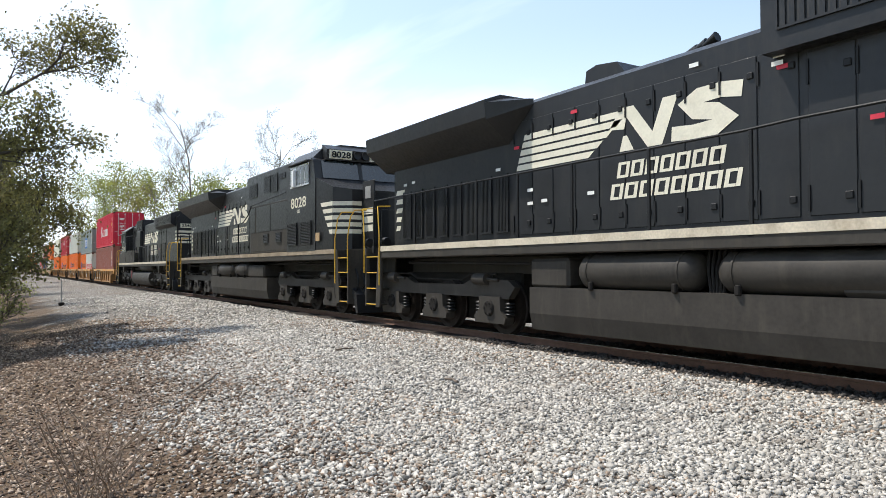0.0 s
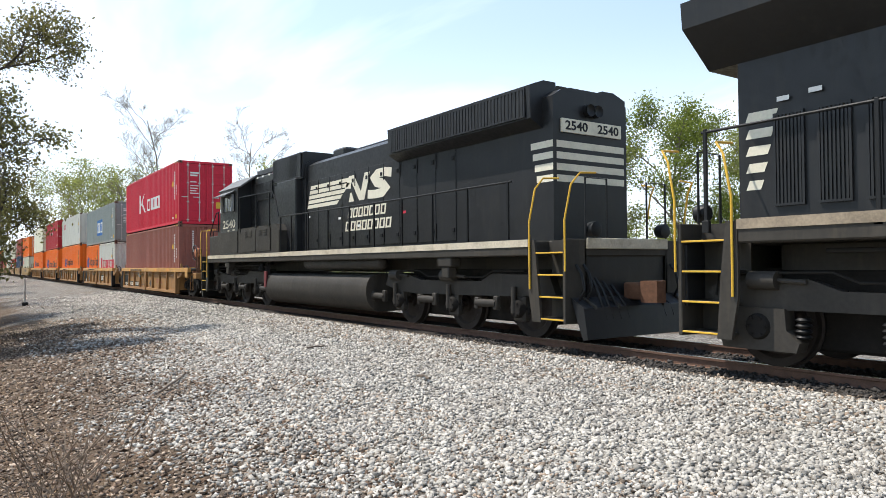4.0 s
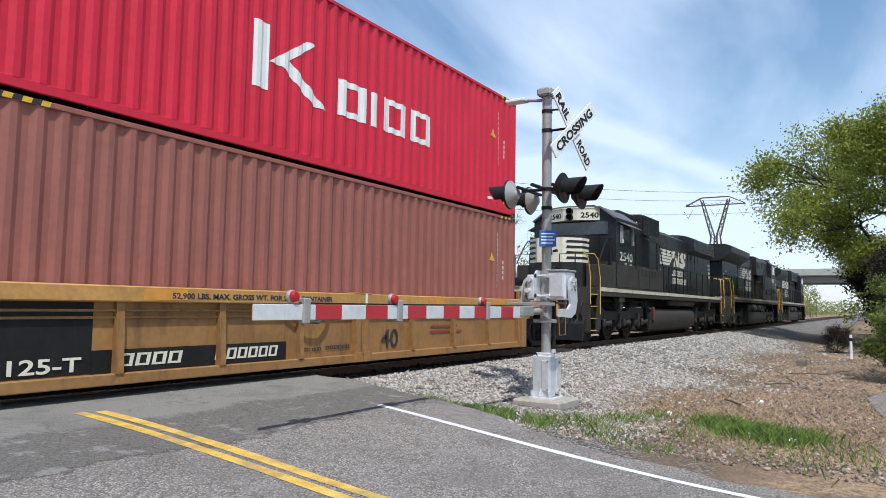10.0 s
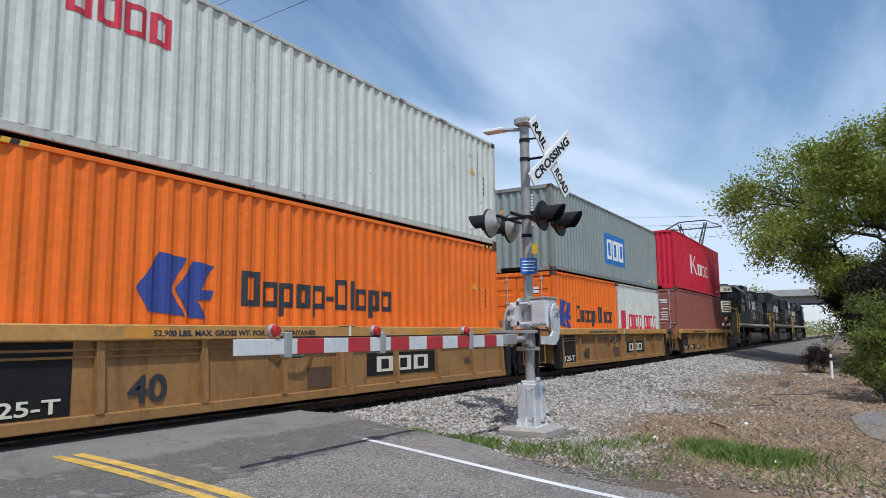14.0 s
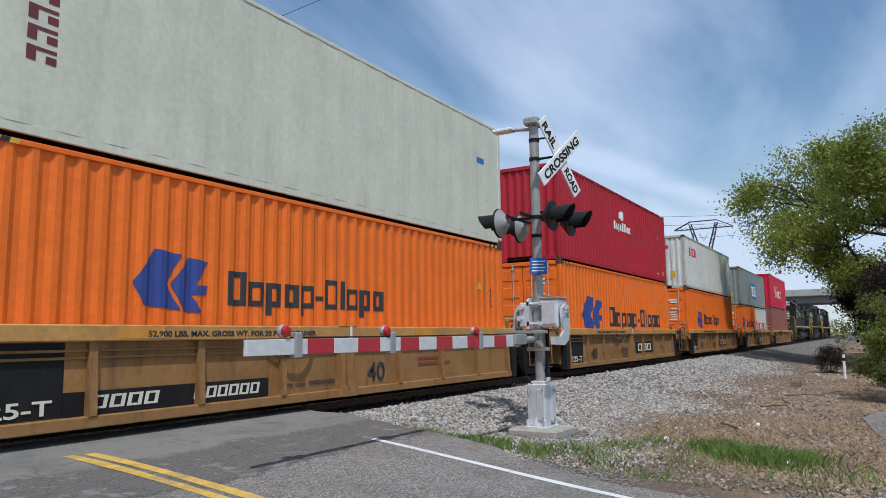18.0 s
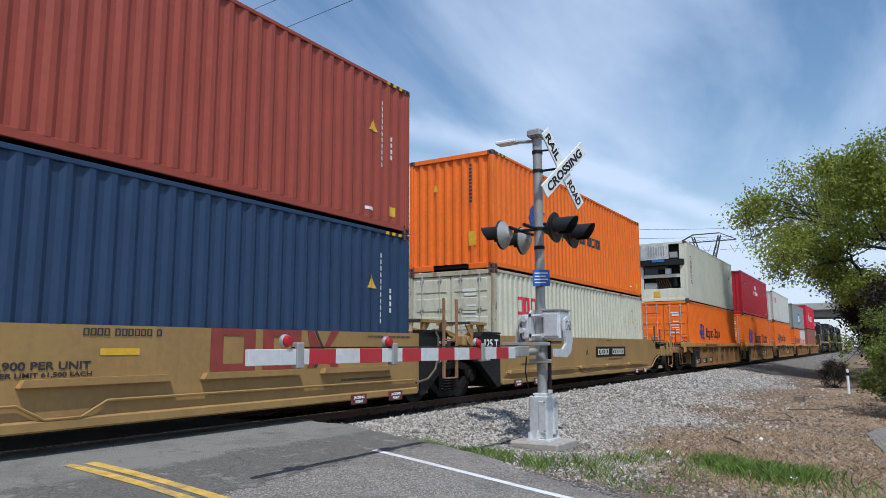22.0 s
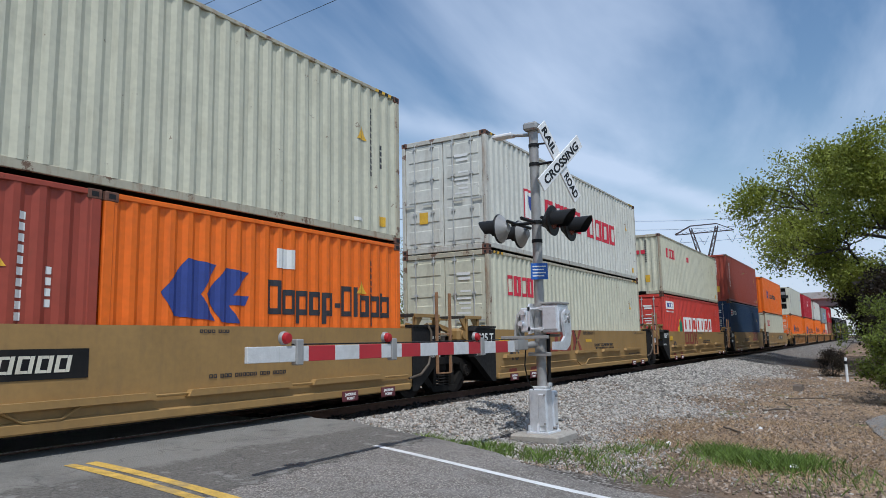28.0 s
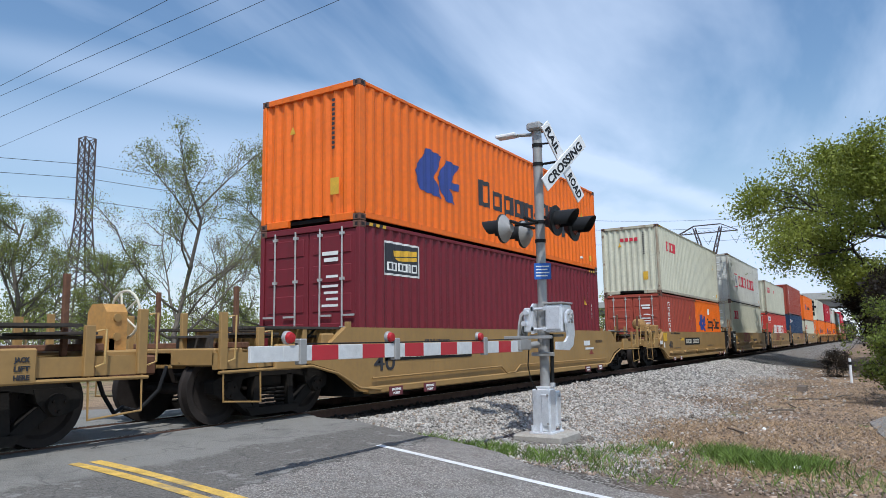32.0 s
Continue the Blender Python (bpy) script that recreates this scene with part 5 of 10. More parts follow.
        for x in (lo + 0.08, hi - 0.12):
            M().box(x - 0.035, x + 0.035, -1.28, -1.20, 1.05, 1.60, 0.008).ob("deck_post", body, t)
            M().prism([(x, 1.58), (x + s * 0.26, 1.58), (x, 1.30)], "y", -1.25, -1.22).ob("gusset", body, t)
        M().box(x0 + s * 0.95, x0 + s * 1.65, -0.55, 0.55, 1.0, 1.36, 0.06).ob("articulation_casting", body, t, "ochre steel articulation casting")
        M().lathe([(0.10, 1.36), (0.30, 1.36), (0.32, 1.44), (0.24, 1.48), (0.1, 1.49)], (x0 + s * 1.5, -0.1, 0), "z", 16).ob("centre_ring", body, t, "", 40)
        M().prism([(x0 + s * 0.1, 1.20), (x0 + s * 1.5, 1.50), (x0 + s * 1.5, 1.40), (x0 + s * 0.1, 1.06)], "y", -0.85, -0.78).ob("diagonal_link", body, t)
        M().prism([(x0 + s * 0.2, 1.48), (x0 + s * 1.4, 1.30), (x0 + s * 1.4, 1.22), (x0 + s * 0.2, 1.38)], "y", -1.08, -1.02).ob("diagonal_link", body, t)
        M().tube([(x0 + s * 0.3, -1.1, 1.30), (x0 + s * 0.8, -1.15, 1.46), (x0 + s * 1.2, -1.05, 1.28), (x0 + s * 1.55, -0.9, 1.40)], 0.02, 6).ob("brake_line", body, t, "", 40)
        M().box(x0 + s * 0.95, x0 + s * 1.25, -1.22, -0.95, 1.10, 1.38, 0.05).ob("lock_casting", body, t)
        M().cyl((x0 + s * 1.05, -1.26, 1.24), (x0 + s * 1.05, -1.2, 1.24), 0.09, 14).ob("lock_cap", body, t, "", 40)
        if s > 0:
            post = mat("ladder_rust_tan", (0.30, 0.16, 0.075), 0.7, var=0.3, scale=7, stain=(0.12, 0.05, 0.025), stain_amt=0.7)
            for d in (0.70, 1.20):
                M().box(x0 + d - 0.028, x0 + d + 0.028, -1.47, -1.42, 0.48, 2.08, 0.006).ob("ladder_post", post, t)
            for z in (0.47, 0.84, 1.24):
                M().box(x0 + 0.70, x0 + 1.20, -1.455, -1.43, z, z + 0.028, 0.004).ob("rung", post, t)
            M().tube([(x0 + 0.42, -1.40, 1.44), (x0 + 0.46, -1.46, 1.30), (x0 + 0.45, -1.47, 0.95), (x0 + 0.36, -1.46, 0.68), (x0 + 0.12, -1.44, 0.50), (x0 - 0.25, -1.42, 0.44)], 0.024, 8).ob("bent_pipe", mat("pipe_dull", (0.10, 0.075, 0.05), 0.6, var=0.3), t, "bent brown brake pipe", 40)
            M().box(x0 + 0.80, x0 + 1.08, -1.412, -1.404, 0.92, 1.08).ob("data_plate", INK["white"], t, "pale data plate with faint lines")
    k = M()
    a = x0 + s * (2.25 if coupled else 0.95)
    k.tube([(a, -1.30, 1.02), (a, -1.34, 0.9), (a, -1.36, 0.34), (a + s * 0.42, -1.36, 0.34), (a + s * 0.42, -1.36, 0.98), (a + s * 0.42, -1.30, 1.02)], 0.014, 6)
    if kind == 1:
        k.ob("step", body, t, "bent steel stirrup step")
    h = M()
    rng = random.Random(int(abs(x0) * 10) + kind)
    for i in range(3):
        y = -1.0 + 0.5 * i
        h.tube([(x0, y, 0.95), (x0 + s * 0.5, y - 0.1, 0.78 - 0.1 * rng.random()), (x0 + s * 1.1, y, 0.9), (x1, y * 0.6, 0.86)], 0.018, 6)
    h.tube([(x0 + s * 0.1, -1.20, 1.10), (x0 + s * 0.4, -1.15, 1.34), (x0 + s * 0.75, -1.1, 1.36), (x0 + s * 1.0, -1.0, 1.12)], 0.02, 6)
    h.ob("air_hose", BLACK, t, "black air hoses and pipes")
    if coupled:
        c = M()
        e = x1
        c.box(e - s * 0.5, e, -1.32, 1.32, 0.82, 1.06, 0.02)
        c.ob("end_sill", body, t)
        c = M().box(e, e + s * 0.45, -0.13, 0.13, 0.70, 0.98, 0.03)
        c.prism([(e + s * 0.45, -0.18), (e + s * 0.72, -0.14), (e + s * 0.74, 0.05), (e + s * 0.60, 0.10), (e + s * 0.62, 0.18), (e + s * 0.45, 0.20)], "z", 0.66, 1.0)
        c.ob("coupler", CHAIN, t, "rusty knuckle coupler")
        for y in (-1.27, -0.6, 0.6, 1.27) if kind == 1 else (-0.6, 0.6):
            if kind == 1:
                M().box(e - s * 0.08, e - s * 0.04, y - 0.02, y + 0.02, 1.02, 1.86, 0.006).ob("end_stanchion", CHAIN, t)
            else:
                M().box(e - s * 0.11, e - s * 0.02, y - 0.03, y + 0.03, 1.02, 1.55, 0.008).ob("end_stanchion", body, t)
        if kind == 1:
            M().tube([(e - s * 0.06, -1.27, 1.80), (e - s * 0.06, -0.6, 1.80)], 0.014, 6).ob("grab_iron", body, t)
            M().tube([(e - s * 0.06, 0.6, 1.80), (e - s * 0.06, 1.27, 1.80)], 0.014, 6).ob("grab_iron", body, t)
        M().box(e - s * 0.62, e - s * 0.5, -1.30, 1.30, 1.06, 1.14, 0.01).ob("deck_beam", CHAIN, t)
        M().box(e - s * 1.25, e - s * 0.55, -1.25, -0.55, 1.24, 1.27, 0.004).ob("brake_deck", mat("grating_dark", (0.055, 0.045, 0.035)), t, "dark grating brake step")
        h = M().tube([(e, -0.35, 0.82), (e + s * 0.12, -0.35, 0.5), (e + s * 0.35, -0.25, 0.24), (e + s * 0.55, -0.15, 0.30)], 0.028, 8)
        h.ob("brake_hose", BLACK, t, "black rubber brake hose")


def hand_brake(t, x, y=-0.95, dz=0.0):
    z = 2.13 + dz
    w_ = 0.05
    m = M().box(x - w_, x + w_, y + 0.02, y + 0.14, 1.02, z - 0.1, 0.02)
    m.box(x - 0.13, x + 0.13, y + 0.02, y + 0.18, z - 0.22, z + 0.18, 0.05)
    m.ob("brake_stand", CHAIN, t)
    w = M()
    n = 20
    R = 0.31
    ring = [(x + R * math.cos(2 * math.pi * i / n), y - 0.10, z + R * math.sin(2 * math.pi * i / n)) for i in range(n + 1)]
    w.tube(ring, 0.018, 8)
    for i in range(6):
        a = math.pi / 3 * i + 0.2
        w.tube([(x + 0.08 * math.cos(a), y - 0.06, z + 0.08 * math.sin(a)), (x + 0.24 * math.cos(a), y - 0.07, z + 0.24 * math.sin(a)), (x + R * math.cos(a), y - 0.10, z + R * math.sin(a))], 0.014, 6)
    w.ob("brake_wheel", BLACK, t, "black spoked hand-brake wheel")
    M().lathe([(0.02, -0.10), (0.17, -0.07), (0.205, -0.02), (0.19, 0.04)], (x, y, z), "y", 20).ob("brake_gear", mat("orange_rust", (0.42, 0.15, 0.06), 0.7, var=0.3, scale=9), t, "rust-orange brake gear housing", 40)


def well_unit(at, kind, first, last, marks=(), group="", label=None, ledge=0.74):
    """One well of an articulated stack car, with the truck at its trailing end and, on the first unit, at its leading end."""
    t = thing("well_car", label or ("weathered tan articulated well car with ribbed sides" if kind == 1 else "ochre articulated well car with smooth sides and black ends"), "rail car", group or "well cars of the train", at)
    MOVING.append((t, at))
    body = TAN if kind == 1 else OCHRE
    hx = 6.32
    if kind == 1:
        for s in (-1, 1):
            M().box(-hx, hx, s * 1.42, s * 1.25, 1.08, 1.27, 0.015).ob("top_chord", CHORD, t)
            M().box(-hx, hx, s * 1.31, s * 1.27, 0.24, 1.08).ob("side_panel", body, t)
            M().box(-hx, hx, s * 1.40, s * 1.25, 0.13, 0.26, 0.01).ob("bottom_sill", body, t)
        for x in (-0.14, 0.10):
            M().prism([(-1.425, 0.18), (-1.425, 0.34), (-1.40, 1.08), (-1.31, 1.08), (-1.31, 0.18)], "x", x - 0.055, x + 0.055).ob("joint_post", body, t)
            M().prism([(x - 0.09, 0.14), (x + 0.09, 0.14), (x + 0.07, 0.30), (x - 0.07, 0.30)], "y", -1.46, -1.40).ob("joint_foot", body, t)
        M().box(0.02, 0.07, -1.426, -1.40, 1.085, 1.276).ob("joint_mark", INK["white"], t, "white joint mark")
        M().box(-0.25, 0.20, -1.424, -1.24, 1.271, 1.285, 0.003).ob("joint_cap", CHORD, t)
        for z in (0.90, 0.98):
            M().cyl((-hx, -1.335, z), (hx, -1.335, z), 0.016, 6).ob("side_pipe", body, t, "", 40)
        letters("load_note", "52,900 LBS. MAX. GROSS WT. FOR 20 FT. CONTAINER", 0.10, INK["black"], t, Matrix.Translation((-2.32, -1.423, 1.13)) @ Matrix.Rotation(math.pi / 2, 4, "X"), 2.98, 0.003)
        rib = None
        for s in (-1, 1):
            for i in range(9):
                x = -5.95 + i * 1.49
                if rib is None:
                    rib = M().prism([(-1.415, 0.26), (-1.415, 0.34), (-1.37, 1.08), (-1.31, 1.08), (-1.31, 0.26)], "x", -0.05, 0.05).ob("rib", body, t)
                    rib.location = (x, 0, 0)
                elif s < 0:
                    again(rib, t, (x, 0, 0))
                else:
                    again(rib, t, (x, 0, 0), 180)
        for x in (-hx - 0.02, hx - 0.22):
            for s in (-1, 1):
                M().box(x, x + 0.24, s * 1.43, s * 1.24, 0.12, 1.075, 0.012).ob("end_post", body if (first and x > 0) else ENDBLACK, t)
        e = M()
        e.box(-hx - 0.02, -4.76, -1.318, -1.3135, 0.27, 1.07)
        e.ob("black_panel", ENDBLACK, t, "black-painted end panel")
    else:
        for s in (-1, 1):
            prof = [(s * 1.40, 0.30), (s * 1.40, 1.36), (s * 1.26, 1.36), (s * 1.26, 0.26)]
            M().prism([(-6.3, 1.36), (6.3, 1.36), (6.3, 0.30), (5.9, 0.24), (-5.9, 0.24), (-6.3, 0.30)], "y", s * 1.38, s * 1.26).ob("side_panel", body, t)
            M().box(-6.1, 6.1, s * 1.43, s * 1.27, 0.235, 0.36, 0.02).ob("bottom_sill", body, t)
            if s < 0:
                for i in range(5 if ledge else 0):
                    x = -5.75 + i * 2.3
                    M().prism([(x, ledge + 0.04), (x + 1.75, ledge + 0.04), (x + 1.80, ledge - 0.04), (x - 0.05, ledge - 0.04)], "y", -1.47, -1.37).ob("ledge", body, t)
                for x in (-5.35, -4.25, 4.3, 5.35):
                    pl = M().box(x - 0.20, x + 0.20, -1.455, -1.435, 0.17, 0.33, 0.004).ob("jacking_plate", INKMAROON, t, "maroon plate with white words")
                    letters("word", "JACKING", 0.055, INK["white"], pl, Matrix.Translation((x, -1.457, 0.262)) @ Matrix.Rotation(math.pi / 2, 4, "X"), 0.28, 0.003)
                    letters("word", "POINT", 0.055, INK["white"], pl, Matrix.Translation((x, -1.457, 0.195)) @ Matrix.Rotation(math.pi / 2, 4, "X"), 0.20, 0.003)
                q = M()
                q.tube([(-6.0, -1.42, 0.50), (-1.2, -1.42, 0.52), (-0.9, -1.42, 0.36), (-0.5, -1.42, 0.36), (-0.2, -1.42, 0.52), (6.0, -1.42, 0.50)], 0.018, 6)
                q.ob("pipe", body, t)
        for s in (-1, 1):
            for sx in (-1, 1):
                m = M().prism([(sx * 6.20, 1.385), (sx * 7.12, 1.385), (sx * 7.17, 1.37), (sx * 7.20, 1.32), (sx * 7.20, 0.77), (sx * 6.36, 0.20), (sx * 6.20, 0.20)], "y", s * 1.40, s * 1.24)
                if s < 0 and not ((first and sx > 0) or (last and sx < 0)):
                    M().prism([(sx * 6.22, 1.43), (sx * 7.10, 1.43), (sx * 7.20, 1.36), (sx * 7.22, 1.32), (sx * 7.19, 1.32), (sx * 7.10, 1.39), (sx * 6.22, 1.39)], "y", -1.43, -1.22).ob("end_flange", ENDBLACK, t)
                if not ((first and sx > 0) or (last and sx < 0)):
                    m.ob("end_panel", ENDBLACK, t)
    # floor of the well and the bulkheads
    m = M()
    m.box(-6.3, 6.3, -1.26, 1.26, 0.20, 0.27)
    for x in np.linspace(-6, 6, 7):
        m.box(x - 0.15, x + 0.15, -1.27, 1.27, 0.26, 0.352)
    m.ob("well_floor", UNDER, t)
    for s in (-1, 1):
        M().box(s * 6.2, s * 6.32, -1.26, 1.26, 0.27, 1.05).ob("bulkhead", body if kind == 1 else ENDBLACK, t)
    back = -8.0 if not last else -9.25 if kind == 1 else -9.3
    end_platform(t, -6.3, back, kind, last)
    end_platform(t, 6.3, (9.25 if kind == 1 else 9.62) if first else 7.95, kind, first)
    freight_truck(t, -7.98)
    if first:
        freight_truck(t, 7.83)
    # painted marks on the near side
    groups = {}
    for ink, polys in marks:
        groups.setdefault(ink, []).extend(polys)
    plane = -1.318 if kind == 1 else -1.382
    for ink, polys in groups.items():
        for i, q in enumerate(polys):
            m = M()
            decal(m, None, q, plane, 0.004 + 0.0006 * (i % 8))
            m.ob("marking", INK[ink] if ink in INK else ink, t, "painted bar")
    return t, plane


def at_plane(x, z, plane):
    """Lettering upright on a side that faces the road."""
    return Matrix.Translation((x, plane - 0.004, z)) @ Matrix.Rotation(math.pi / 2, 4, "X")


# ---------------------------------------------------------------- the train, from its head back
BASE = 0.356
A_, B_ = 2.896, 2.591
HALF = 6.096


def stack(front, low, top, **kw):
    """Two boxes above one another; front: where their leading end stands on the train."""
    x = front - HALF
    out = []
    z = RAIL_Z + BASE
    for part_ in (low, top):
        for box in (part_ if isinstance(part_, list) else [part_]):
            box = dict(box)
            dx = box.pop("dx", 0.0)
            out.append(container((x + dx, TRACK_Y, z), **box, **kw))
        z += (part_[0] if isinstance(part_, list) else part_)["H"] + 0.012
    return out


BLACKBAND = [bar(-6.2, -4.35, 0.30, 1.04)]
CAP = "stack car"
U = [-65.54, -81.48, -97.41, -113.34, -129.27]
V = [-149.31, -165.06, -180.82, -196.58, -212.36]
W = [-232.22, -252.6]

stack(U[0], dict(H=A_, colour="brown", label="faded red-brown corrugated steel container in a rail well", marks=id_marks(12.192, A_, "white")),
      dict(H=A_, colour="red", label="bright red corrugated container with a white word mark", door=1,
           marks=id_marks(12.192, A_, "white") + [("white", [bar(-2.45, -2.15, 0.98, 1.98), [(-2.15, 1.42), (-1.35, 1.98), (-1.15, 1.98), (-1.9, 1.42)], [(-2.0, 1.5), (-1.15, 0.98), (-0.85, 0.98), (-1.7, 1.55)]] + word(-0.6, 2.35, 1.0, 0.62, "AiAA"))]))
stack(U[1], [dict(H=B_, colour="orange", L=6.058, dx=-3.05, label="orange twenty-foot container with a blue sign", marks=id_marks(6.058, B_, "black") + leaf_word(-2.75, -1.65, -1.2, 2.55, 0.92, 1.78, 1.12)),
              dict(H=B_, colour="white", L=6.058, dx=3.05, label="white twenty-foot container with a red word mark", marks=id_marks(6.058, B_, "black") + [("red", word(-1.6, 2.5, 0.92, 0.55, "AAAA AAAA")), ("red", [bar(-2.5, -1.9, 0.92, 1.6)])])],
      dict(H=B_, colour="grey", door=1, label="grey-green corrugated container with rusty corner posts",
           marks=id_marks(12.192, B_, "white") + [("skyblue", [bar(-1.15, 1.25, 0.62, 1.72)]), ("white", word(-0.95, 1.15, 0.80, 0.72, "AAA"))]))
stack(U[2], dict(H=A_, colour="orange", label="orange container with a blue sign and black word", marks=id_marks(12.192, A_, "black") + leaf_word(-3.9, -2.7, -2.2, 1.6, 1.0, 1.85, 1.2)),
      dict(H=B_, colour="white", door=1, end_marks=[(-0.45 + 0.24 * k, -0.27 + 0.24 * k, 1.95, 2.12) for k in range(4)], label="dirty white container with streaks of rust", marks=id_marks(12.192, B_, "black") + [("red", word(-5.0, -3.5, 1.65, 0.42, "AAAA"))]))
stack(U[3], dict(H=A_, colour="orange", label="orange container with a large blue sign and black word", marks=id_marks(12.192, A_, "black") + leaf_word(-4.42, -2.5, -1.84, 4.77, 0.85, 1.95, 1.0)),
      dict(H=A_, colour="wine", door=1, label="wine-red corrugated container with a small white sign", marks=id_marks(12.192, A_, "white") + [("white", word(-1.0, 1.1, 1.55, 0.3, "AxpxAAxx")), ("white", [[(-0.25, 2.0), (0, 1.92), (0.25, 2.0), (0.25, 2.22), (0, 2.3), (-0.25, 2.22)]])]))
stack(U[4], dict(H=A_, colour="orange", label="orange container with a blue sign and black word", marks=id_marks(12.192, A_, "black") + leaf_word(-3.88, -2.74, -2.43, 1.27, 1.08, 1.88, 1.2)),
      dict(H=A_, colour="cream", reefer=True, door=1, label="smooth white refrigerated container with its cooling machinery showing", name="reefer_container",
           marks=[("red", []), ("maroon", column_word(-5.14, 0.86, 2.28, 0.34, 6)), ("skyblue", [bar(4.9, 5.25, 1.85, 1.98)]), ("black", [bar(-6.0 + 0.6 * k, -5.985 + 0.6 * k, 0.2, 2.8) for k in range(0)])]))
stack(V[0], dict(H=B_, colour="ivory", label="off-white container with a red word mark", marks=id_marks(12.192, B_, "black") + [("red", word(-4.85, -3.25, 1.55, 0.45, "AAAA"))]),
      dict(H=A_, colour="orange", door=1, label="orange container with a blue sign and black word", marks=id_marks(12.192, A_, "black") + leaf_word(-4.08, -2.96, -2.58, 1.54, 1.22, 1.90, 1.3)))
stack(V[1], dict(H=A_, colour="blue", label="navy blue container with a white and red flag mark", marks=id_marks(12.192, A_, "white") + [("white", [bar(-5.70, -5.15, 2.02, 2.42, 0.05)] + word(-5.05, -3.6, 2.1, 0.24, "AAA Axx", 0.05)), ("crimson", [bar(-5.69, -5.14, 2.12, 2.17, 0.01), bar(-5.68, -5.12, 2.26, 2.31, 0.01)])]),
      dict(H=A_, colour="rust", door=1, label="rust-red container with a white column of letters", marks=id_marks(12.192, A_, "white") + [("white", column_word(-5.25, 0.92, 2.42, 0.40, 6))]))
stack(V[2], dict(H=B_, colour="tomato", label="red container with white word mark and green triangle",
                 marks=id_marks(12.192, B_, "white") + [("white", word(-2.6, 3.8, 1.0, 0.68, "AAAAAAA") + [bar(-5.58, -4.3, 1.98, 2.32)]), ("blue", word(-5.45, -4.5, 2.06, 0.17, "AAA")), ("white", word(-5.55, -4.35, 1.84, 0.08, "xxxxxxxxxx")), ("green", [[(-3.5, 0.98), (-2.75, 0.98), (-3.1, 1.75)]]), ("yellow", [[(-3.75, 0.98), (-3.52, 0.98), (-3.12, 1.75)]])]),
      dict(H=B_, colour="ivory", door=1, end_marks=[(-0.55 + 0.24 * k, -0.37 + 0.24 * k, 1.75, 1.92) for k in range(4)], label="off-white container with a red word mark and rusty posts", marks=id_marks(12.192, B_, "black") + [("red", word(-5.0, -3.5, 1.65, 0.42, "AAAA") + [bar(-1.1, -0.75, 1.75, 2.0)])]))
stack(V[3], dict(H=A_, colour="ivory", label="pale cream container with a red word mark", marks=id_marks(12.192, A_, "black") + [("red", word(-5.1, -3.5, 1.85, 0.5, "AAAA"))]),
      dict(H=A_, colour="white", label="white container with large red word mark and red sign", marks=id_marks(12.192, A_, "black") + [("red", word(-2.6, 3.68, 1.08, 0.68, "AAAA AAAA") + [bar(-3.95, -3.05, 0.98, 1.83)]), ("white", [bar(-3.85, -3.15, 1.05, 1.76)]), ("blue", [[(-3.75, 1.66), (-3.5, 1.2), (-3.25, 1.66)]])]))
stack(V[4], [dict(H=B_, colour="rust", L=6.058, dx=-3.05, label="rust-red twenty-foot container with a white column of letters", marks=id_marks(6.058, B_, "white") + [("white", column_word(-1.9, 0.95, 2.30, 0.4, 6))]),
              dict(H=B_, colour="orange", L=6.058, dx=3.05, label="orange twenty-foot container with a blue sign", marks=id_marks(6.058, B_, "black") + leaf_word(-2.2, -0.75, -0.4, 2.7, 1.05, 1.90, 1.2) + [("white", [bar(-0.2, 0.2, 1.9, 2.2)])])],
      dict(H=A_, colour="ivory", door=1, end_marks=[(-0.35 + 0.2 * k, -0.2 + 0.2 * k, 2.25, 2.4) for k in range(4)], label="grey-white container with a red word mark", marks=id_marks(12.192, A_, "black") + [("red", word(-4.75, -3.2, 1.88, 0.42, "AAAA"))]))
stack(W[0], dict(H=A_, colour="maroon", label="maroon container with a black and yellow sign", marks=id_marks(12.192, A_, "white") + [("pale", [bar(-5.36, -4.16, 1.98, 2.62)]), ("black", [bar(-5.32, -4.20, 2.02, 2.58)]), ("yellow", [[(-5.1, 2.45), (-4.3, 2.5), (-4.3, 2.40), (-5.0, 2.34)], [(-5.0, 2.32), (-4.3, 2.38), (-4.3, 2.30), (-4.9, 2.26)]]), ("white", word(-5.25, -4.28, 2.07, 0.16, "AAAAAA"))]),
      dict(H=B_, colour="orange", door=1, label="orange container with a blue sign and black word", marks=id_marks(12.192, B_, "black") + leaf_word(-4.33, -2.58, -1.69, 4.5, 0.78, 1.80, 0.95)))

# the boxes that only show far up the line at the start
rng_far = random.Random(11)
far_front = -262.0
for i in range(9):
    c1, c2 = [("orange", "red"), ("ivory", "white"), ("brown", "tomato"), ("grey", "ivory"), ("rust", "orange"), ("white", "brown"), ("blue", "rust"), ("maroon", "grey"), ("wine", "brown")][i]
    stack(far_front, dict(H=A_, colour=c2, label="weathered corrugated container far up the line"), dict(H=A_ if i % 2 else B_, colour=c1, label="weathered corrugated container far up the line"), far=True)
    well_unit((far_front - HALF, TRACK_Y, RAIL_Z), 1 if i % 2 else 2, i % 5 == 0, i % 5 == 4)
    far_front -= 15.9 if i % 5 != 4 else 20.0

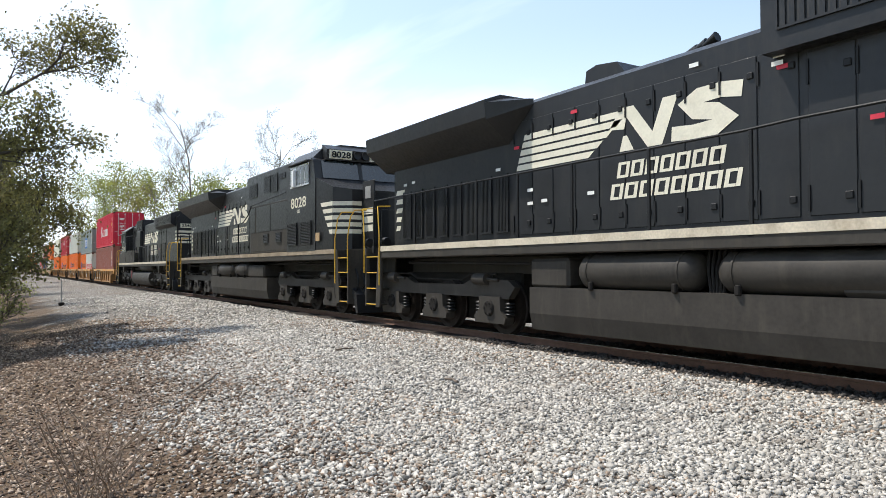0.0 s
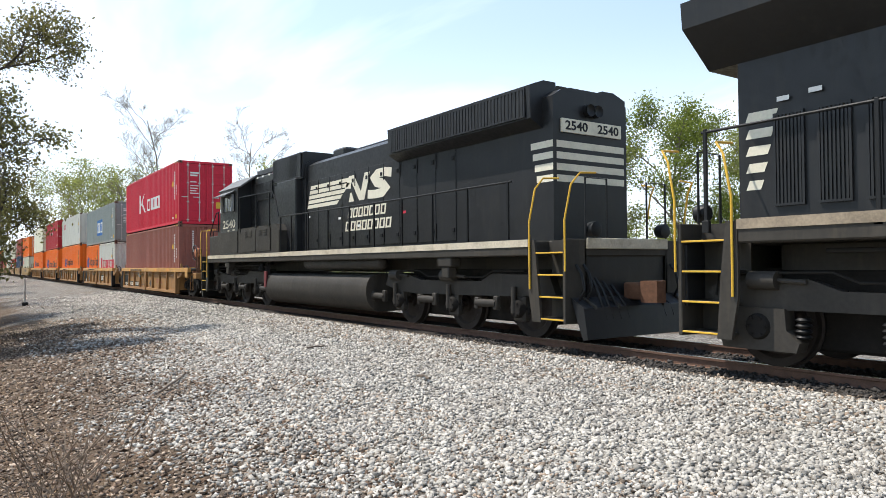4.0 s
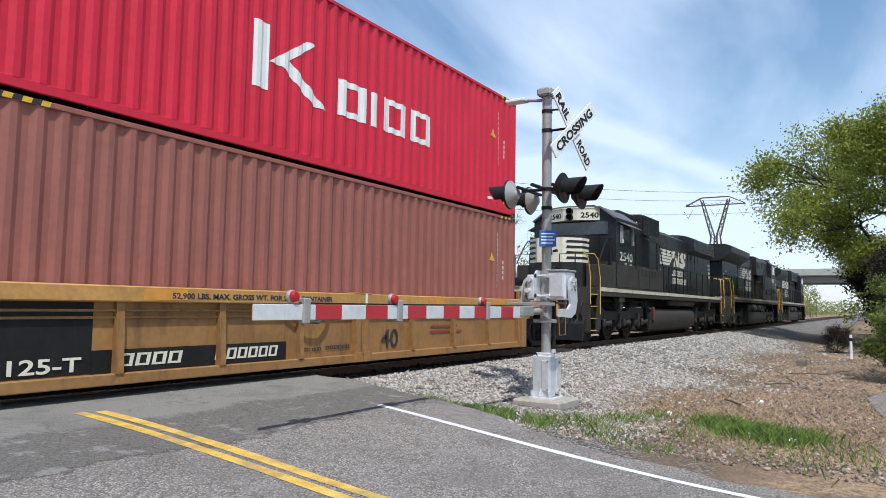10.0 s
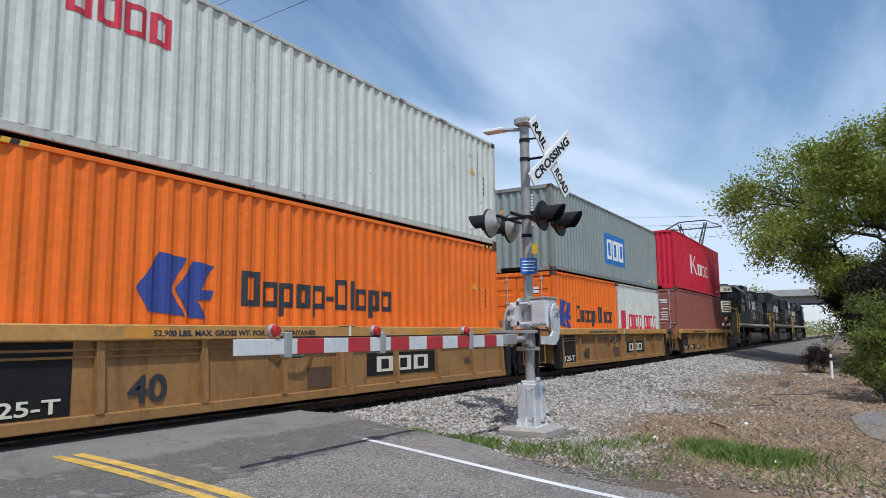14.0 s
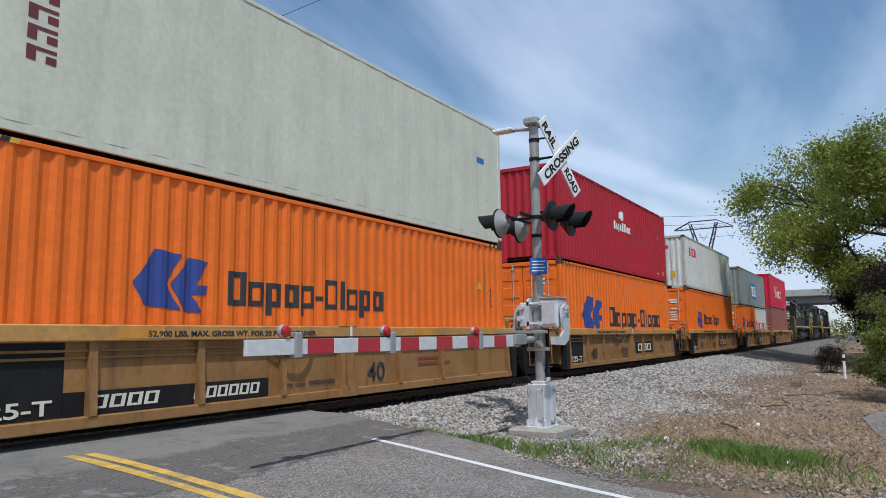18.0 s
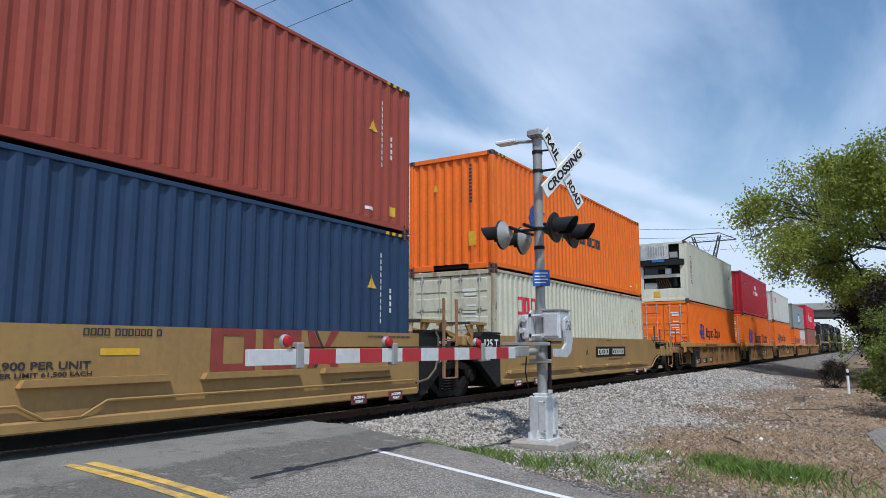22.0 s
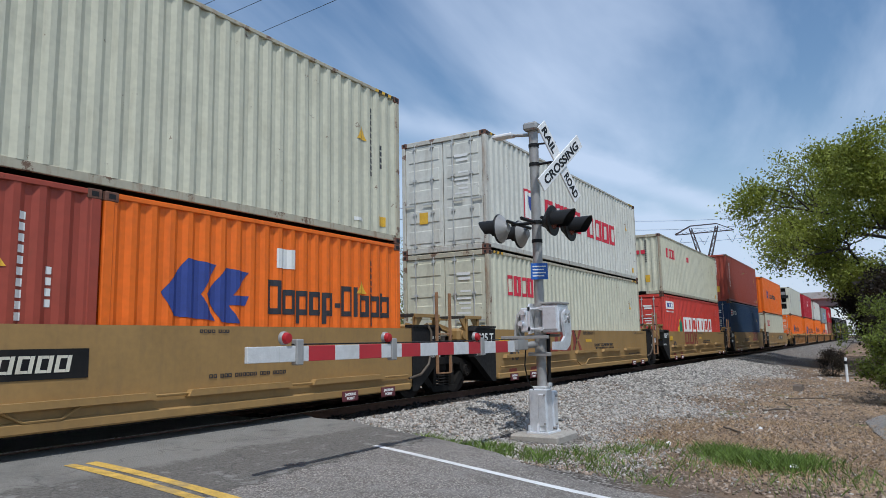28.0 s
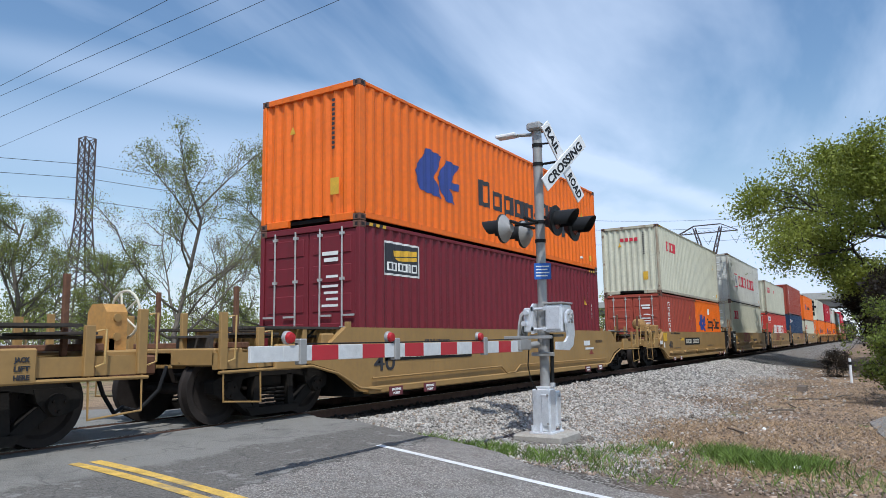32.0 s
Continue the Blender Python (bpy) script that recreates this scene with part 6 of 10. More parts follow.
DARKINK = mat("ink_brown_black", (0.055, 0.035, 0.02), 0.6, var=0.2)
BROWNINK = mat("ink_faded_red", (0.26, 0.045, 0.03), 0.6, var=0.2)
DKINK = INK["black"]
GRIME_INK = mat("ink_grime", (0.10, 0.055, 0.028), 0.8, var=0.4, scale=9)
CHORD_PATCH = mat("chord_patch_orange", (0.62, 0.27, 0.035), 0.5, var=0.15)
def sign_panel(t, x0, x1, z0, z1, plane):
    """A black panel with a cream sign of plain bars, half worn away."""
    M().box(x0, x1, plane - 0.0045, plane, z0, z1).ob("sign_panel", ENDBLACK, t, "worn black sign panel")
    h = z1 - z0
    for j, q in enumerate(word(x0 + 0.25, x1 - 0.25, z0 + h * 0.16, h * 0.68, "AAA")):
        decal(M(), None, q, plane - 0.005, 0.003 + 0.0004 * (j % 4)).ob("marking", CREAM, t, "worn cream bar of a sign")


for i, u in enumerate(U):
    plain = i in (0, 4)
    if plain:
        marks = [(ENDBLACK, [bar(-4.76, -1.72, 0.265, 0.53)]), ("black", word(-1.35, -0.95, 0.36, 0.07, "xx xxx") + word(-0.85, -0.25, 0.37, 0.08, "xxxxxx")), (BROWNINK, [bar(2.2, 3.4, 0.55, 0.60), bar(2.2, 3.2, 0.66, 0.70)])]
    else:
        marks = [(GRIME_INK, [bar(-0.9, -0.3, 0.30, 0.62), bar(4.2, 4.7, 0.50, 0.62)])]
    t, pl = well_unit((u - HALF, TRACK_Y, RAIL_Z), 1, i == 0, i == 4, marks)
    if plain:
        for a, b, n in ((-4.45, -3.55, 4), (-3.05, -1.90, 6)):
            for q in word(a, b, 0.33, 0.15, "A" * n, 0.03):
                decal(M(), None, q, pl - 0.005).ob("marking", CREAM, t, "cream bar of a reporting mark")
        letters("load_number", "40", 0.46, DKINK, t, at_plane(0.87, 0.34, pl - 0.004), 0.50, 0.004)
    else:
        letters("load_number", "40", 0.46, DKINK, t, at_plane(-3.78, 0.34, pl - 0.004), 0.55, 0.010)
        sign_panel(t, 0.66, 2.98, 0.40, 0.80, pl)
    letters("load_number", "125-T", 0.22, CREAM, t, at_plane(-5.30, 0.31, pl - 0.006), 0.78, 0.004)
    # cream flashes on the top chord, and a hose looped below it
    for x in (-4.2, 2.0, 4.6):
        M().box(x, x + 0.62, -1.4235, -1.42, 1.11, 1.24).ob("chord_patch", CHORD_PATCH, t, "orange reflective patch")
    M().tube([(-1.9, -1.34, 0.98), (-1.6, -1.40, 0.92), (-1.4, -1.42, 0.82), (-1.15, -1.42, 0.80), (-0.95, -1.40, 0.90), (-0.8, -1.34, 0.98)], 0.022, 8).ob("looped_hose", mat("hose_green", (0.06, 0.085, 0.07), 0.7, var=0.3), t, "dull green looped air hose", 40)
for i, v in enumerate(V):
    sx_ = 3.25 if i == 1 else -1.24
    marks = [(BROWNINK, word(sx_ - 2.05, sx_ - 0.2, 0.79, 0.57, "AA") + [
                        [(sx_ - 0.16, 1.36), (sx_ - 0.02, 1.36), (sx_ + 0.16, 1.08), (sx_ - 0.02, 0.79), (sx_ - 0.16, 0.79), (sx_ + 0.02, 1.08)][:4], [(sx_ - 0.16, 0.79), (sx_ - 0.02, 0.79), (sx_ + 0.16, 1.08), (sx_ + 0.02, 1.08)],
                        [(sx_ + 0.24, 1.12), (sx_ + 0.40, 1.37), (sx_ + 0.60, 1.37), (sx_ + 0.36, 1.10)], [(sx_ + 0.24, 1.04), (sx_ + 0.40, 0.79), (sx_ + 0.60, 0.79), (sx_ + 0.36, 1.06)]]),
             (DARKINK, [[(sx_ + 0.00, 1.36), (sx_ + 0.06, 1.36), (sx_ + 0.24, 1.08), (sx_ + 0.18, 1.08)], [(sx_ + 0.00, 0.79), (sx_ + 0.06, 0.79), (sx_ + 0.24, 1.08), (sx_ + 0.18, 1.08)]]),
             ("black", word(-0.52, 0.50, 1.24, 0.085, "AAAA AAAAAA A") + word(3.9, 5.3, 0.56, 0.04, "xxxxxxxxxxxxxxxxxx") + word(4.6, 5.9, 1.27, 0.04, "xxxxxxxxxxxxxxxx")),
             ("yellow", [bar(-0.30, 0.20, 1.02, 1.10), bar(-6.0, -5.5, 0.98, 1.16)]), (BROWNINK, [bar(-5.5, -5.1, 0.30, 0.44), bar(-4.3, -3.9, 0.30, 0.44)])]
    if i in (0, 4):
        marks = [("yellow", [bar(-3.9, -3.3, 0.98, 1.10)]), ("black", word(1.47, 2.88, 0.68, 0.07, "xx xxx xxxxxx xxx xxxx") + word(-5.1, -3.95, 0.66, 0.05, "xxxxxxxxxxxxxxxxxxxx") + word(1.3, 1.8, 1.27, 0.06, "xxxx xxx") + [bar(-4.1, -3.72, 0.82, 0.835), bar(-4.1, -3.72, 1.06, 1.075), bar(-4.1, -4.085, 0.835, 1.06), bar(-3.735, -3.72, 0.835, 1.06)])]
    t, pl = well_unit((v - HALF, TRACK_Y, RAIL_Z), 2, i == 0, i == 4, marks, ledge=0.52 if i in (0, 4) else 0.74)
    if 0 < i < 4:
        letters("load_note", "LD LMT 122,900 PER UNIT", 0.115, DKINK, t, at_plane(-1.30 if i == 1 else 1.35, 0.88, pl), 1.78, 0.002)
        letters("load_note", "20 FT CONTAINER LIMIT 61,500 EACH", 0.07, DKINK, t, at_plane(-1.24 if i == 1 else 1.42, 0.80, pl), 1.72, 0.001)
    if i >= 2:
        letters("load_number", "40", 0.42, DKINK, t, at_plane(-5.62 if i == 4 else -5.2, 0.68 if i == 4 else 0.64, pl), 0.56, 0.008)
    if i == 4:
        # air brake gear on the trailing platform, and the plates beside it
        gear = mat("gear_ochre", (0.34, 0.19, 0.06), 0.6, var=0.3, scale=5, stain=(0.10, 0.05, 0.025), stain_amt=0.7)
        M().lathe([(0.04, -0.36), (0.15, -0.33), (0.21, -0.24), (0.21, 0.24), (0.15, 0.33), (0.04, 0.36)], (-7.75, -0.72, 1.66), "x", 18).ob("air_reservoir", gear, t, "ochre air brake reservoir", 40)
        M().box(-7.45, -7.00, -1.28, -0.85, 1.10, 1.62, 0.03).ob("valve_bracket", gear, t)
        for x_, z_ in ((-8.35, 1.35), (-8.12, 1.30), (-8.24, 1.54)):
            M().lathe([(0.03, -1.30), (0.10, -1.28), (0.115, -1.20), (0.115, -1.02), (0.07, -1.0)], (x_, 0, z_), "y", 14).ob("valve", gear, t, "rusty ochre brake valve", 40)
        M().box(-8.5, -7.98, -1.16, -0.95, 1.14, 1.66, 0.03).ob("valve_body", gear, t)
        for k_ in range(3):
            M().tube([(-8.5 + 0.2 * k_, -1.22, 1.20), (-8.45 + 0.2 * k_, -1.34, 1.02 - 0.05 * k_), (-7.6, -1.40, 0.92 - 0.05 * k_), (-7.0, -1.40, 0.86 - 0.05 * k_)], 0.02, 8).ob("brake_pipe", gear, t, "", 40)
        M().box(-7.52, -7.16, -1.452, -1.442, 0.86, 1.00).ob("data_plate", INK["pale"], t, "pale data plate")
        M().box(-6.72, -6.58, -1.392, -1.384, 0.72, 0.92).ob("label", INK["pale"], t, "small white and yellow label")
        M().box(-6.74, -6.20, -1.390, -1.384, 0.97, 1.30).ob("paint_patch", INK["yellow"], t, "faded yellow paint patch")
    if i in (0, 4):
        px_ = 0.0 if i == 4 else 3.44
        if i == 4:
            letters("clearance_note", "S-2054-11 REEFER CLEARANCE", 0.085, DKINK, t, at_plane(-4.75, 1.265, pl), 1.62, 0.002)
        else:
            letters("end_letter", "A", 0.22, DKINK, t, at_plane(-0.46, 0.86, pl), 0.2, 0.003)
        M().box(px_ - 3.14, px_ - 0.20, pl - 0.006, pl, 0.78, 1.10).ob("number_plate", ENDBLACK, t, "black plate with cream bars")
        for q in word(px_ - 3.0, px_ - 1.95, 0.85, 0.18, "AAAA", 0.03) + word(px_ - 1.6, px_ - 0.4, 0.85, 0.18, "AAAAAA", 0.03):
            decal(M(), None, q, pl - 0.007).ob("marking", CREAM, t, "cream bar of a reporting mark")
    for sx in (-1, 1):
        if (i == 0 and sx > 0) or (i == 4 and sx < 0):
            continue
        if sx < 0:
            letters("load_number", "125 T", 0.24, INK["white"], t, at_plane(-6.66, 1.10, -1.402), 0.66, 0.006)
            letters("jack_note", "JACK HERE", 0.08, INK["white"], t, at_plane(-6.9, 0.80, -1.402), 0.40)
        else:
            letters("jack_note", "JACK HERE", 0.08, INK["white"], t, at_plane(6.98, 0.80, -1.402), 0.40)
            letters("rod_note", "REL ROD", 0.08, INK["white"], t, at_plane(7.0, 1.16, -1.402), 0.36)
t, pl = well_unit((W[0] - HALF, TRACK_Y, RAIL_Z), 2, True, True, [("white", [bar(4.2, 4.7, 0.92, 1.06), bar(4.3, 5.0, 0.80, 0.86)]), (BROWNINK, [[(4.6, 0.66), (5.0, 0.66), (4.8, 0.80)]]), ("black", word(5.2, 5.8, 1.0, 0.10, "xxxxxx"))], label="ochre single well car with sloping side ends", ledge=0)
M().box(-5.6, -2.5, pl - 0.006, pl, 0.78, 1.0).ob("number_plate", ENDBLACK, t, "black plate with cream bars")
for q in word(-5.3, -4.35, 0.83, 0.13, "AAAA", 0.04) + word(-3.6, -2.65, 0.83, 0.13, "AAAAAA", 0.04):
    decal(M(), None, q, pl - 0.007).ob("marking", CREAM, t, "cream bar of a reporting mark")
letters("load_note", "FOR 20 FT. CONTAINERS", 0.075, DKINK, t, at_plane(-3.85, 1.10, pl), 0.92, 0.002)
letters("load_number", "40", 0.40, DKINK, t, at_plane(-5.6, 0.62, pl), 0.62, 0.004)
t, pl = well_unit((W[1] - HALF + 0.4, TRACK_Y, RAIL_Z), 2, True, True, label="ochre single well car with an upright brake stand")
for k, wd in enumerate(("HERE", "LIFT", "JACK")):
    letters("jack_note", wd, 0.07, DKINK, t, at_plane(8.14, 0.78 + 0.09 * k, -1.442), 0.16, 0.003)
M().prism([(-1.0, 1.0), (-0.62, 1.0), (-0.62, 1.52), (-0.70, 1.62), (-0.92, 1.62), (-1.0, 1.52)], "x", 9.32, 9.60).ob("brake_stand", CHORD, t, "rounded ochre brake housing")
for z in (1.22, 1.45):
    M().cyl((9.46, -1.02, z), (9.46, -0.99, z), 0.05, 14).ob("cover_cap", OCHRE, t, "", 40)
ring = [(9.70, -0.80 + 0.30 * math.cos(2 * math.pi * i / 20), 1.50 + 0.30 * math.sin(2 * math.pi * i / 20)) for i in range(21)]
w_ = M().tube(ring, 0.016, 8)
for i in range(5):
    a = 1.257 * i
    w_.tube([(9.66, -0.80, 1.50), (9.70, -0.80 + 0.30 * math.cos(a), 1.50 + 0.30 * math.sin(a))], 0.013, 6)
w_.ob("brake_wheel", CREAM, t, "pale worn brake wheel")
for o, at in list(MOVING):
    if o.name.startswith("well_car") and abs(at[0] - (U[0] - HALF)) < 0.1:
        hand_brake(o, 8.65, -1.1, -0.22)
    if o.name.startswith("well_car") and abs(at[0] - (V[0] - HALF)) < 0.1:
        hand_brake(o, 8.3, 0.0, -0.4)
    if o.name.startswith("well_car") and abs(at[0] - (W[0] - HALF)) < 0.1:
        hand_brake(o, 8.8, 0.5, -0.35)

# ---------------------------------------------------------------- locomotives

LETTER = CREAM
GLAZE = mat("cab_glass", (0.02, 0.028, 0.033), 0.05, var=0.1, spec=0.9)
SLAT = mat("grille_black", (0.012, 0.012, 0.012), 0.6, var=0.2)
LENS = mat("headlight_glass", (0.75, 0.75, 0.72), 0.08, 0.6, var=0.05)
DUST = mat("loco_dusty_black", (0.047, 0.042, 0.035), 0.6, var=0.22, scale=1.6, bump=0.04, bscale=6, stain=(0.095, 0.076, 0.055), stain_amt=0.55, streak=True, spec=0.2)


def paint_on(t, polys, plane, ink, lift=0.004, label="", name="marking"):
    for i, q in enumerate(polys):
        decal(M(), None, q, plane, lift + 0.0003 * (i % 12)).ob(name, ink, t, label)


def hood_section(t, x0, x1, half, z0, z1, bevel, name="hood", mat_=None):
    return M().prism([(-half, z0), (half, z0), (half, z1 - bevel), (half - bevel * 1.2, z1 - bevel * 0.25), (half - bevel * 2.2, z1), (-half + bevel * 2.2, z1), (-half + bevel * 1.2, z1 - bevel * 0.25), (-half, z1 - bevel)], "x", x0, x1).ob(name, mat_ or LOCO_BLACK, t)


def hood_doors(t, xs, z0, z1, half, latch=True):
    """A row of hinged doors, each a shallow raised panel with its hinges and latch."""
    for a, b in zip(xs, xs[1:]):
        for s in (-1, 1):
            m = M().box(a + 0.014, b - 0.014, s * half, s * (half + 0.016), z0, z1, 0.006)
            d = m.ob("hood_door", LOCO_BLACK, t)
            if s < 0 and latch:
                x = b - 0.10
                for z in (z0 + 0.22, z1 - 0.25):
                    M().box(x - 0.045, x + 0.045, -half - 0.040, -half - 0.012, z - 0.045, z + 0.045, 0.008).ob("latch", BLACK, d)
                    M().box(a + 0.0, a + 0.03, -half - 0.034, -half - 0.012, z - 0.16, z + 0.16).ob("hinge", BLACK, d)


def louvre(t, x0, x1, z0, z1, y, n, upright, name="grille", depth=0.03, s=-1):
    """A framed opening with slats."""
    m = M().box(x0, x1, y, y + s * 0.008, z0, z1)
    g = m.ob(name, SLAT, t)
    f = M()
    w = 0.03
    f.box(x0 - w, x0, y, y + s * depth, z0 - w, z1 + w)
    f.box(x1, x1 + w, y, y + s * depth, z0 - w, z1 + w)
    f.box(x0, x1, y, y + s * depth, z1, z1 + w)
    f.box(x0, x1, y, y + s * depth, z0 - w, z0)
    f.ob("grille_frame", LOCO_BLACK, g)
    k = M()
    for i in range(n):
        if upright:
            x = x0 + (x1 - x0) * (i + 0.5) / n
            q = (x1 - x0) / n * 0.28
            k.box(x - q, x + q, y + s * 0.006, y + s * depth * 0.9, z0, z1)
        else:
            z = z0 + (z1 - z0) * (i + 0.5) / n
            q = (z1 - z0) / n
            k.prism([(y + s * 0.006, z + q * 0.45), (y + s * depth, z - q * 0.1), (y + s * depth, z - q * 0.3), (y + s * 0.006, z + q * 0.2)], "x", x0, x1)
    k.ob("slats", LOCO_BLACK, g)
    return g


def handrail(t, pts, posts, y=-1.44, colour=None, top=None):
    for s in (-1, 1):
        M().tube([(x, s * abs(y), z) for x, z in pts], 0.019, 8).ob("handrail", colour or BLACK, t, "" if colour is None else "yellow handrail", 40)
        for x, z0, z1 in posts:
            m = M().box(x - 0.025, x + 0.025, s * (abs(y) - 0.02), s * (abs(y) + 0.02), z0, z1, 0.006)
            m.box(x - 0.05, x + 0.05, s * (abs(y) - 0.03), s * (abs(y) + 0.03), z0 - 0.14, z0 + 0.02, 0.006)
            m.ob("stanchion", BLACK, t)


def end_steps(t, x, s, z_deck, pilot=True):
    """Steps, pilot plate, coupler, hoses, handrails and ditch lights at one end; s points outwards."""
    for sy in (-1, 1):
        side = M().prism([(x, z_deck), (x + s * 0.16, z_deck), (x + s * 0.24, z_deck - 0.7), (x + s * 0.30, 0.36), (x + s * 0.10, 0.36), (x, 0.9)], "y", sy * 1.47, sy * 1.42)
        side.box(x + s * 0.82, x + s * 0.88, sy * 1.47, sy * 0.98, 0.36, z_deck, 0.01)
        side.box(x + s * 0.1, x + s * 0.88, sy * 1.02, sy * 0.98, 0.36, z_deck)
        w = side.ob("step_well", DUST, t)
        for i in range(4):
            z = 0.40 + i * (z_deck - 0.42) / 3.6
            M().box(x + s * 0.16, x + s * 0.83, sy * 1.45, sy * 1.02, z, z + 0.03).ob("step", DUST, w)
            M().box(x + s * 0.16, x + s * 0.83, sy * 1.462, sy * 1.445, z + 0.006, z + 0.030, 0.003).ob("step_edge", YELLOW, w, "yellow step edge")
        for a, top in ((0.06, 2.86), (0.90, 2.86)):
            b = x + s * a
            M().tube([(b, sy * 1.49, 0.9 if a < 0.5 else 1.2), (b, sy * 1.49, z_deck + 0.3), (b + s * 0.12, sy * 1.46, z_deck + 0.85), (b + s * 0.26, sy * 1.40, z_deck + 1.02), (b + s * 0.26, sy * 1.05, z_deck + 1.04)], 0.016, 8).ob("grab_rail", YELLOW, t, "yellow bent handrail", 40)
    e = x + s * 0.88
    m = M().box(x, e, -1.0, 1.0, z_deck - 0.28, z_deck, 0.02)
    m.ob("end_deck", DUST, t)
    M().box(e - s * 0.02, e + s * 0.05, -1.0, 1.0, z_deck - 0.16, z_deck + 0.02, 0.01).ob("deck_edge", SILL, t, "dirty cream deck edge")
    p = M().prism([(-1.40, 0.75), (1.40, 0.75), (1.40, z_deck - 0.28), (-1.40, z_deck - 0.28)], "x", e - s * 0.10, e - s * 0.04)
    p.ob("pilot_sheet", LOCO_BLACK, t)
    if pilot:
        q = M().prism([(e, 0.78), (e + s * 0.28, 0.62), (e + s * 0.36, 0.14), (e + s * 0.26, 0.12), (e + s * 0.10, 0.5)], "y", -1.35, 1.35)
        q.ob("snow_plough", LOCO_BLACK, t)
        for y in (-1.1, -0.55, 0.55, 1.1):
            M().prism([(e + s * 0.02, 0.80), (e + s * 0.30, 0.66), (e + s * 0.32, 0.60), (e + s * 0.02, 0.60)], "y", y - 0.02, y + 0.02).ob("plough_rib", DUST, t)
        for y in (-1.25, -1.08, 1.08, 1.25):
            M().tube([(e + s * 0.02, y, 1.30), (e + s * 0.14, y, 1.16), (e + s * 0.20, y, 0.90), (e + s * 0.10, y, 0.74)], 0.024, 8).ob("control_hose", BLACK, t, "", 40)
    c = M().box(e, e + s * 0.42, -0.14, 0.14, 0.72, 1.0, 0.03)
    c.prism([(e + s * 0.42, -0.19), (e + s * 0.72, -0.15), (e + s * 0.74, 0.04), (e + s * 0.60, 0.10), (e + s * 0.62, 0.2), (e + s * 0.42, 0.2)], "z", 0.68, 1.03)
    c.ob("coupler", CHAIN, t, "rusty knuckle coupler")
    for i, y in enumerate((-0.95, -0.8, -0.62, -0.42, 0.5, 0.7)):
        M().tube([(e, y, 1.15 - 0.06 * i), (e + s * 0.16, y, 0.95 - 0.05 * i), (e + s * 0.26, y + 0.05, 0.62), (e + s * 0.30, y + 0.1, 0.42)], 0.022, 6).ob("air_hose", BLACK, t, "black rubber air hose", 40)
    for sy in (-1, 1):
        M().lathe([(0.03, 0.0), (0.11, 0.0), (0.125, 0.05), (0.125, 0.16), (0.10, 0.17)] if s > 0 else [(0.03, 0.0), (0.11, 0.0), (0.125, -0.05), (0.125, -0.16), (0.10, -0.17)], (e - s * 0.05, sy * 0.86, z_deck + 0.16), "x", 16).ob("ditch_light", BLACK, t, "round ditch light", 40)
        M().lathe([(0.01, s * 0.115), (0.095, s * 0.118)], (e, sy * 0.86, z_deck + 0.16), "x", 16).ob("lens", LENS, t)
    for y in (-1.0, 1.0):
        M().tube([(e, y, z_deck), (e, y, z_deck + 1.0), (e, y * 0.5, z_deck + 1.0), (e, y * 0.5, z_deck)], 0.018, 6).ob("end_railing", BLACK, t)


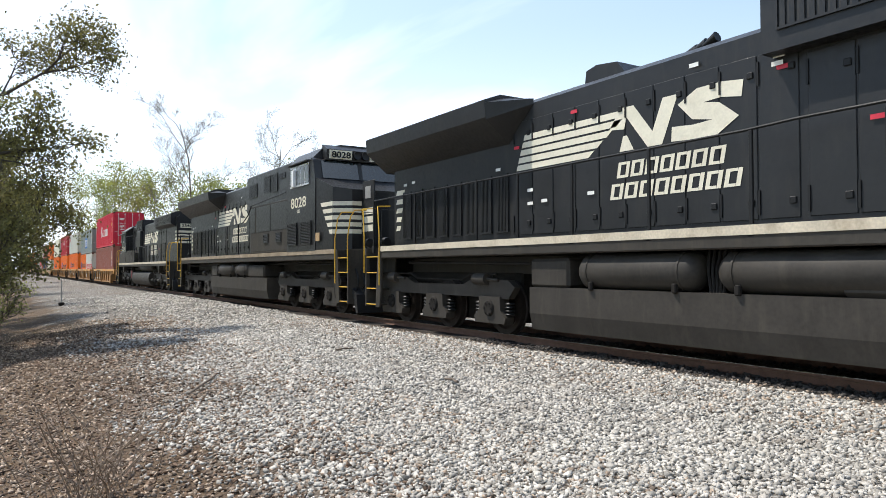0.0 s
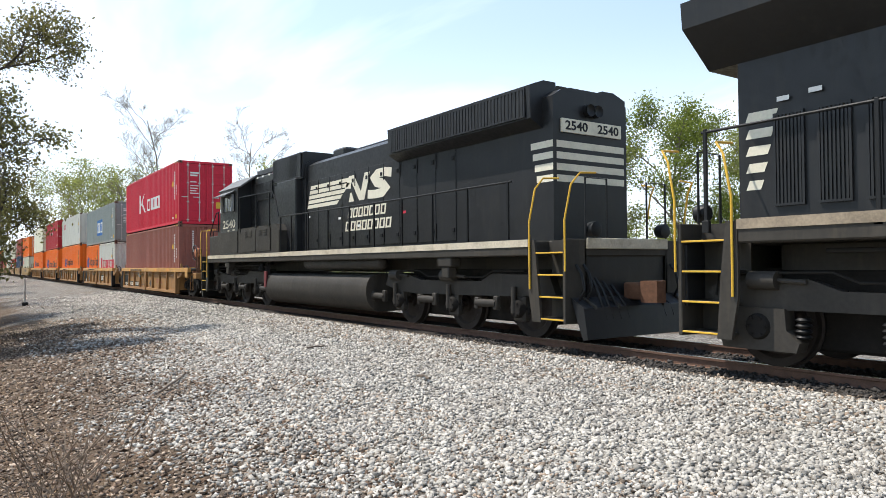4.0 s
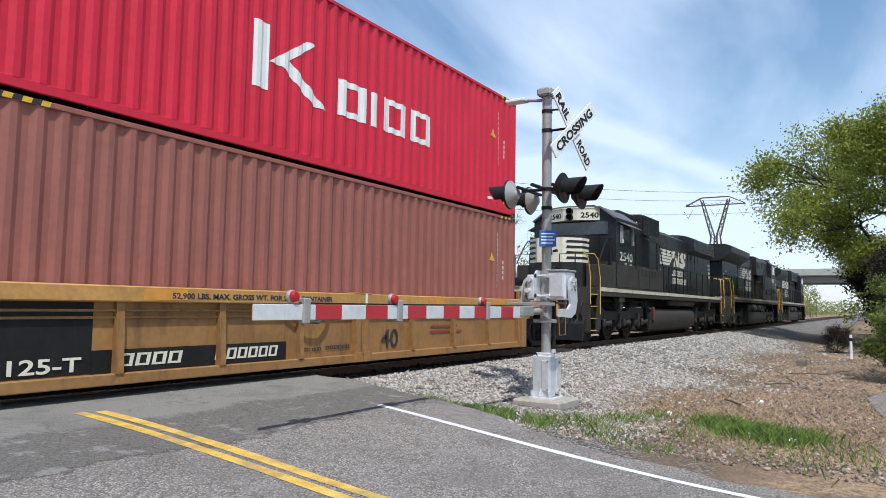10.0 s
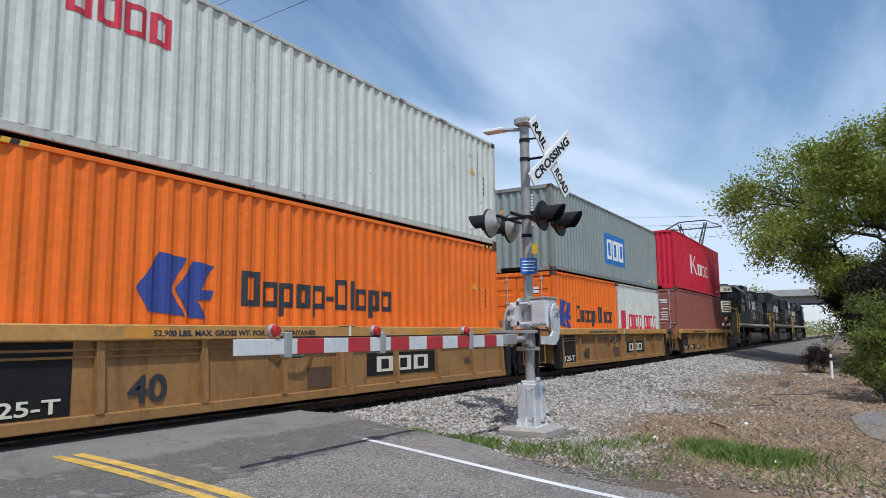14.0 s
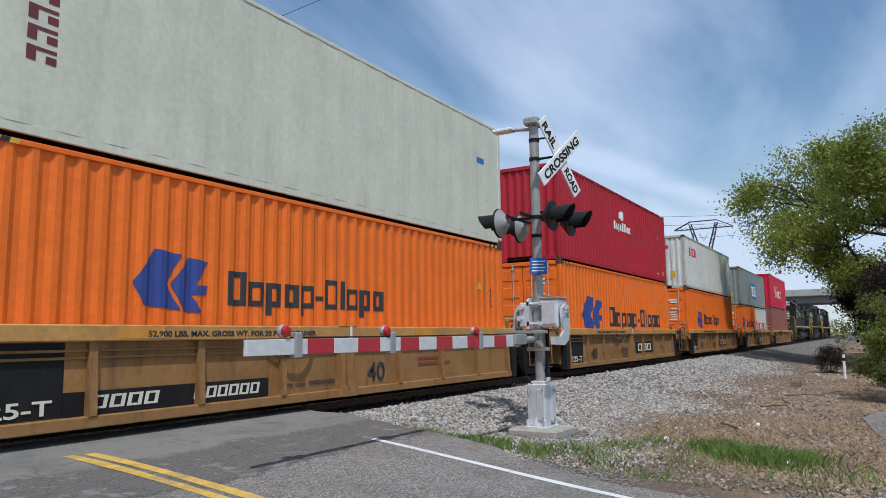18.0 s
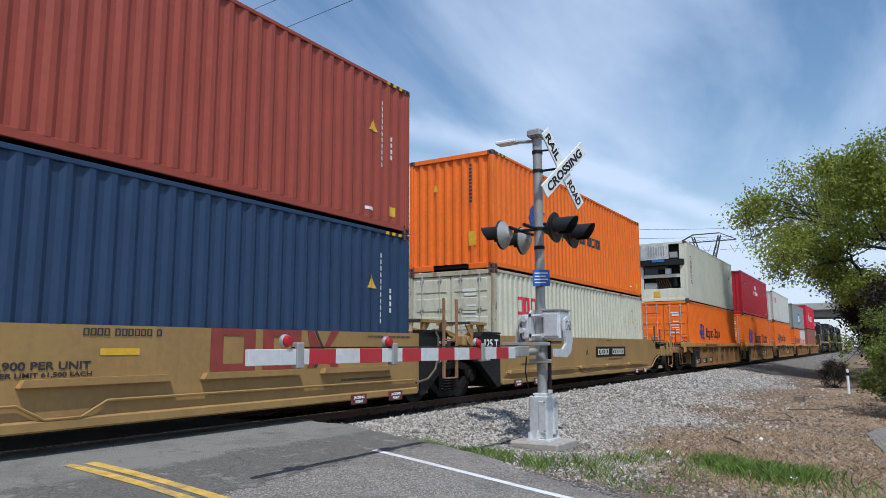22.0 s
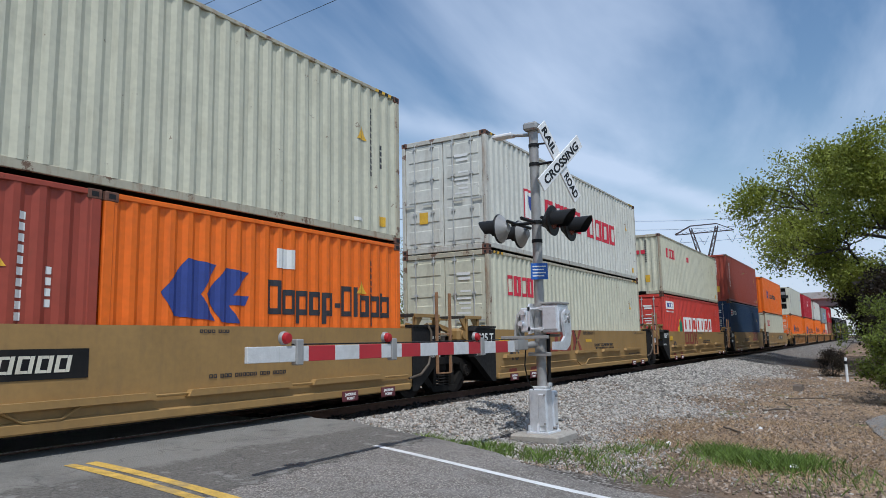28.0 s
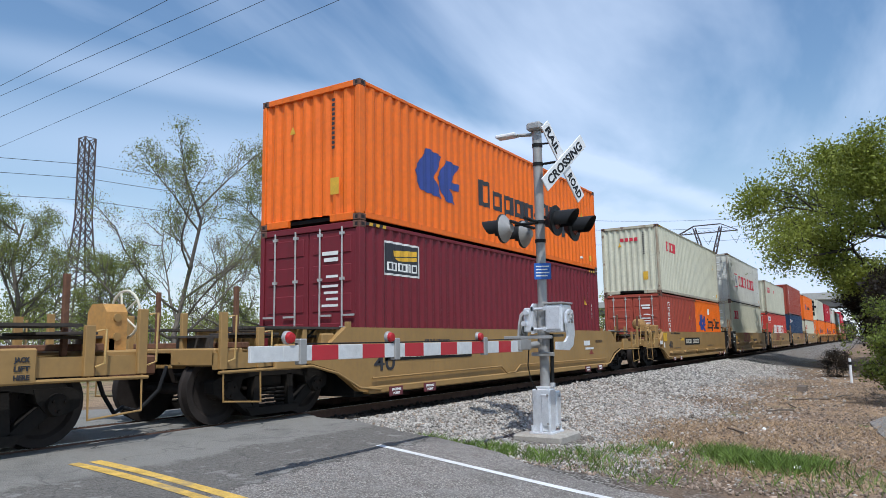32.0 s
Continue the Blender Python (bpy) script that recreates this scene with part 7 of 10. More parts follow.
def six_wheel_truck(t, axles, style, flip=1):
    """A three-axle truck. style 'deep': deep cast frame with springs by each journal; 'beam': flat beam frame with radial links."""
    x0, x1 = axles[0], axles[-1]
    tr = new("truck", M().box(x0 - 0.3, x1 + 0.3, -0.62, 0.62, 0.22, 1.24, 0.04).mesh("truck", UNDER))
    tr.parent = t
    tagged(tr, "grimy three-axle truck")
    for s in (-1, 1):
        ya, yb = s * 1.02, s * 1.17
        f = M()
        if style == "deep":
            f.prism([(x0 - 0.75, 0.95), (x0 - 0.55, 1.08), (x0 + 0.6, 1.12), (x0 + 1.0, 0.98), (x1 - 1.0, 0.98), (x1 - 0.6, 1.12), (x1 + 0.55, 1.08), (x1 + 0.75, 0.95), (x1 + 0.55, 0.72), (x1 - 0.5, 0.74), (x0 + 0.5, 0.74), (x0 - 0.55, 0.72)], "y", ya, yb)
            for a in axles:
                f.prism([(a - 0.34, 0.76), (a + 0.34, 0.76), (a + 0.36, 0.50), (a + 0.52, 0.36), (a + 0.48, 0.24), (a - 0.48, 0.24), (a - 0.52, 0.36), (a - 0.36, 0.50)], "y", ya - s * 0.02, yb + s * 0.05)
        else:
            f.prism([(x0 - 0.6, 0.86), (x0 - 0.5, 1.08), (x0 + 0.4, 1.10), (x0 + 0.9, 1.0), (x1 - 1.1, 1.0), (x1 - 0.75, 1.15), (x1 + 0.8, 1.12), (x1 + 0.95, 0.80), (x1 - 0.3, 0.74), (x0 + 0.8, 0.70), (x0, 0.74)], "y", ya, yb)
            for a in axles:
                f.box(a - 0.16, a + 0.16, ya, yb, 0.30, 0.76, 0.03)
        f.ob("side_frame", TANK_GREY, tr)
        for a in axles:
            c = M().lathe([(0.02, s * 1.26), (0.14, s * 1.26), (0.165, s * 1.22), (0.165, s * 1.10), (0.2, s * 1.08)], (a, 0, 0.53), "y", 16)
            for k in range(6):
                w = k * math.pi / 3
                c.cyl((a + 0.11 * math.cos(w), s * 1.25, 0.53 + 0.11 * math.sin(w)), (a + 0.11 * math.cos(w), s * 1.28, 0.53 + 0.11 * math.sin(w)), 0.02, 6)
            c.ob("journal_box", UNDER, tr, "", 40)
            for d in (-0.5, 0.5):
                if style == "deep":
                    k = M()
                    for i in range(4):
                        k.lathe([(0.075, 0.0), (0.10, 0.025), (0.075, 0.05)], (a + d, s * 1.08, 0.40 + i * 0.068), "z", 12)
                    k.ob("spring", BLACK, tr, "", 40)
            if style == "beam":
                k = M().cyl((a + flip * 0.05, s * 1.24, 0.92), (a + flip * 0.05, s * 1.24, 0.45), 0.05, 10)
                k.cyl((a + flip * 0.55, s * 1.22, 0.60), (a + flip * 1.15, s * 1.22, 0.60), 0.075, 12)
                k.box(a + flip * 0.5, a + flip * 0.62, s * 1.17, s * 1.27, 0.48, 0.74, 0.02)
                k.box(a + flip * 1.08, a + flip * 1.2, s * 1.17, s * 1.27, 0.48, 0.70, 0.02)
                k.ob("damper", TANK_GREY, tr, "", 40)
        for a, w in ((x0 - 0.1, 0.36), (x1 - 0.5, 0.42)) if style == "deep" else ((x0 - 0.25, 0.34), (axles[1] - 0.3, 0.42)):
            M().cyl((a, s * 1.20, 1.10), (a + w, s * 1.20, 1.10), 0.115, 14).cyl((a + w, s * 1.2, 1.10), (a + w + 0.35, s * 1.2, 1.08), 0.03, 8).ob("brake_cylinder", TANK_GREY, tr, "", 40)
        M().tube([(x0 - 0.6, s * 1.18, 0.9), (x0 - 0.55, s * 1.19, 1.18), (x0 + 0.9, s * 1.19, 1.20), (x0 + 1.2, s * 1.19, 1.08), (x1 - 1.0, s * 1.19, 1.08), (x1 - 0.7, s * 1.19, 1.20), (x1 + 0.2, s * 1.19, 1.20)], 0.016, 6).ob("brake_pipe", UNDER, tr)
    for a in axles:
        wheelset(tr, a, 0.53)
    return tr


def flying_mark(t, x, z0, h, plane, sc=1.0):
    """Five racing stripes, a bold slanted sign and two rows of word bars, all cream."""
    stripes = []
    for i in range(5):
        z = z0 + h * i / 5
        stripes.append([(x + 0.055 * i, z), (x + (1.85 + 0.20 * i) * sc, z), (x + (1.98 + 0.20 * i) * sc, z + h * 0.15), (x + 0.055 * i + 0.04, z + h * 0.15)])
    n0 = x + 2.52 * sc
    h2 = h * 1.0
    sign = [[(n0, z0), (n0 + 0.3, z0), (n0 + 0.16, z0 + h2 * 0.35), (n0 + 0.08, z0 + h2 * 0.35)],
            [(n0 + 0.02, z0 + h2), (n0 + 0.30, z0 + h2), (n0 + 0.86, z0), (n0 + 0.58, z0)],
            [(n0 + 0.58, z0), (n0 + 0.86, z0), (n0 + 1.16, z0 + h2), (n0 + 0.88, z0 + h2)],
            [(n0 - 0.22, z0 + h2 * 0.55), (n0 + 0.02, z0 + h2), (n0 + 0.20, z0 + h2), (n0 + 0.10, z0 + h2 * 0.5)]]
    # the second, rounded half of the sign: a broad S-shaped band
    cx, hw = n0 + 1.66, 0.50
    path = [(hw, 0.80), (hw * 0.3, 0.87), (-hw * 0.45, 0.85), (-hw * 0.80, 0.70), (-hw * 0.45, 0.56), (hw * 0.35, 0.46), (hw * 0.80, 0.30), (hw * 0.45, 0.15), (-hw * 0.3, 0.13), (-hw * 1.1, 0.17)]
    P = [(cx + a + 0.22 * (b - 0.5), z0 + h2 * b) for a, b in path]
    lips = []
    for i, (a, b) in enumerate(P):
        p0, p1 = P[max(0, i - 1)], P[min(len(P) - 1, i + 1)]
        dx, dz = p1[0] - p0[0], p1[1] - p0[1]
        ln = math.hypot(dx, dz)
        w = 0.105 + 0.05 * abs(dz) / ln
        lips.append(((a - dz / ln * w, b + dx / ln * w), (a + dz / ln * w, b - dx / ln * w)))
    for (a, b), (c, d) in zip(lips, lips[1:]):
        sign.append([b, d, c, a])
    w1 = word(x + 2.44 * sc, x + 4.36 * sc, z0 - 0.42, 0.25, "AAAAAAA", 0.05)
    w2 = word(x + 2.30 * sc, x + 4.60 * sc, z0 - 0.76, 0.25, "AAAAAAAA", 0.05)
    paint_on(t, stripes, plane, LETTER, 0.022, "cream racing stripe", "stripe")
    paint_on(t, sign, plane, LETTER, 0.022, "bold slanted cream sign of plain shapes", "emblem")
    paint_on(t, w1 + w2, plane, LETTER, 0.022, "cream word bar", "lettering_bar")


def tiny_labels(t, spots, plane):
    for i, (x, z) in enumerate(spots):
        red = i % 4 == 3
        decal(M(), None, bar(x, x + 0.16, z, z + 0.06), plane, 0.02).ob("label", INK["red" if red else "white"], t, "small red label plate" if red else "small white label plate")


def wide_cab_loco(c, number, tall):
    """A modern six-axle road unit: overhanging radiator at the rear, long hood, wide cab and sloping nose."""
    at = (c, TRACK_Y, RAIL_Z)
    t = thing("locomotive", "black diesel locomotive with cream stripes, wide cab and overhanging radiator" if number else "black diesel locomotive with cream stripes leading the train", "locomotive", "locomotives of the train", at)
    MOVING.append((t, at))
    M().box(-9.95, 9.55, -1.47, 1.47, 1.56, 1.84, 0.02).box(-9.9, 9.5, -0.6, 0.6, 1.2, 1.56, 0.02).ob("underframe", DUST, t)
    for s in (-1, 1):
        M().box(-9.95, 9.52, s * 1.47, s * 1.485, 1.73, 1.855).ob("sill_stripe", SILL_BROWN if number else SILL, t, "cream sill stripe, worn and dirty")
    up = 0.18 if number else 0.0
    hood_section(t, -10.25, 0.5, 0.93, 1.84, 4.58 + up, 0.16)
    # radiator end
    wx = -3.62 if number else -4.75
    w = M().prism([(-0.93, 3.75 + up), (-1.50, 4.22 + up), (-1.53, 4.56 + up), (-1.15, 4.70 + up), (1.15, 4.70 + up), (1.53, 4.56 + up), (1.50, 4.22 + up), (0.93, 3.75 + up)], "x", -10.68, wx - 0.75)
    w.add([(wx - 0.75, -1.5, 4.18 + up), (wx - 0.75, -1.53, 4.50 + up), (wx - 0.75, -1.15, 4.62 + up), (wx, -0.93, 4.5 + up), (wx, -0.93, 4.40 + up), (wx - 0.75, -0.93, 3.75 + up)], [(0, 1, 3, 4), (1, 2, 3), (0, 4, 5)])
    w.add([(wx - 0.75, 1.5, 4.18 + up), (wx - 0.75, 1.53, 4.50 + up), (wx - 0.75, 1.15, 4.62 + up), (wx, 0.93, 4.5 + up), (wx, 0.93, 4.40 + up), (wx - 0.75, 0.93, 3.75 + up)], [(0, 1, 3, 4), (1, 2, 3), (0, 4, 5)])
    w.ob("radiator_wing", LOCO_BLACK, t)
    xs = [-9.85, -9.3, -8.75, -8.2, -7.65, -7.1, -6.55, -6.0, -5.45]
    for a, b in zip(xs, xs[1:]):
        louvre(t, a + 0.12, b - 0.10, 2.05, 3.15, -0.935, 7, True, "radiator_door", 0.03)
    hood_doors(t, [-5.35, -4.78, -4.2, -3.62, -3.04, -2.46, -1.88, -1.3, -0.72, -0.14, 0.44], 1.95, 4.12, 0.93)
    flying_mark(t, -4.85 if number else -5.25, 3.18, 0.70, -0.93, 1.0 if number else 1.06)
    paint_on(t, [bar(-10.15, -9.95 + 0.05 * i, 2.25 + 0.22 * i, 2.37 + 0.22 * i, 0.05) for i in range(5)], -0.93, LETTER, 0.006, "cream stripe end", "stripe")
    tiny_labels(t, [(-9.7, 3.32), (-9.3, 3.35), (-5.9, 3.25), (-5.3, 3.6), (-4.9, 2.5), (-4.9, 2.75), (-4.5, 2.52), (-3.7, 4.0), (-3.3, 2.55), (-1.2, 4.2), (0.1, 4.2), (0.15, 3.85)], -0.95)
    # roof fittings
    M().prism([(-3.9, 4.5), (-3.85, 4.86), (-3.6, 4.92), (-3.1, 4.86), (-2.8, 4.5)], "y", -0.45, 0.45).ob("exhaust_stack", LOCO_BLACK, t)
    hn = M().box(-1.9, -1.4, -0.35, -0.15, 4.5, 4.62)
    for i in range(3):
        hn.cyl((-1.85 + i * 0.22, -0.25 - 0.06 * i, 4.68), (-1.60 + i * 0.22, -0.25 - 0.06 * i, 4.70 + 0.03 * i), 0.03, 10, 0.085)
    hn.ob("horn", BLACK, t, "cluster of black air horns", 40)
    # equipment cabinets between hood and cab
    hood_section(t, 0.10 if tall else 0.5, 5.75, 1.22, 4.02 if tall else 3.58, 5.0 if tall else 4.90, 0.10, "upper_cabinet")
    if tall:
        for s in (-1, 1):
            louvre(t, 0.35, 4.6, 4.30, 4.78, s * 1.225, 34, True, "brake_grille", 0.03, s)
        hood_section(t, 0.5, 5.75, 0.96, 1.84, 4.04, 0.02, "lower_cabinet")
        hood_doors(t, [0.55, 1.15, 1.8, 2.5, 3.2, 3.9, 4.6, 5.3], 1.95, 3.98, 0.96)
        tiny_labels(t, [(0.1, 3.9), (0.12, 4.0), (0.75, 4.1), (1.3, 3.0)], -0.98)
    else:
        for s in (-1, 1):
            for a, b, z0, z1 in ((0.82, 1.74, 4.02, 4.48), (2.66, 3.24, 4.06, 4.62), (3.50, 4.04, 4.04, 4.62), (5.15, 5.55, 4.1, 4.62)):
                louvre(t, a, b, z0, z1, s * 1.225, 9, True, "air_grille", 0.025, s)
            louvre(t, 4.25, 4.8, 4.42, 4.56, s * 1.225, 4, False, "air_grille", 0.02, s)
        M().box(1.75, 5.75, -1.46, 1.46, 1.84, 3.60, 0.03).ob("lower_cabinet", DUST, t)
        hood_section(t, 0.5, 1.75, 0.96, 1.84, 3.58, 0.02, "lower_cabinet")
        for a, b in ((1.8, 2.3), (2.45, 4.0), (4.05, 5.7)):
            M().box(a, b, -1.475, -1.455, 2.62, 3.52, 0.006).ob("cabinet_door", LOCO_BLACK, t)
        for a in (3.33, 4.66):
            louvre(t, a, a + 0.45, 2.24, 2.5, -1.465, 5, False, "vent", 0.03)
        m = M()
        for x in np.arange(1.9, 5.6, 0.22):
            m.cyl((x, -1.48, 1.93), (x, -1.455, 1.93), 0.012, 6)
        m.ob("bolts", DUST, t)
    # cab
    cab = M().prism([(-1.49, 1.84), (1.49, 1.84), (1.49, 4.58), (1.1, 4.98), (0.5, 5.12), (-0.5, 5.12), (-1.1, 4.98), (-1.49, 4.58)], "x", 5.75, 7.80)
    cab.prism([(7.80, 1.84), (8.15, 1.84), (8.15, 3.98), (7.98, 4.58), (7.80, 4.66)], "y", -1.49, 1.49)
    cab.ob("cab", LOCO_BLACK, t)
    for s in (-1, 1):
        wf = M()
        y = s * 1.50
        wf.box(6.10, 7.70, y, y + s * 0.02, 3.86, 4.52)
        q = wf.ob("cab_window", ALU, t, "bright metal window frame")
        for a, b in ((6.14, 6.40), (6.66, 7.00), (7.04, 7.36), (7.42, 7.70)):
            M().box(a, b, y + s * 0.018, y + s * 0.026, 3.91, 4.47).ob("pane", GLAZE, q)
        M().box(6.44, 6.60, y, y + s * 0.10, 3.86, 4.40, 0.01).ob("wind_deflector", WHITE, t, "pale window deflector")
        M().box(6.0, 7.80, y, y + s * 0.12, 4.56, 4.59).ob("drip_rail", LOCO_BLACK, t)
        for a, b in ((5.92, 6.66), (7.08, 7.86)):
            louvre(t, a, b, 2.06, 2.72, y, 14, False, "cab_vent", 0.035, s)
        M().box(8.2, 8.5, s * 1.49, s * 1.497, 2.12, 2.36).ob("panel", mat("tan_plate", (0.40, 0.27, 0.14), 0.7), t, "tan panel on the cab side")
    M().prism([(8.14, 4.02), (8.175, 4.02), (8.02, 4.56), (7.985, 4.56)], "y", -1.25, 1.25).ob("windshield", GLAZE, t, "dark two-piece windshield")
    M().prism([(8.14, 4.0), (8.19, 4.0), (8.035, 4.58), (7.985, 4.58)], "y", -0.06, 0.06).ob("windshield_post", LOCO_BLACK, t)
    nb = M().prism([(7.72, 4.62), (8.12, 4.58), (8.16, 4.90), (7.78, 5.08)], "y", -1.12, 1.12)
    nb.ob("headlight_housing", LOCO_BLACK, t)
    for y0, y1 in ((-1.04, -0.30), (0.30, 1.04)):
        M().prism([(8.12, 4.62), (8.146, 4.62), (8.178, 4.88), (8.15, 4.88)], "y", y0, y1).ob("number_board", CREAM, t, "cream number board")
    for y in (-0.14, 0.14):
        M().lathe([(0.02, 0.06), (0.10, 0.07), (0.125, 0.09), (0.125, 0.0)], (8.14, y, 4.76), "x", 16).ob("headlight", BLACK, t, "round headlight", 40)
    # nose
    n = M()
    plan = [(8.1, 1.47), (9.25, 1.40), (9.58, 0.95), (9.58, -0.95), (9.25, -1.40), (8.1, -1.47)]
    top = [4.02, 3.64, 3.56, 3.56, 3.64, 4.02]
    n.add([(x, y, 1.84) for x, y in plan] + [(x, y, z) for (x, y), z in zip(plan, top)], [list(range(5, -1, -1)), list(range(6, 12))] + [[i, (i + 1) % 6, 6 + (i + 1) % 6, 6 + i] for i in range(6)])
    n.ob("nose", LOCO_BLACK, t)
    dr = M().box(9.60, 10.34, -0.64, -0.60, 1.92, 3.78, 0.01).ob("nose_door", LOCO_BLACK, t, "open nose door with cream stripes")
    M().box(9.585, 9.60, -0.58, 0.2, 1.95, 3.5).ob("doorway", DARK, t)
    M().box(9.80, 10.14, -0.652, -0.642, 3.28, 3.62, 0.02).ob("door_pane", GALV, dr)
    for i in range(3):
        M().box(9.62, 10.32, -0.648, -0.642, 2.35 + 0.24 * i, 2.53 + 0.24 * i).ob("door_stripe", LETTER, dr, "cream stripe on the door")
    for i in range(5):
        z = 2.30 + i * 0.20
        a = 9.08 - 0.13 * i
        k = M()
        k.add([(a, -1.47 + (a - 8.1) * 0.061 - 0.008, z), (9.25, -1.408, z), (9.25, -1.408, z + 0.12), (a - 0.08, -1.47 + (a - 8.18) * 0.061 - 0.008, z + 0.12)], [(0, 1, 2, 3)])
        k.add([(9.256, -1.406, z), (9.586, -0.955, z), (9.586, -0.955, z + 0.12), (9.256, -1.406, z + 0.12)], [(0, 1, 2, 3)])
        k.add([(9.588, -0.955, z), (9.588, -0.66, z), (9.588, -0.66, z + 0.12), (9.588, -0.955, z + 0.12)], [(0, 1, 2, 3)])
        k.ob("nose_stripe", LETTER, t, "cream nose stripe")
    if number:
        letters("road_number", number, 0.45, LETTER, t, at_plane(6.78, 3.22, -1.492), 1.30, 0.005)
        paint_on(t, word(6.66, 6.9, 3.05, 0.10, "AA"), -1.49, LETTER)
        letters("board_number", number, 0.26, BLACK, t, Matrix.Translation((8.182, -0.66, 4.66)) @ Matrix.Rotation(math.pi / 2, 4, "Z") @ Matrix.Rotation(math.pi / 2, 4, "X"), 0.62, 0.006)
        letters("board_number", number, 0.26, BLACK, t, Matrix.Translation((8.182, 0.66, 4.66)) @ Matrix.Rotation(math.pi / 2, 4, "Z") @ Matrix.Rotation(math.pi / 2, 4, "X"), 0.62, 0.006)
    # tank with its air reservoirs
    k = M().prism([(-1.38, 0.52), (-1.31, 0.23), (1.31, 0.23), (1.38, 0.52), (1.38, 0.98), (-1.38, 0.98)], "x", -4.35, 3.4)
    k.ob("fuel_tank", TANK_GREY, t, "dusty black fuel tank")
    M().box(-4.35, -3.35, -1.37, 1.37, 0.98, 1.48, 0.05).ob("tank_box", TANK_GREY, t)
    M().box(1.12, 3.0, -1.37, 1.37, 0.98, 1.44, 0.06).ob("tank_box", TANK_GREY, t)
    for a, b in ((-3.05, -0.9), (-0.42, 1.05) if number else (-0.40, 2.0)):
        for s in (-1, 1):
            r = 0.285
            for x in (a + 0.18, b - 0.18):
                M().lathe([(r, x - 0.02), (r + 0.012, x - 0.015), (r + 0.012, x + 0.015), (r, x + 0.02)], (0, s * 1.16, 1.26), "x", 18).ob("band", TANK_GREY, t, "", 40)
            M().lathe([(0.05, a - 0.10), (r * 0.7, a - 0.06), (r, a + 0.05), (r, b - 0.05), (r * 0.7, b + 0.06), (0.05, b + 0.10)], (0, s * 1.16, 1.26), "x", 18).ob("air_reservoir", TANK_GREY, t, "dusty cylindrical air reservoir", 40)
            for x in (a + 0.25, b - 0.25):
                M().box(x - 0.04, x + 0.04, s * 1.36, s * 1.43, 0.96, 1.10, 0.015).ob("bracket", UNDER, t)
    p = M()
    for i in range(5):
        p.tube([(-0.78 + 0.09 * i, -1.1, 1.6), (-0.74 + 0.07 * i, -1.2, 1.3), (-0.66 + 0.05 * i, -1.25, 0.98)], 0.022, 6)
    p.tube([(-9.0, -1.2, 1.45), (-4.5, -1.2, 1.40)], 0.03, 8)
    p.tube([(3.4, -1.2, 1.48), (9.0, -1.2, 1.44)], 0.03, 8)
    p.ob("piping", UNDER, t)
    six_wheel_truck(t, [-9.85, -7.88, -5.80], "deep")
    six_wheel_truck(t, [4.66, 6.62, 8.62], "deep")
    px = [-10.4, -8.33, -5.9, -4.6, -3.17, -1.55, 0.09] + ([1.7] if number else [1.7, 3.3, 4.9])
    handrail(t, [(-10.45, 3.0), (0.0, 3.05), (0.7, 3.08)] + ([(1.3, 3.3), (1.75, 3.62)] if number else [(5.6, 3.1)]), [(x, 1.84, 3.04) for x in px[:-1]])
    if number:
        M().tube([(1.75, -1.49, 3.62), (5.6, -1.49, 3.80)], 0.018, 8).ob("handrail", BLACK, t)
    end_steps(t, -9.95, -1, 1.84, False)
    end_steps(t, 9.55, 1, 1.84, True)
    return t


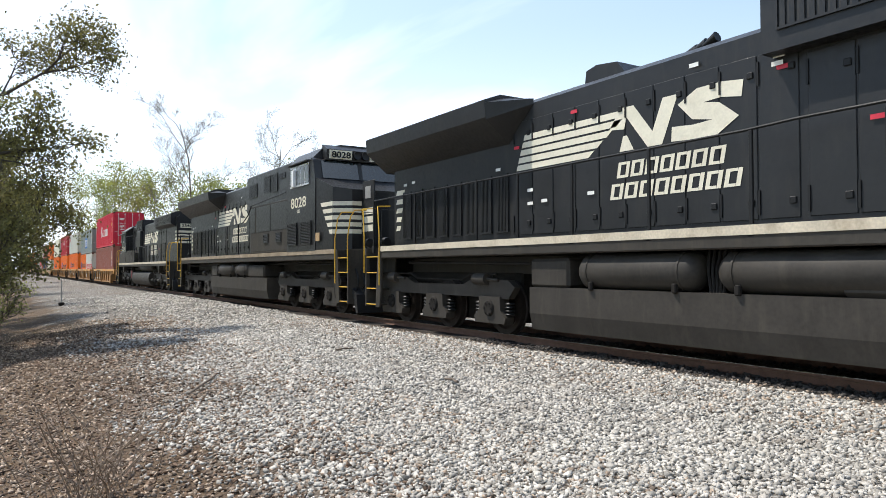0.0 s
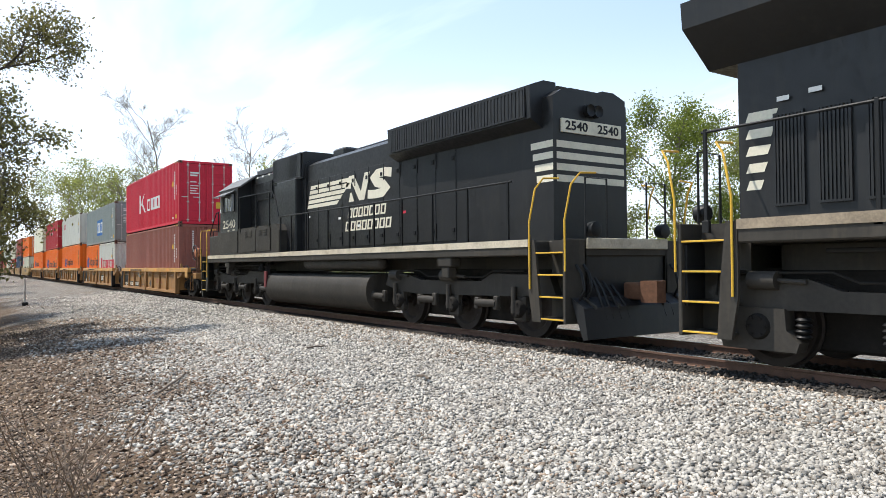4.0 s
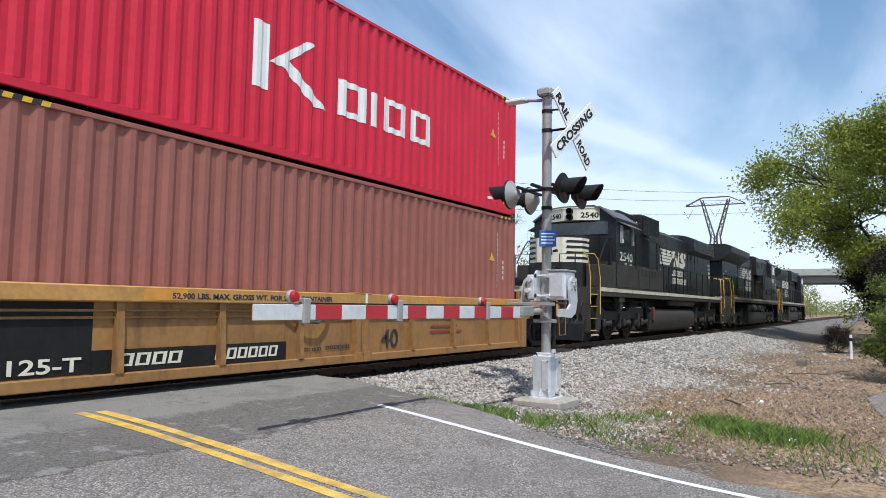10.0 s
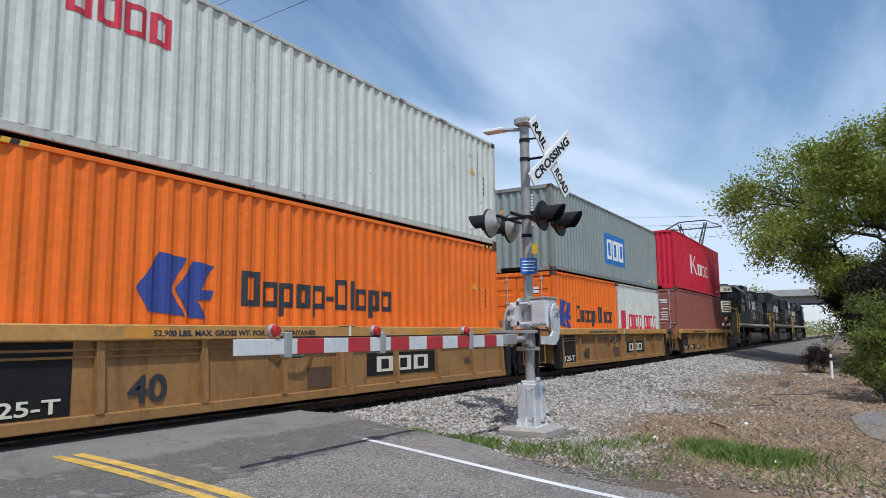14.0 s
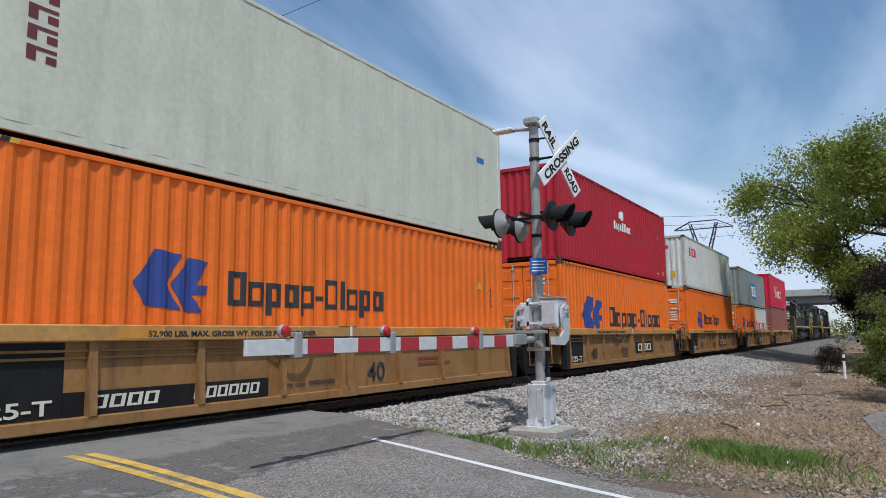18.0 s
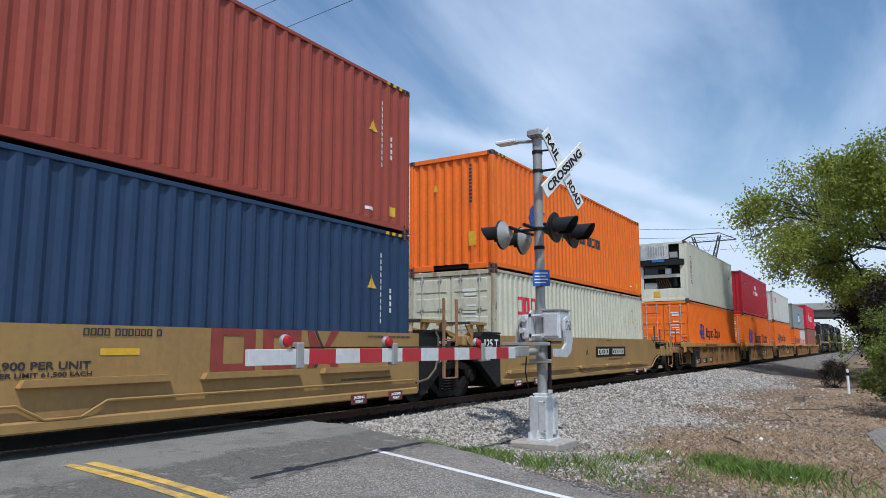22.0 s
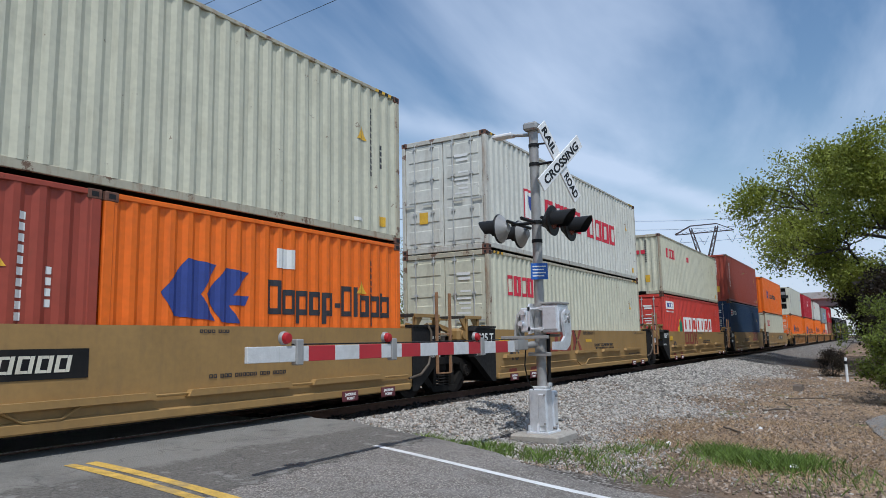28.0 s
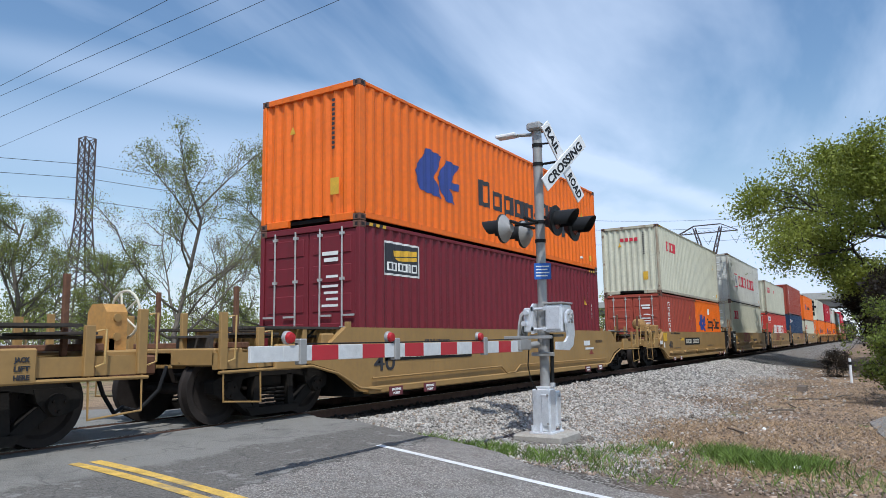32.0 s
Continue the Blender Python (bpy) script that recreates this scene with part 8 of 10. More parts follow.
def narrow_nose_loco(c):
    """An older six-axle unit running long hood first: narrow nose, peaked cab, flared radiator. Its nose points to the train's tail."""
    at = (c, TRACK_Y, RAIL_Z)
    t = thing("locomotive", "black diesel locomotive with narrow nose coupled to the stack cars", "locomotive", "locomotives of the train", at)
    MOVING.append((t, at))
    M().box(-9.25, 9.35, -1.46, 1.46, 1.46, 1.72, 0.02).box(-9.2, 9.3, -0.6, 0.6, 1.15, 1.46).ob("underframe", DUST, t)
    for s in (-1, 1):
        M().box(-9.25, 9.35, s * 1.46, s * 1.475, 1.61, 1.735).ob("sill_stripe", SILL, t, "cream sill stripe, worn and dirty")
    # nose
    n = M()
    plan = [(-7.7, 0.92), (-9.25, 0.90), (-9.72, 0.42), (-9.72, -0.42), (-9.25, -0.90), (-7.7, -0.92)]
    top = [3.44, 3.36, 3.28, 3.28, 3.36, 3.44]
    n.add([(x, y, 1.72) for x, y in plan] + [(x, y, z) for (x, y), z in zip(plan, top)], [list(range(6)), list(range(11, 5, -1))] + [[i, (i + 1) % 6, 6 + (i + 1) % 6, 6 + i] for i in range(6)])
    n.ob("nose", LOCO_BLACK, t)
    k = M()
    for za, zb, half in ((2.50, 3.27, 1),):
        k.add([(-9.256, -0.905, za), (-9.726, -0.424, za), (-9.726, -0.424, zb), (-9.256, -0.905, zb)], [(0, 1, 2, 3)])
        k.add([(-9.727, -0.424, za), (-9.727, 0.424, za), (-9.727, 0.424, zb), (-9.727, -0.424, zb)], [(0, 1, 2, 3)])
        k.add([(-9.256, 0.905, za), (-9.726, 0.424, za), (-9.726, 0.424, zb), (-9.256, 0.905, zb)], [(0, 1, 2, 3)])
        k.add([(-9.25, -0.912, za), (-8.85, -0.922, za), (-8.72, -0.925, zb), (-9.25, -0.912, zb)], [(0, 1, 2, 3)])
    k.ob("nose_panel", LETTER, t, "cream nose panel")
    for i in range(4):
        z = 2.60 + i * 0.17
        k = M()
        k.add([(-9.262, -0.912, z), (-9.66, -0.51, z), (-9.63, -0.54, z + 0.075), (-9.262, -0.912, z + 0.075)], [(0, 1, 2, 3)])
        k.add([(-9.256, -0.918, z), (-8.80 + 0.03 * i, -0.93, z), (-8.79 + 0.03 * i, -0.93, z + 0.075), (-9.256, -0.918, z + 0.075)], [(0, 1, 2, 3)])
        k.add([(-9.262, 0.912, z), (-9.66, 0.51, z), (-9.63, 0.54, z + 0.075), (-9.262, 0.912, z + 0.075)], [(0, 1, 2, 3)])
        k.ob("nose_stripe", LOCO_BLACK, t)
    k = M()
    for q in ([(-0.10, 2.72), (0.14, 2.72), (0.10, 3.02), (-0.06, 3.0)], [(-0.14, 2.98), (-0.02, 2.94), (0.02, 3.18), (-0.10, 3.14)], [(0.08, 2.58), (0.18, 2.60), (0.14, 2.75), (0.06, 2.74)], [(-0.28, 2.82), (-0.10, 2.80), (-0.10, 2.88), (-0.26, 2.90)]):
        k.add([(-9.732, y, z) for y, z in q], [(0, 1, 2, 3)])
    k.ob("nose_emblem", BLACK, t, "black emblem of plain shapes on the nose")
    # cab
    cab = M().prism([(-1.46, 1.72), (1.46, 1.72), (1.46, 4.06), (0.95, 4.44), (0.4, 4.50), (-0.4, 4.50), (-0.95, 4.44), (-1.46, 4.06)], "x", -7.70, -5.70)
    cab.ob("cab", LOCO_BLACK, t)
    rf = M().prism([(-1.50, 4.06), (-0.95, 4.46), (-0.4, 4.52), (0.4, 4.52), (0.95, 4.46), (1.50, 4.06), (1.46, 4.02), (0.93, 4.41), (-0.93, 4.41), (-1.46, 4.02)], "x", -7.80, -5.35)
    rf.ob("cab_roof", mat("roof_grey", (0.11, 0.108, 0.105), 0.55, var=0.15, scale=2, stain=(0.05, 0.05, 0.05), stain_amt=0.5), t, "grey sloping cab roof")
    M().box(-7.0, -6.1, -0.45, 0.45, 4.52, 4.64, 0.02).ob("roof_unit", DUST, t)
    for s in (-1, 1):
        y = s * 1.47
        q = M().box(-7.24, -6.20, y, y + s * 0.014, 3.22, 3.84).ob("cab_window", LOCO_BLACK, t)
        for a, b in ((-7.18, -6.76), (-6.72, -6.26)):
            M().box(a, b, y + s * 0.012, y + s * 0.02, 3.28, 3.78).ob("pane", GLAZE, q)
        for a in (-7.36, -6.20):
            M().box(a, a + 0.12, y, y + s * 0.09, 3.24, 3.84, 0.01).ob("wind_deflector", GALV, t, "grey side wind deflector")
            M().box(a + 0.015, a + 0.105, y + s * 0.09, y + s * 0.105, 3.25, 3.38, 0.006).ob("side_lamp", WHITE, t, "small white lamp on the deflector")
        M().prism([(y, 3.97), (y + s * 0.34, 3.80), (y + s * 0.34, 3.77), (y, 3.94)], "x", -7.46, -6.0).ob("window_visor", mat("visor_grey", (0.12, 0.12, 0.118), 0.55), t, "grey metal visor over the window")
    M().box(-7.73, -7.70, -1.2, 1.2, 3.52, 3.96, 0.01).ob("windshield", GLAZE, t, "dark windshield")
    nb = M().prism([(-8.04, -0.24), (-7.66, -0.98), (-7.4, -0.98), (-7.4, 0.98), (-7.66, 0.98), (-8.04, 0.24)], "z", 4.0, 4.40)
    nb.prism([(-8.06, -0.26), (-7.66, -1.02), (-7.4, -1.0), (-7.4, 1.0), (-7.66, 1.02), (-8.06, 0.26)], "z", 4.40, 4.43)
    nb.ob("number_board", CREAM, t, "cream number board with headlights")
    for s in (-1, 1):
        turn = Matrix.Translation((-7.853, s * 0.613, 4.09)) @ Matrix.Rotation(math.atan2(-0.889, -0.457 * s), 4, "Z") @ Matrix.Rotation(math.pi / 2, 4, "X")
        letters("board_number", "2540", 0.24, BLACK, t, turn, 0.60, 0.006)
    for z in (4.10, 4.30):
        M().lathe([(0.02, -0.10), (0.085, -0.11), (0.11, -0.14), (0.11, 0.0)], (-8.03, 0, z), "x", 16).ob("headlight", BLACK, t, "round headlight", 40)
        M().lathe([(0.01, -0.112), (0.08, -0.112)], (-8.03, 0, z), "x", 16).ob("lens", LENS, t)
    letters("road_number", "2540", 0.41, LETTER, t, at_plane(-6.66, 2.68, -1.463), 1.38, 0.004)
    paint_on(t, word(-6.82, -6.60, 2.52, 0.10, "AA") + word(-6.28, -6.02, 2.56, 0.06, "AAAA", 0.01), -1.46, LETTER)
    # side boxes along the walkway behind and below the cab
    for s in (-1, 1):
        M().prism([(-8.0, 1.72), (-1.95, 1.72), (-1.95, 2.40), (-2.15, 2.60), (-5.6, 2.60), (-8.0, 2.60)], "y", s * 1.45, s * 1.0).ob("side_box", DUST, t)
        for a, b in ((-7.66, -5.74), (-5.20, -3.92), (-3.88, -2.62)):
            d = M().box(a, b, s * 1.462, s * 1.474, 1.80, 2.54, 0.005).ob("box_door", DUST, t)
            if a > -6:
                for x in (a + 0.38, a + 0.84):
                    for i in range(3):
                        M().box(x - 0.13, x + 0.13, s * 1.47, s * 1.495, 2.30 + i * 0.075, 2.335 + i * 0.075, 0.008).ob("louvre", DUST, d)
        M().box(-7.7, -1.95, s * 1.47, s * 1.485, 1.745, 1.775).ob("hinge_rail", DUST, t)
        M().box(-9.1, -7.72, s * 1.44, s * 0.95, 1.72, 2.46, 0.02).ob("nose_box", DUST, t)
    # hood
    hood_section(t, -5.7, -1.0, 0.98, 1.72, 4.44, 0.12)
    M().box(-5.5, -3.5, -0.85, 0.85, 4.42, 4.62, 0.03).ob("roof_hatch", LOCO_BLACK, t)
    for s in (-1, 1):
        louvre(t, -5.26, -3.66, 3.56, 4.10, s * 0.985, 22, True, "air_grille", 0.05, s)
        louvre(t, -3.30, -1.16, 3.98, 4.64, s * 1.06, 26, True, "brake_grille", 0.04, s)
        M().box(-2.82, -1.30, s * 1.18, s * 0.9, 1.74, 3.92, 0.03).ob("filter_box", LOCO_BLACK, t)
    hood_section(t, -3.4, -1.06, 1.055, 3.90, 4.70, 0.04, "brake_hatch")
    hood_section(t, -1.0, 9.42, 0.93, 1.72, 4.42, 0.18)
    hood_doors(t, [-0.95, -0.2, 0.55, 1.3, 2.05, 2.8, 3.55, 4.3, 5.05, 5.8, 6.55], 1.82, 3.78, 0.93)
    M().box(-0.2, 0.55, -0.5, 0.5, 4.40, 4.66, 0.05).ob("exhaust_stack", LOCO_BLACK, t)
    M().box(1.2, 3.6, -0.5, 0.5, 4.41, 4.50, 0.02).ob("roof_hatch", LOCO_BLACK, t)
    flying_mark(t, -0.96, 2.98, 0.68, -0.93, 1.06)
    for s in (-1, 1):
        M().prism([(s * 0.92, 3.70), (s * 1.20, 3.86), (s * 1.22, 4.44), (s * 0.9, 4.56), (s * 0.6, 4.56), (s * 0.6, 3.70)], "x", 4.22, 9.15).ob("radiator_flare", LOCO_BLACK, t)
        louvre(t, 4.4, 9.0, 3.92, 4.38, s * 1.215, 46, True, "radiator_grille", 0.02, s)
    for i in range(3):
        M().lathe([(0.62, 4.5), (0.62, 4.66), (0.50, 4.68)], (5.1 + i * 1.5, 0, 0), "z", 20).ob("radiator_fan", DUST, t, "round roof fan", 40)
    M().box(9.42, 9.46, -0.75, 0.75, 3.62, 3.86).ob("number_board", CREAM, t, "cream rear number board")
    for y in (-0.40, 0.40):
        letters("board_number", "2540", 0.22, BLACK, t, Matrix.Translation((9.464, y, 3.67)) @ Matrix.Rotation(math.pi / 2, 4, "Z") @ Matrix.Rotation(math.pi / 2, 4, "X"), 0.55, 0.005)
    for i in range(4):
        M().box(9.422, 9.43, -0.85, 0.85, 2.75 + 0.2 * i, 2.87 + 0.2 * i).ob("end_stripe", LETTER, t, "cream stripe on the hood end")
        paint_on(t, [bar(9.0 - 0.05 * i, 9.42, 2.75 + 0.2 * i, 2.87 + 0.2 * i)], -0.93, LETTER, 0.005, "cream stripe end", "stripe")
    for y in (-0.1, 0.1):
        M().lathe([(0.02, 0.08), (0.09, 0.09), (0.11, 0.11), (0.11, 0.0)], (9.42, y, 4.05), "x", 14).ob("headlight", BLACK, t, "round headlight", 40)
    tiny_labels(t, [(-4.6, 4.3), (-4.0, 4.3), (-5.1, 4.3), (-3.6, 4.3), (-0.8, 2.7), (1.2, 2.55), (2.3, 2.3), (4.5, 2.5)], -0.985)
    # tank and reservoirs
    side = [(1.10, 0.21), (1.22, 0.27), (1.32, 0.37), (1.39, 0.50), (1.42, 0.66), (1.41, 0.80), (1.38, 0.92), (1.32, 1.01), (1.24, 1.07), (1.12, 1.10)]
    tk = M().prism([(-a, b) for a, b in side[::-1]] + side, "x", -3.2, 3.5)
    tk.ob("fuel_tank", TANK_GREY, t, "dusty grey-brown fuel tank", 40)
    for s in (-1, 1):
        M().lathe([(0.04, -0.42), (0.12, -0.38), (0.165, -0.30), (0.165, 3.9), (0.12, 3.98), (0.04, 4.02)], (0, s * 1.2, 1.38), "x", 16).ob("air_reservoir", TANK_GREY, t, "long dusty air reservoir", 40)
    M().lathe([(0.15, 0.0), (0.13, 0.05), (0.07, 0.20), (0.03, 0.24)], (-4.0, -1.2, 1.18), "z", 16).ob("bell", UNDER, t, "grimy brass bell", 40)
    M().box(-3.25, -3.08, -1.44, -1.38, 0.66, 1.16, 0.01).ob("sight_glass", mat("dull_red", (0.16, 0.03, 0.03), 0.7), t, "dull red fuel gauge bracket")
    p = M()
    for i in range(4):
        p.tube([(-3.7 + 0.1 * i, -1.2, 1.45), (-3.55 + 0.1 * i, -1.25, 0.9), (-3.4 + 0.06 * i, -1.2, 0.35)], 0.028, 6)
    p.tube([(-9.0, -1.15, 1.30), (-5, -1.2, 1.36), (-3.6, -1.2, 1.30)], 0.035, 8)
    p.tube([(-9.0, -1.0, 1.42), (-3.6, -1.0, 1.42)], 0.05, 8)
    p.ob("piping", UNDER, t)
    for x in (-7.0, 6.8):
        M().box(x - 0.24, x + 0.24, -1.44, -1.2, 1.28, 1.46, 0.02).box(x - 0.12, x + 0.12, -1.42, -1.2, 1.05, 1.28, 0.02).ob("jacking_pad", DUST, t)
    six_wheel_truck(t, [-8.75, -6.72, -4.62], "beam", 1)
    six_wheel_truck(t, [4.62, 6.72, 8.75], "beam", -1)
    handrail(t, [(-5.55, 3.68), (-2.5, 3.62), (-2.2, 3.3), (-1.98, 2.80), (3.8, 2.76), (8.9, 2.76)], [(-5.5, 2.62, 3.66), (-3.92, 2.62, 3.64), (-2.75, 2.62, 3.6)] + [(x, 1.72, 2.78) for x in (-1.83, -1.0, 0.2, 1.46, 2.70, 3.95, 5.2, 6.4, 7.6, 8.8)])
    handrail(t, [(-9.2, 2.5), (-8.7, 3.05), (-8.35, 3.32), (-7.8, 3.36)], [(-8.1, 1.72, 3.34)], y=-1.40)
    end_steps(t, -9.25, -1, 1.72, True)
    end_steps(t, 9.35, 1, 1.72, True)
    return t


wide_cab_loco(-5.4, "", True)
wide_cab_loco(-27.72, "8028", False)
narrow_nose_loco(-50.9)

# ---------------------------------------------------------------- crossing signals

LAMP_RED = glow("lamp_red", (0.38, 0.008, 0.012), 0.06)
LAMP_LIT = glow("lamp_red_lit", (1.0, 0.04, 0.02), 5.0)
LENS_DARK = mat("lens_dark_red", (0.10, 0.008, 0.008), 0.25)
CONCRETE = mat("concrete", (0.36, 0.33, 0.28), 0.9, var=0.2, scale=6, bump=0.3, stain=(0.2, 0.16, 0.11), stain_amt=0.6)


def flasher(t, x, y, z, s, lit=False, shell=None):
    """A round signal lamp facing -y (s = -1) or +y: backing disc, housing, hood and lens."""
    f = M().lathe([(0.02, -0.04 * s), (0.24, -0.02 * s), (0.25, 0.0), (0.25, 0.012 * s), (0.02, 0.012 * s)], (x, y, z), "y", 24).ob("flasher", BLACK, t, "black round crossing flasher", 40)
    M().lathe([(0.03, -0.165 * s), (0.075, -0.16 * s), (0.10, -0.13 * s), (0.20, -0.06 * s), (0.238, -0.022 * s)], (x, y, z), "y", 18).ob("housing", shell or BLACK, f, "rounded lamp housing", 40)
    M().lathe([(0.01, 0.05 * s), (0.10, 0.04 * s), (0.145, 0.015 * s)], (x, y, z), "y", 18).ob("lens", LAMP_LIT if lit else LENS_DARK, f, "red lens", 40)
    h = M()
    n = 14
    v = []
    for q in (0, 1):
        for i in range(n + 1):
            a = math.radians(-35) + math.radians(250) * i / n
            ln = 0.38 * (0.45 + 0.55 * max(0, math.sin(a) * 0.5 + 0.5))
            for rr in (0.158, 0.152):
                v.append((x + rr * math.cos(a), y + s * (0.0 if q == 0 else ln), z + rr * math.sin(a)))
    w = 2 * (n + 1)
    fs = []
    for i in range(n):
        fs += [(2 * i, 2 * i + 2, w + 2 * i + 2, w + 2 * i), (2 * i + 1, w + 2 * i + 1, w + 2 * i + 3, 2 * i + 3)]
    h.add(v, fs)
    h.ob("hood", BLACK, f, "", 50)
    return f


def crossbuck(t, x, y, z, s):
    """Two crossed white blades with black lettering, facing -y when s is -1."""
    for k, (ang, words) in enumerate(((-50, ("RAIL", "ROAD")), (40, ("CROSSING",)))):
        off = s * (0.03 if k == 0 else 0.055)
        b = new("crossbuck_blade", M().box(-0.74, 0.74, -0.012, 0.012, -0.12, 0.12, 0.004).mesh("crossbuck_blade", WHITE))
        b.parent, b.location = t, (x, y + off, z)
        b.rotation_euler = (0, radians(-ang) if s < 0 else radians(ang), radians(-14))
        tagged(b, "white crossbuck blade with black letters")
        for j, wd in enumerate(words):
            cx = 0 if len(words) == 1 else (-0.44, 0.46)[j]
            m = Matrix.Translation((cx, s * 0.015, -0.075)) @ Matrix.Rotation(math.pi / 2, 4, "X")
            if s > 0:
                m = Matrix.Rotation(math.pi, 4, "Z") @ Matrix.Translation((cx, -0.015, -0.075)) @ Matrix.Rotation(math.pi / 2, 4, "X")
            letters("word", wd, 0.20, BLACK, b, m, 1.24 if len(words) == 1 else 0.46, 0.006)


ARM_WHITE = mat("arm_white", (0.62, 0.62, 0.60), 0.4, var=0.12, scale=12, bump=0.15, bscale=30, stain=(0.4, 0.37, 0.32), stain_amt=0.4)


def signal_mast(x, y, z0, front, gate):
    t = thing("crossing_signal", "galvanised railroad crossing signal mast with crossbuck and flashers" + (" and lowered gate" if gate else ""), "crossing signal", "crossing signals", (x, y, z0))
    low = -0.15 if gate else 0.0
    M().cyl((0, 0, 0.1 + low), (0, 0, 5.02), 0.080, 20).ob("mast", GALV, t, "galvanised steel mast", 40)
    M().box(-0.16, 0.16, -0.13, 0.13, 5.0, 5.14, 0.03).ob("mast_cap", GALV, t)
    b = M().box(-0.25, 0.25, -0.20, 0.20, 0.10 + low, 0.14 + low, 0.01).box(-0.19, 0.02, -0.16, 0.16, 0.14 + low, 0.66, 0.015).box(-0.15, 0.13, -0.12, 0.12, 0.66, 0.70, 0.01)
    b.prism([(-0.25, 0.14 + low), (-0.19, 0.14 + low), (-0.19, 0.28 + low)], "y", -0.02, 0.02).prism([(0.25, 0.14 + low), (0.19, 0.14 + low), (0.19, 0.28 + low)], "y", -0.02, 0.02)
    for a in (-0.22, 0.22):
        for c in (-0.15, 0.15):
            b.cyl((a, c, 0.14 + low), (a, c, 0.24 + low), 0.025, 8)
    b.ob("junction_base", ALU, t, "bright aluminium junction base")
    M().box(0.025, 0.21, -0.18, 0.15, 0.20 + low, 0.62, 0.02).ob("base_door", ALU, t)
    M().box(-0.21, -0.185, -0.14, -0.01, 0.24 + low, 0.58, 0.008).ob("base_door", ALU, t)
    M().cyl((-0.06, -0.16, 0.70), (-0.06, -0.16, 0.76), 0.04, 10).ob("conduit_collar", ALU, t, "", 40)
    for z in (0.24 + low, 0.54):
        M().cyl((0.12, -0.20, z), (0.12, -0.17, z), 0.022, 8).ob("bolt", GALV, t, "", 40)
        M().cyl((-0.225, -0.12, z + 0.03), (-0.20, -0.12, z + 0.03), 0.018, 8).ob("bolt", GALV, t, "", 40)
    M().box(-0.42, 0.42, -0.42, 0.42, -0.55, 0.11 + low, 0.03).ob("footing", CONCRETE, t, "weathered concrete footing")
    # crossbuck on its bracket
    M().cyl((0, 0, 4.42), (0, front * 0.36, 4.42), 0.022, 8).cyl((0, 0, 4.78), (0.1, front * 0.36, 4.78), 0.018, 8).ob("bracket", BLACK, t)
    crossbuck(t, 0.02, front * 0.42, 4.40, front)
    # bell arm at the top
    M().cyl((0, 0, 4.95), (-0.04, -front * 0.62, 5.02), 0.03, 8).ob("arm", GALV, t)
    M().box(-0.13, 0.07, -front * 0.36, -front * 0.74, 4.97, 5.03, 0.015).ob("lamp_head", WHITE, t, "pale flat lamp head")
    # flashers, front and back
    M().cyl((-0.55, -front * 0.02, 3.42), (0.62, -front * 0.02, 3.42), 0.03, 10).cyl((0, front * 0.46, 3.42), (0, -front * 0.46, 3.42), 0.028, 10).cyl((-0.42, front * 0.28, 3.42), (0.5, front * 0.28, 3.42), 0.028, 10).cyl((-0.42, -front * 0.34, 3.42), (0.5, -front * 0.34, 3.42), 0.028, 10).ob("crossarm", BLACK, t)
    for a, dx in ((-0.34, 0), (0.44, 0)):
        flasher(t, a, front * 0.44, 3.36, front, lit=not gate and a < 0)
        flasher(t, a, -front * 0.52, 3.32, -front, shell=GALV)
    for z in (3.42, 4.42, 4.75, 3.1):
        M().cyl((0, 0, z - 0.03), (0, 0, z + 0.03), 0.09, 16).ob("clamp", BLACK, t)
    s = M().box(-0.14, 0.14, -0.006, 0.006, -0.135, 0.135, 0.004).mesh("notice", mat("sign_blue", (0.02, 0.11, 0.42), 0.4))
    o = new("notice", s)
    o.parent, o.location, o.rotation_euler = t, (-0.10, front * 0.065, 2.58), (0, 0, radians(-62 if gate else 0))
    tagged(o, "small blue emergency notice with white lines")
    k = M()
    for i in range(4):
        k.box(-0.11, 0.11 - 0.03 * (i % 2), -0.0085, -0.0065, 0.07 - i * 0.052, 0.09 - i * 0.052)
    k.ob("notice_lines", INK["white"], o)
    if gate:
        # drive box towards the road, bearing plate on the other side of the mast, and the two arms on the shaft
        M().box(-0.16, 0.26, -0.40, -0.10, 1.57, 2.03, 0.02).ob("gate_drive", ALU, t, "bright aluminium gate drive box")
        M().box(-0.19, -0.16, -0.37, -0.13, 1.62, 1.99, 0.008).ob("drive_door", ALU, t, "bright door of the gate drive")
        M().box(-0.18, 0.28, -0.42, -0.08, 2.03, 2.06, 0.008).ob("drive_lid", GALV, t)
        M().prism([(-0.20, 2.0), (-0.14, 2.05), (0.14, 2.05), (0.18, 1.6), (-0.20, 1.55)], "y", 0.09, 0.13).ob("bearing_plate", ALU, t)
        M().box(-0.20, 0.14, 0.13, 0.27, 1.58, 1.98, 0.02).ob("bearing_box", ALU, t)
        M().cyl((0, 0, 1.22), (0, 0, 2.05), 0.100, 18).ob("mast_sleeve", GALV, t, "", 40)
        M().cyl((0.05, -0.50, 1.80), (0.05, 0.42, 1.80), 0.035, 12).ob("shaft", GALV, t, "", 40)
        # curved arms outside the boxes carry the gate
        M().prism([(0.16, 1.92), (0.02, 1.95), (-0.12, 1.88), (-0.14, 1.72), (-0.08, 1.50), (-0.20, 1.42), (-0.55, 1.42), (-0.55, 1.30), (-0.05, 1.28), (0.12, 1.36), (0.20, 1.55)], "y", -0.47, -0.43).ob("gate_support", ALU, t, "curved aluminium arm carrying the gate")
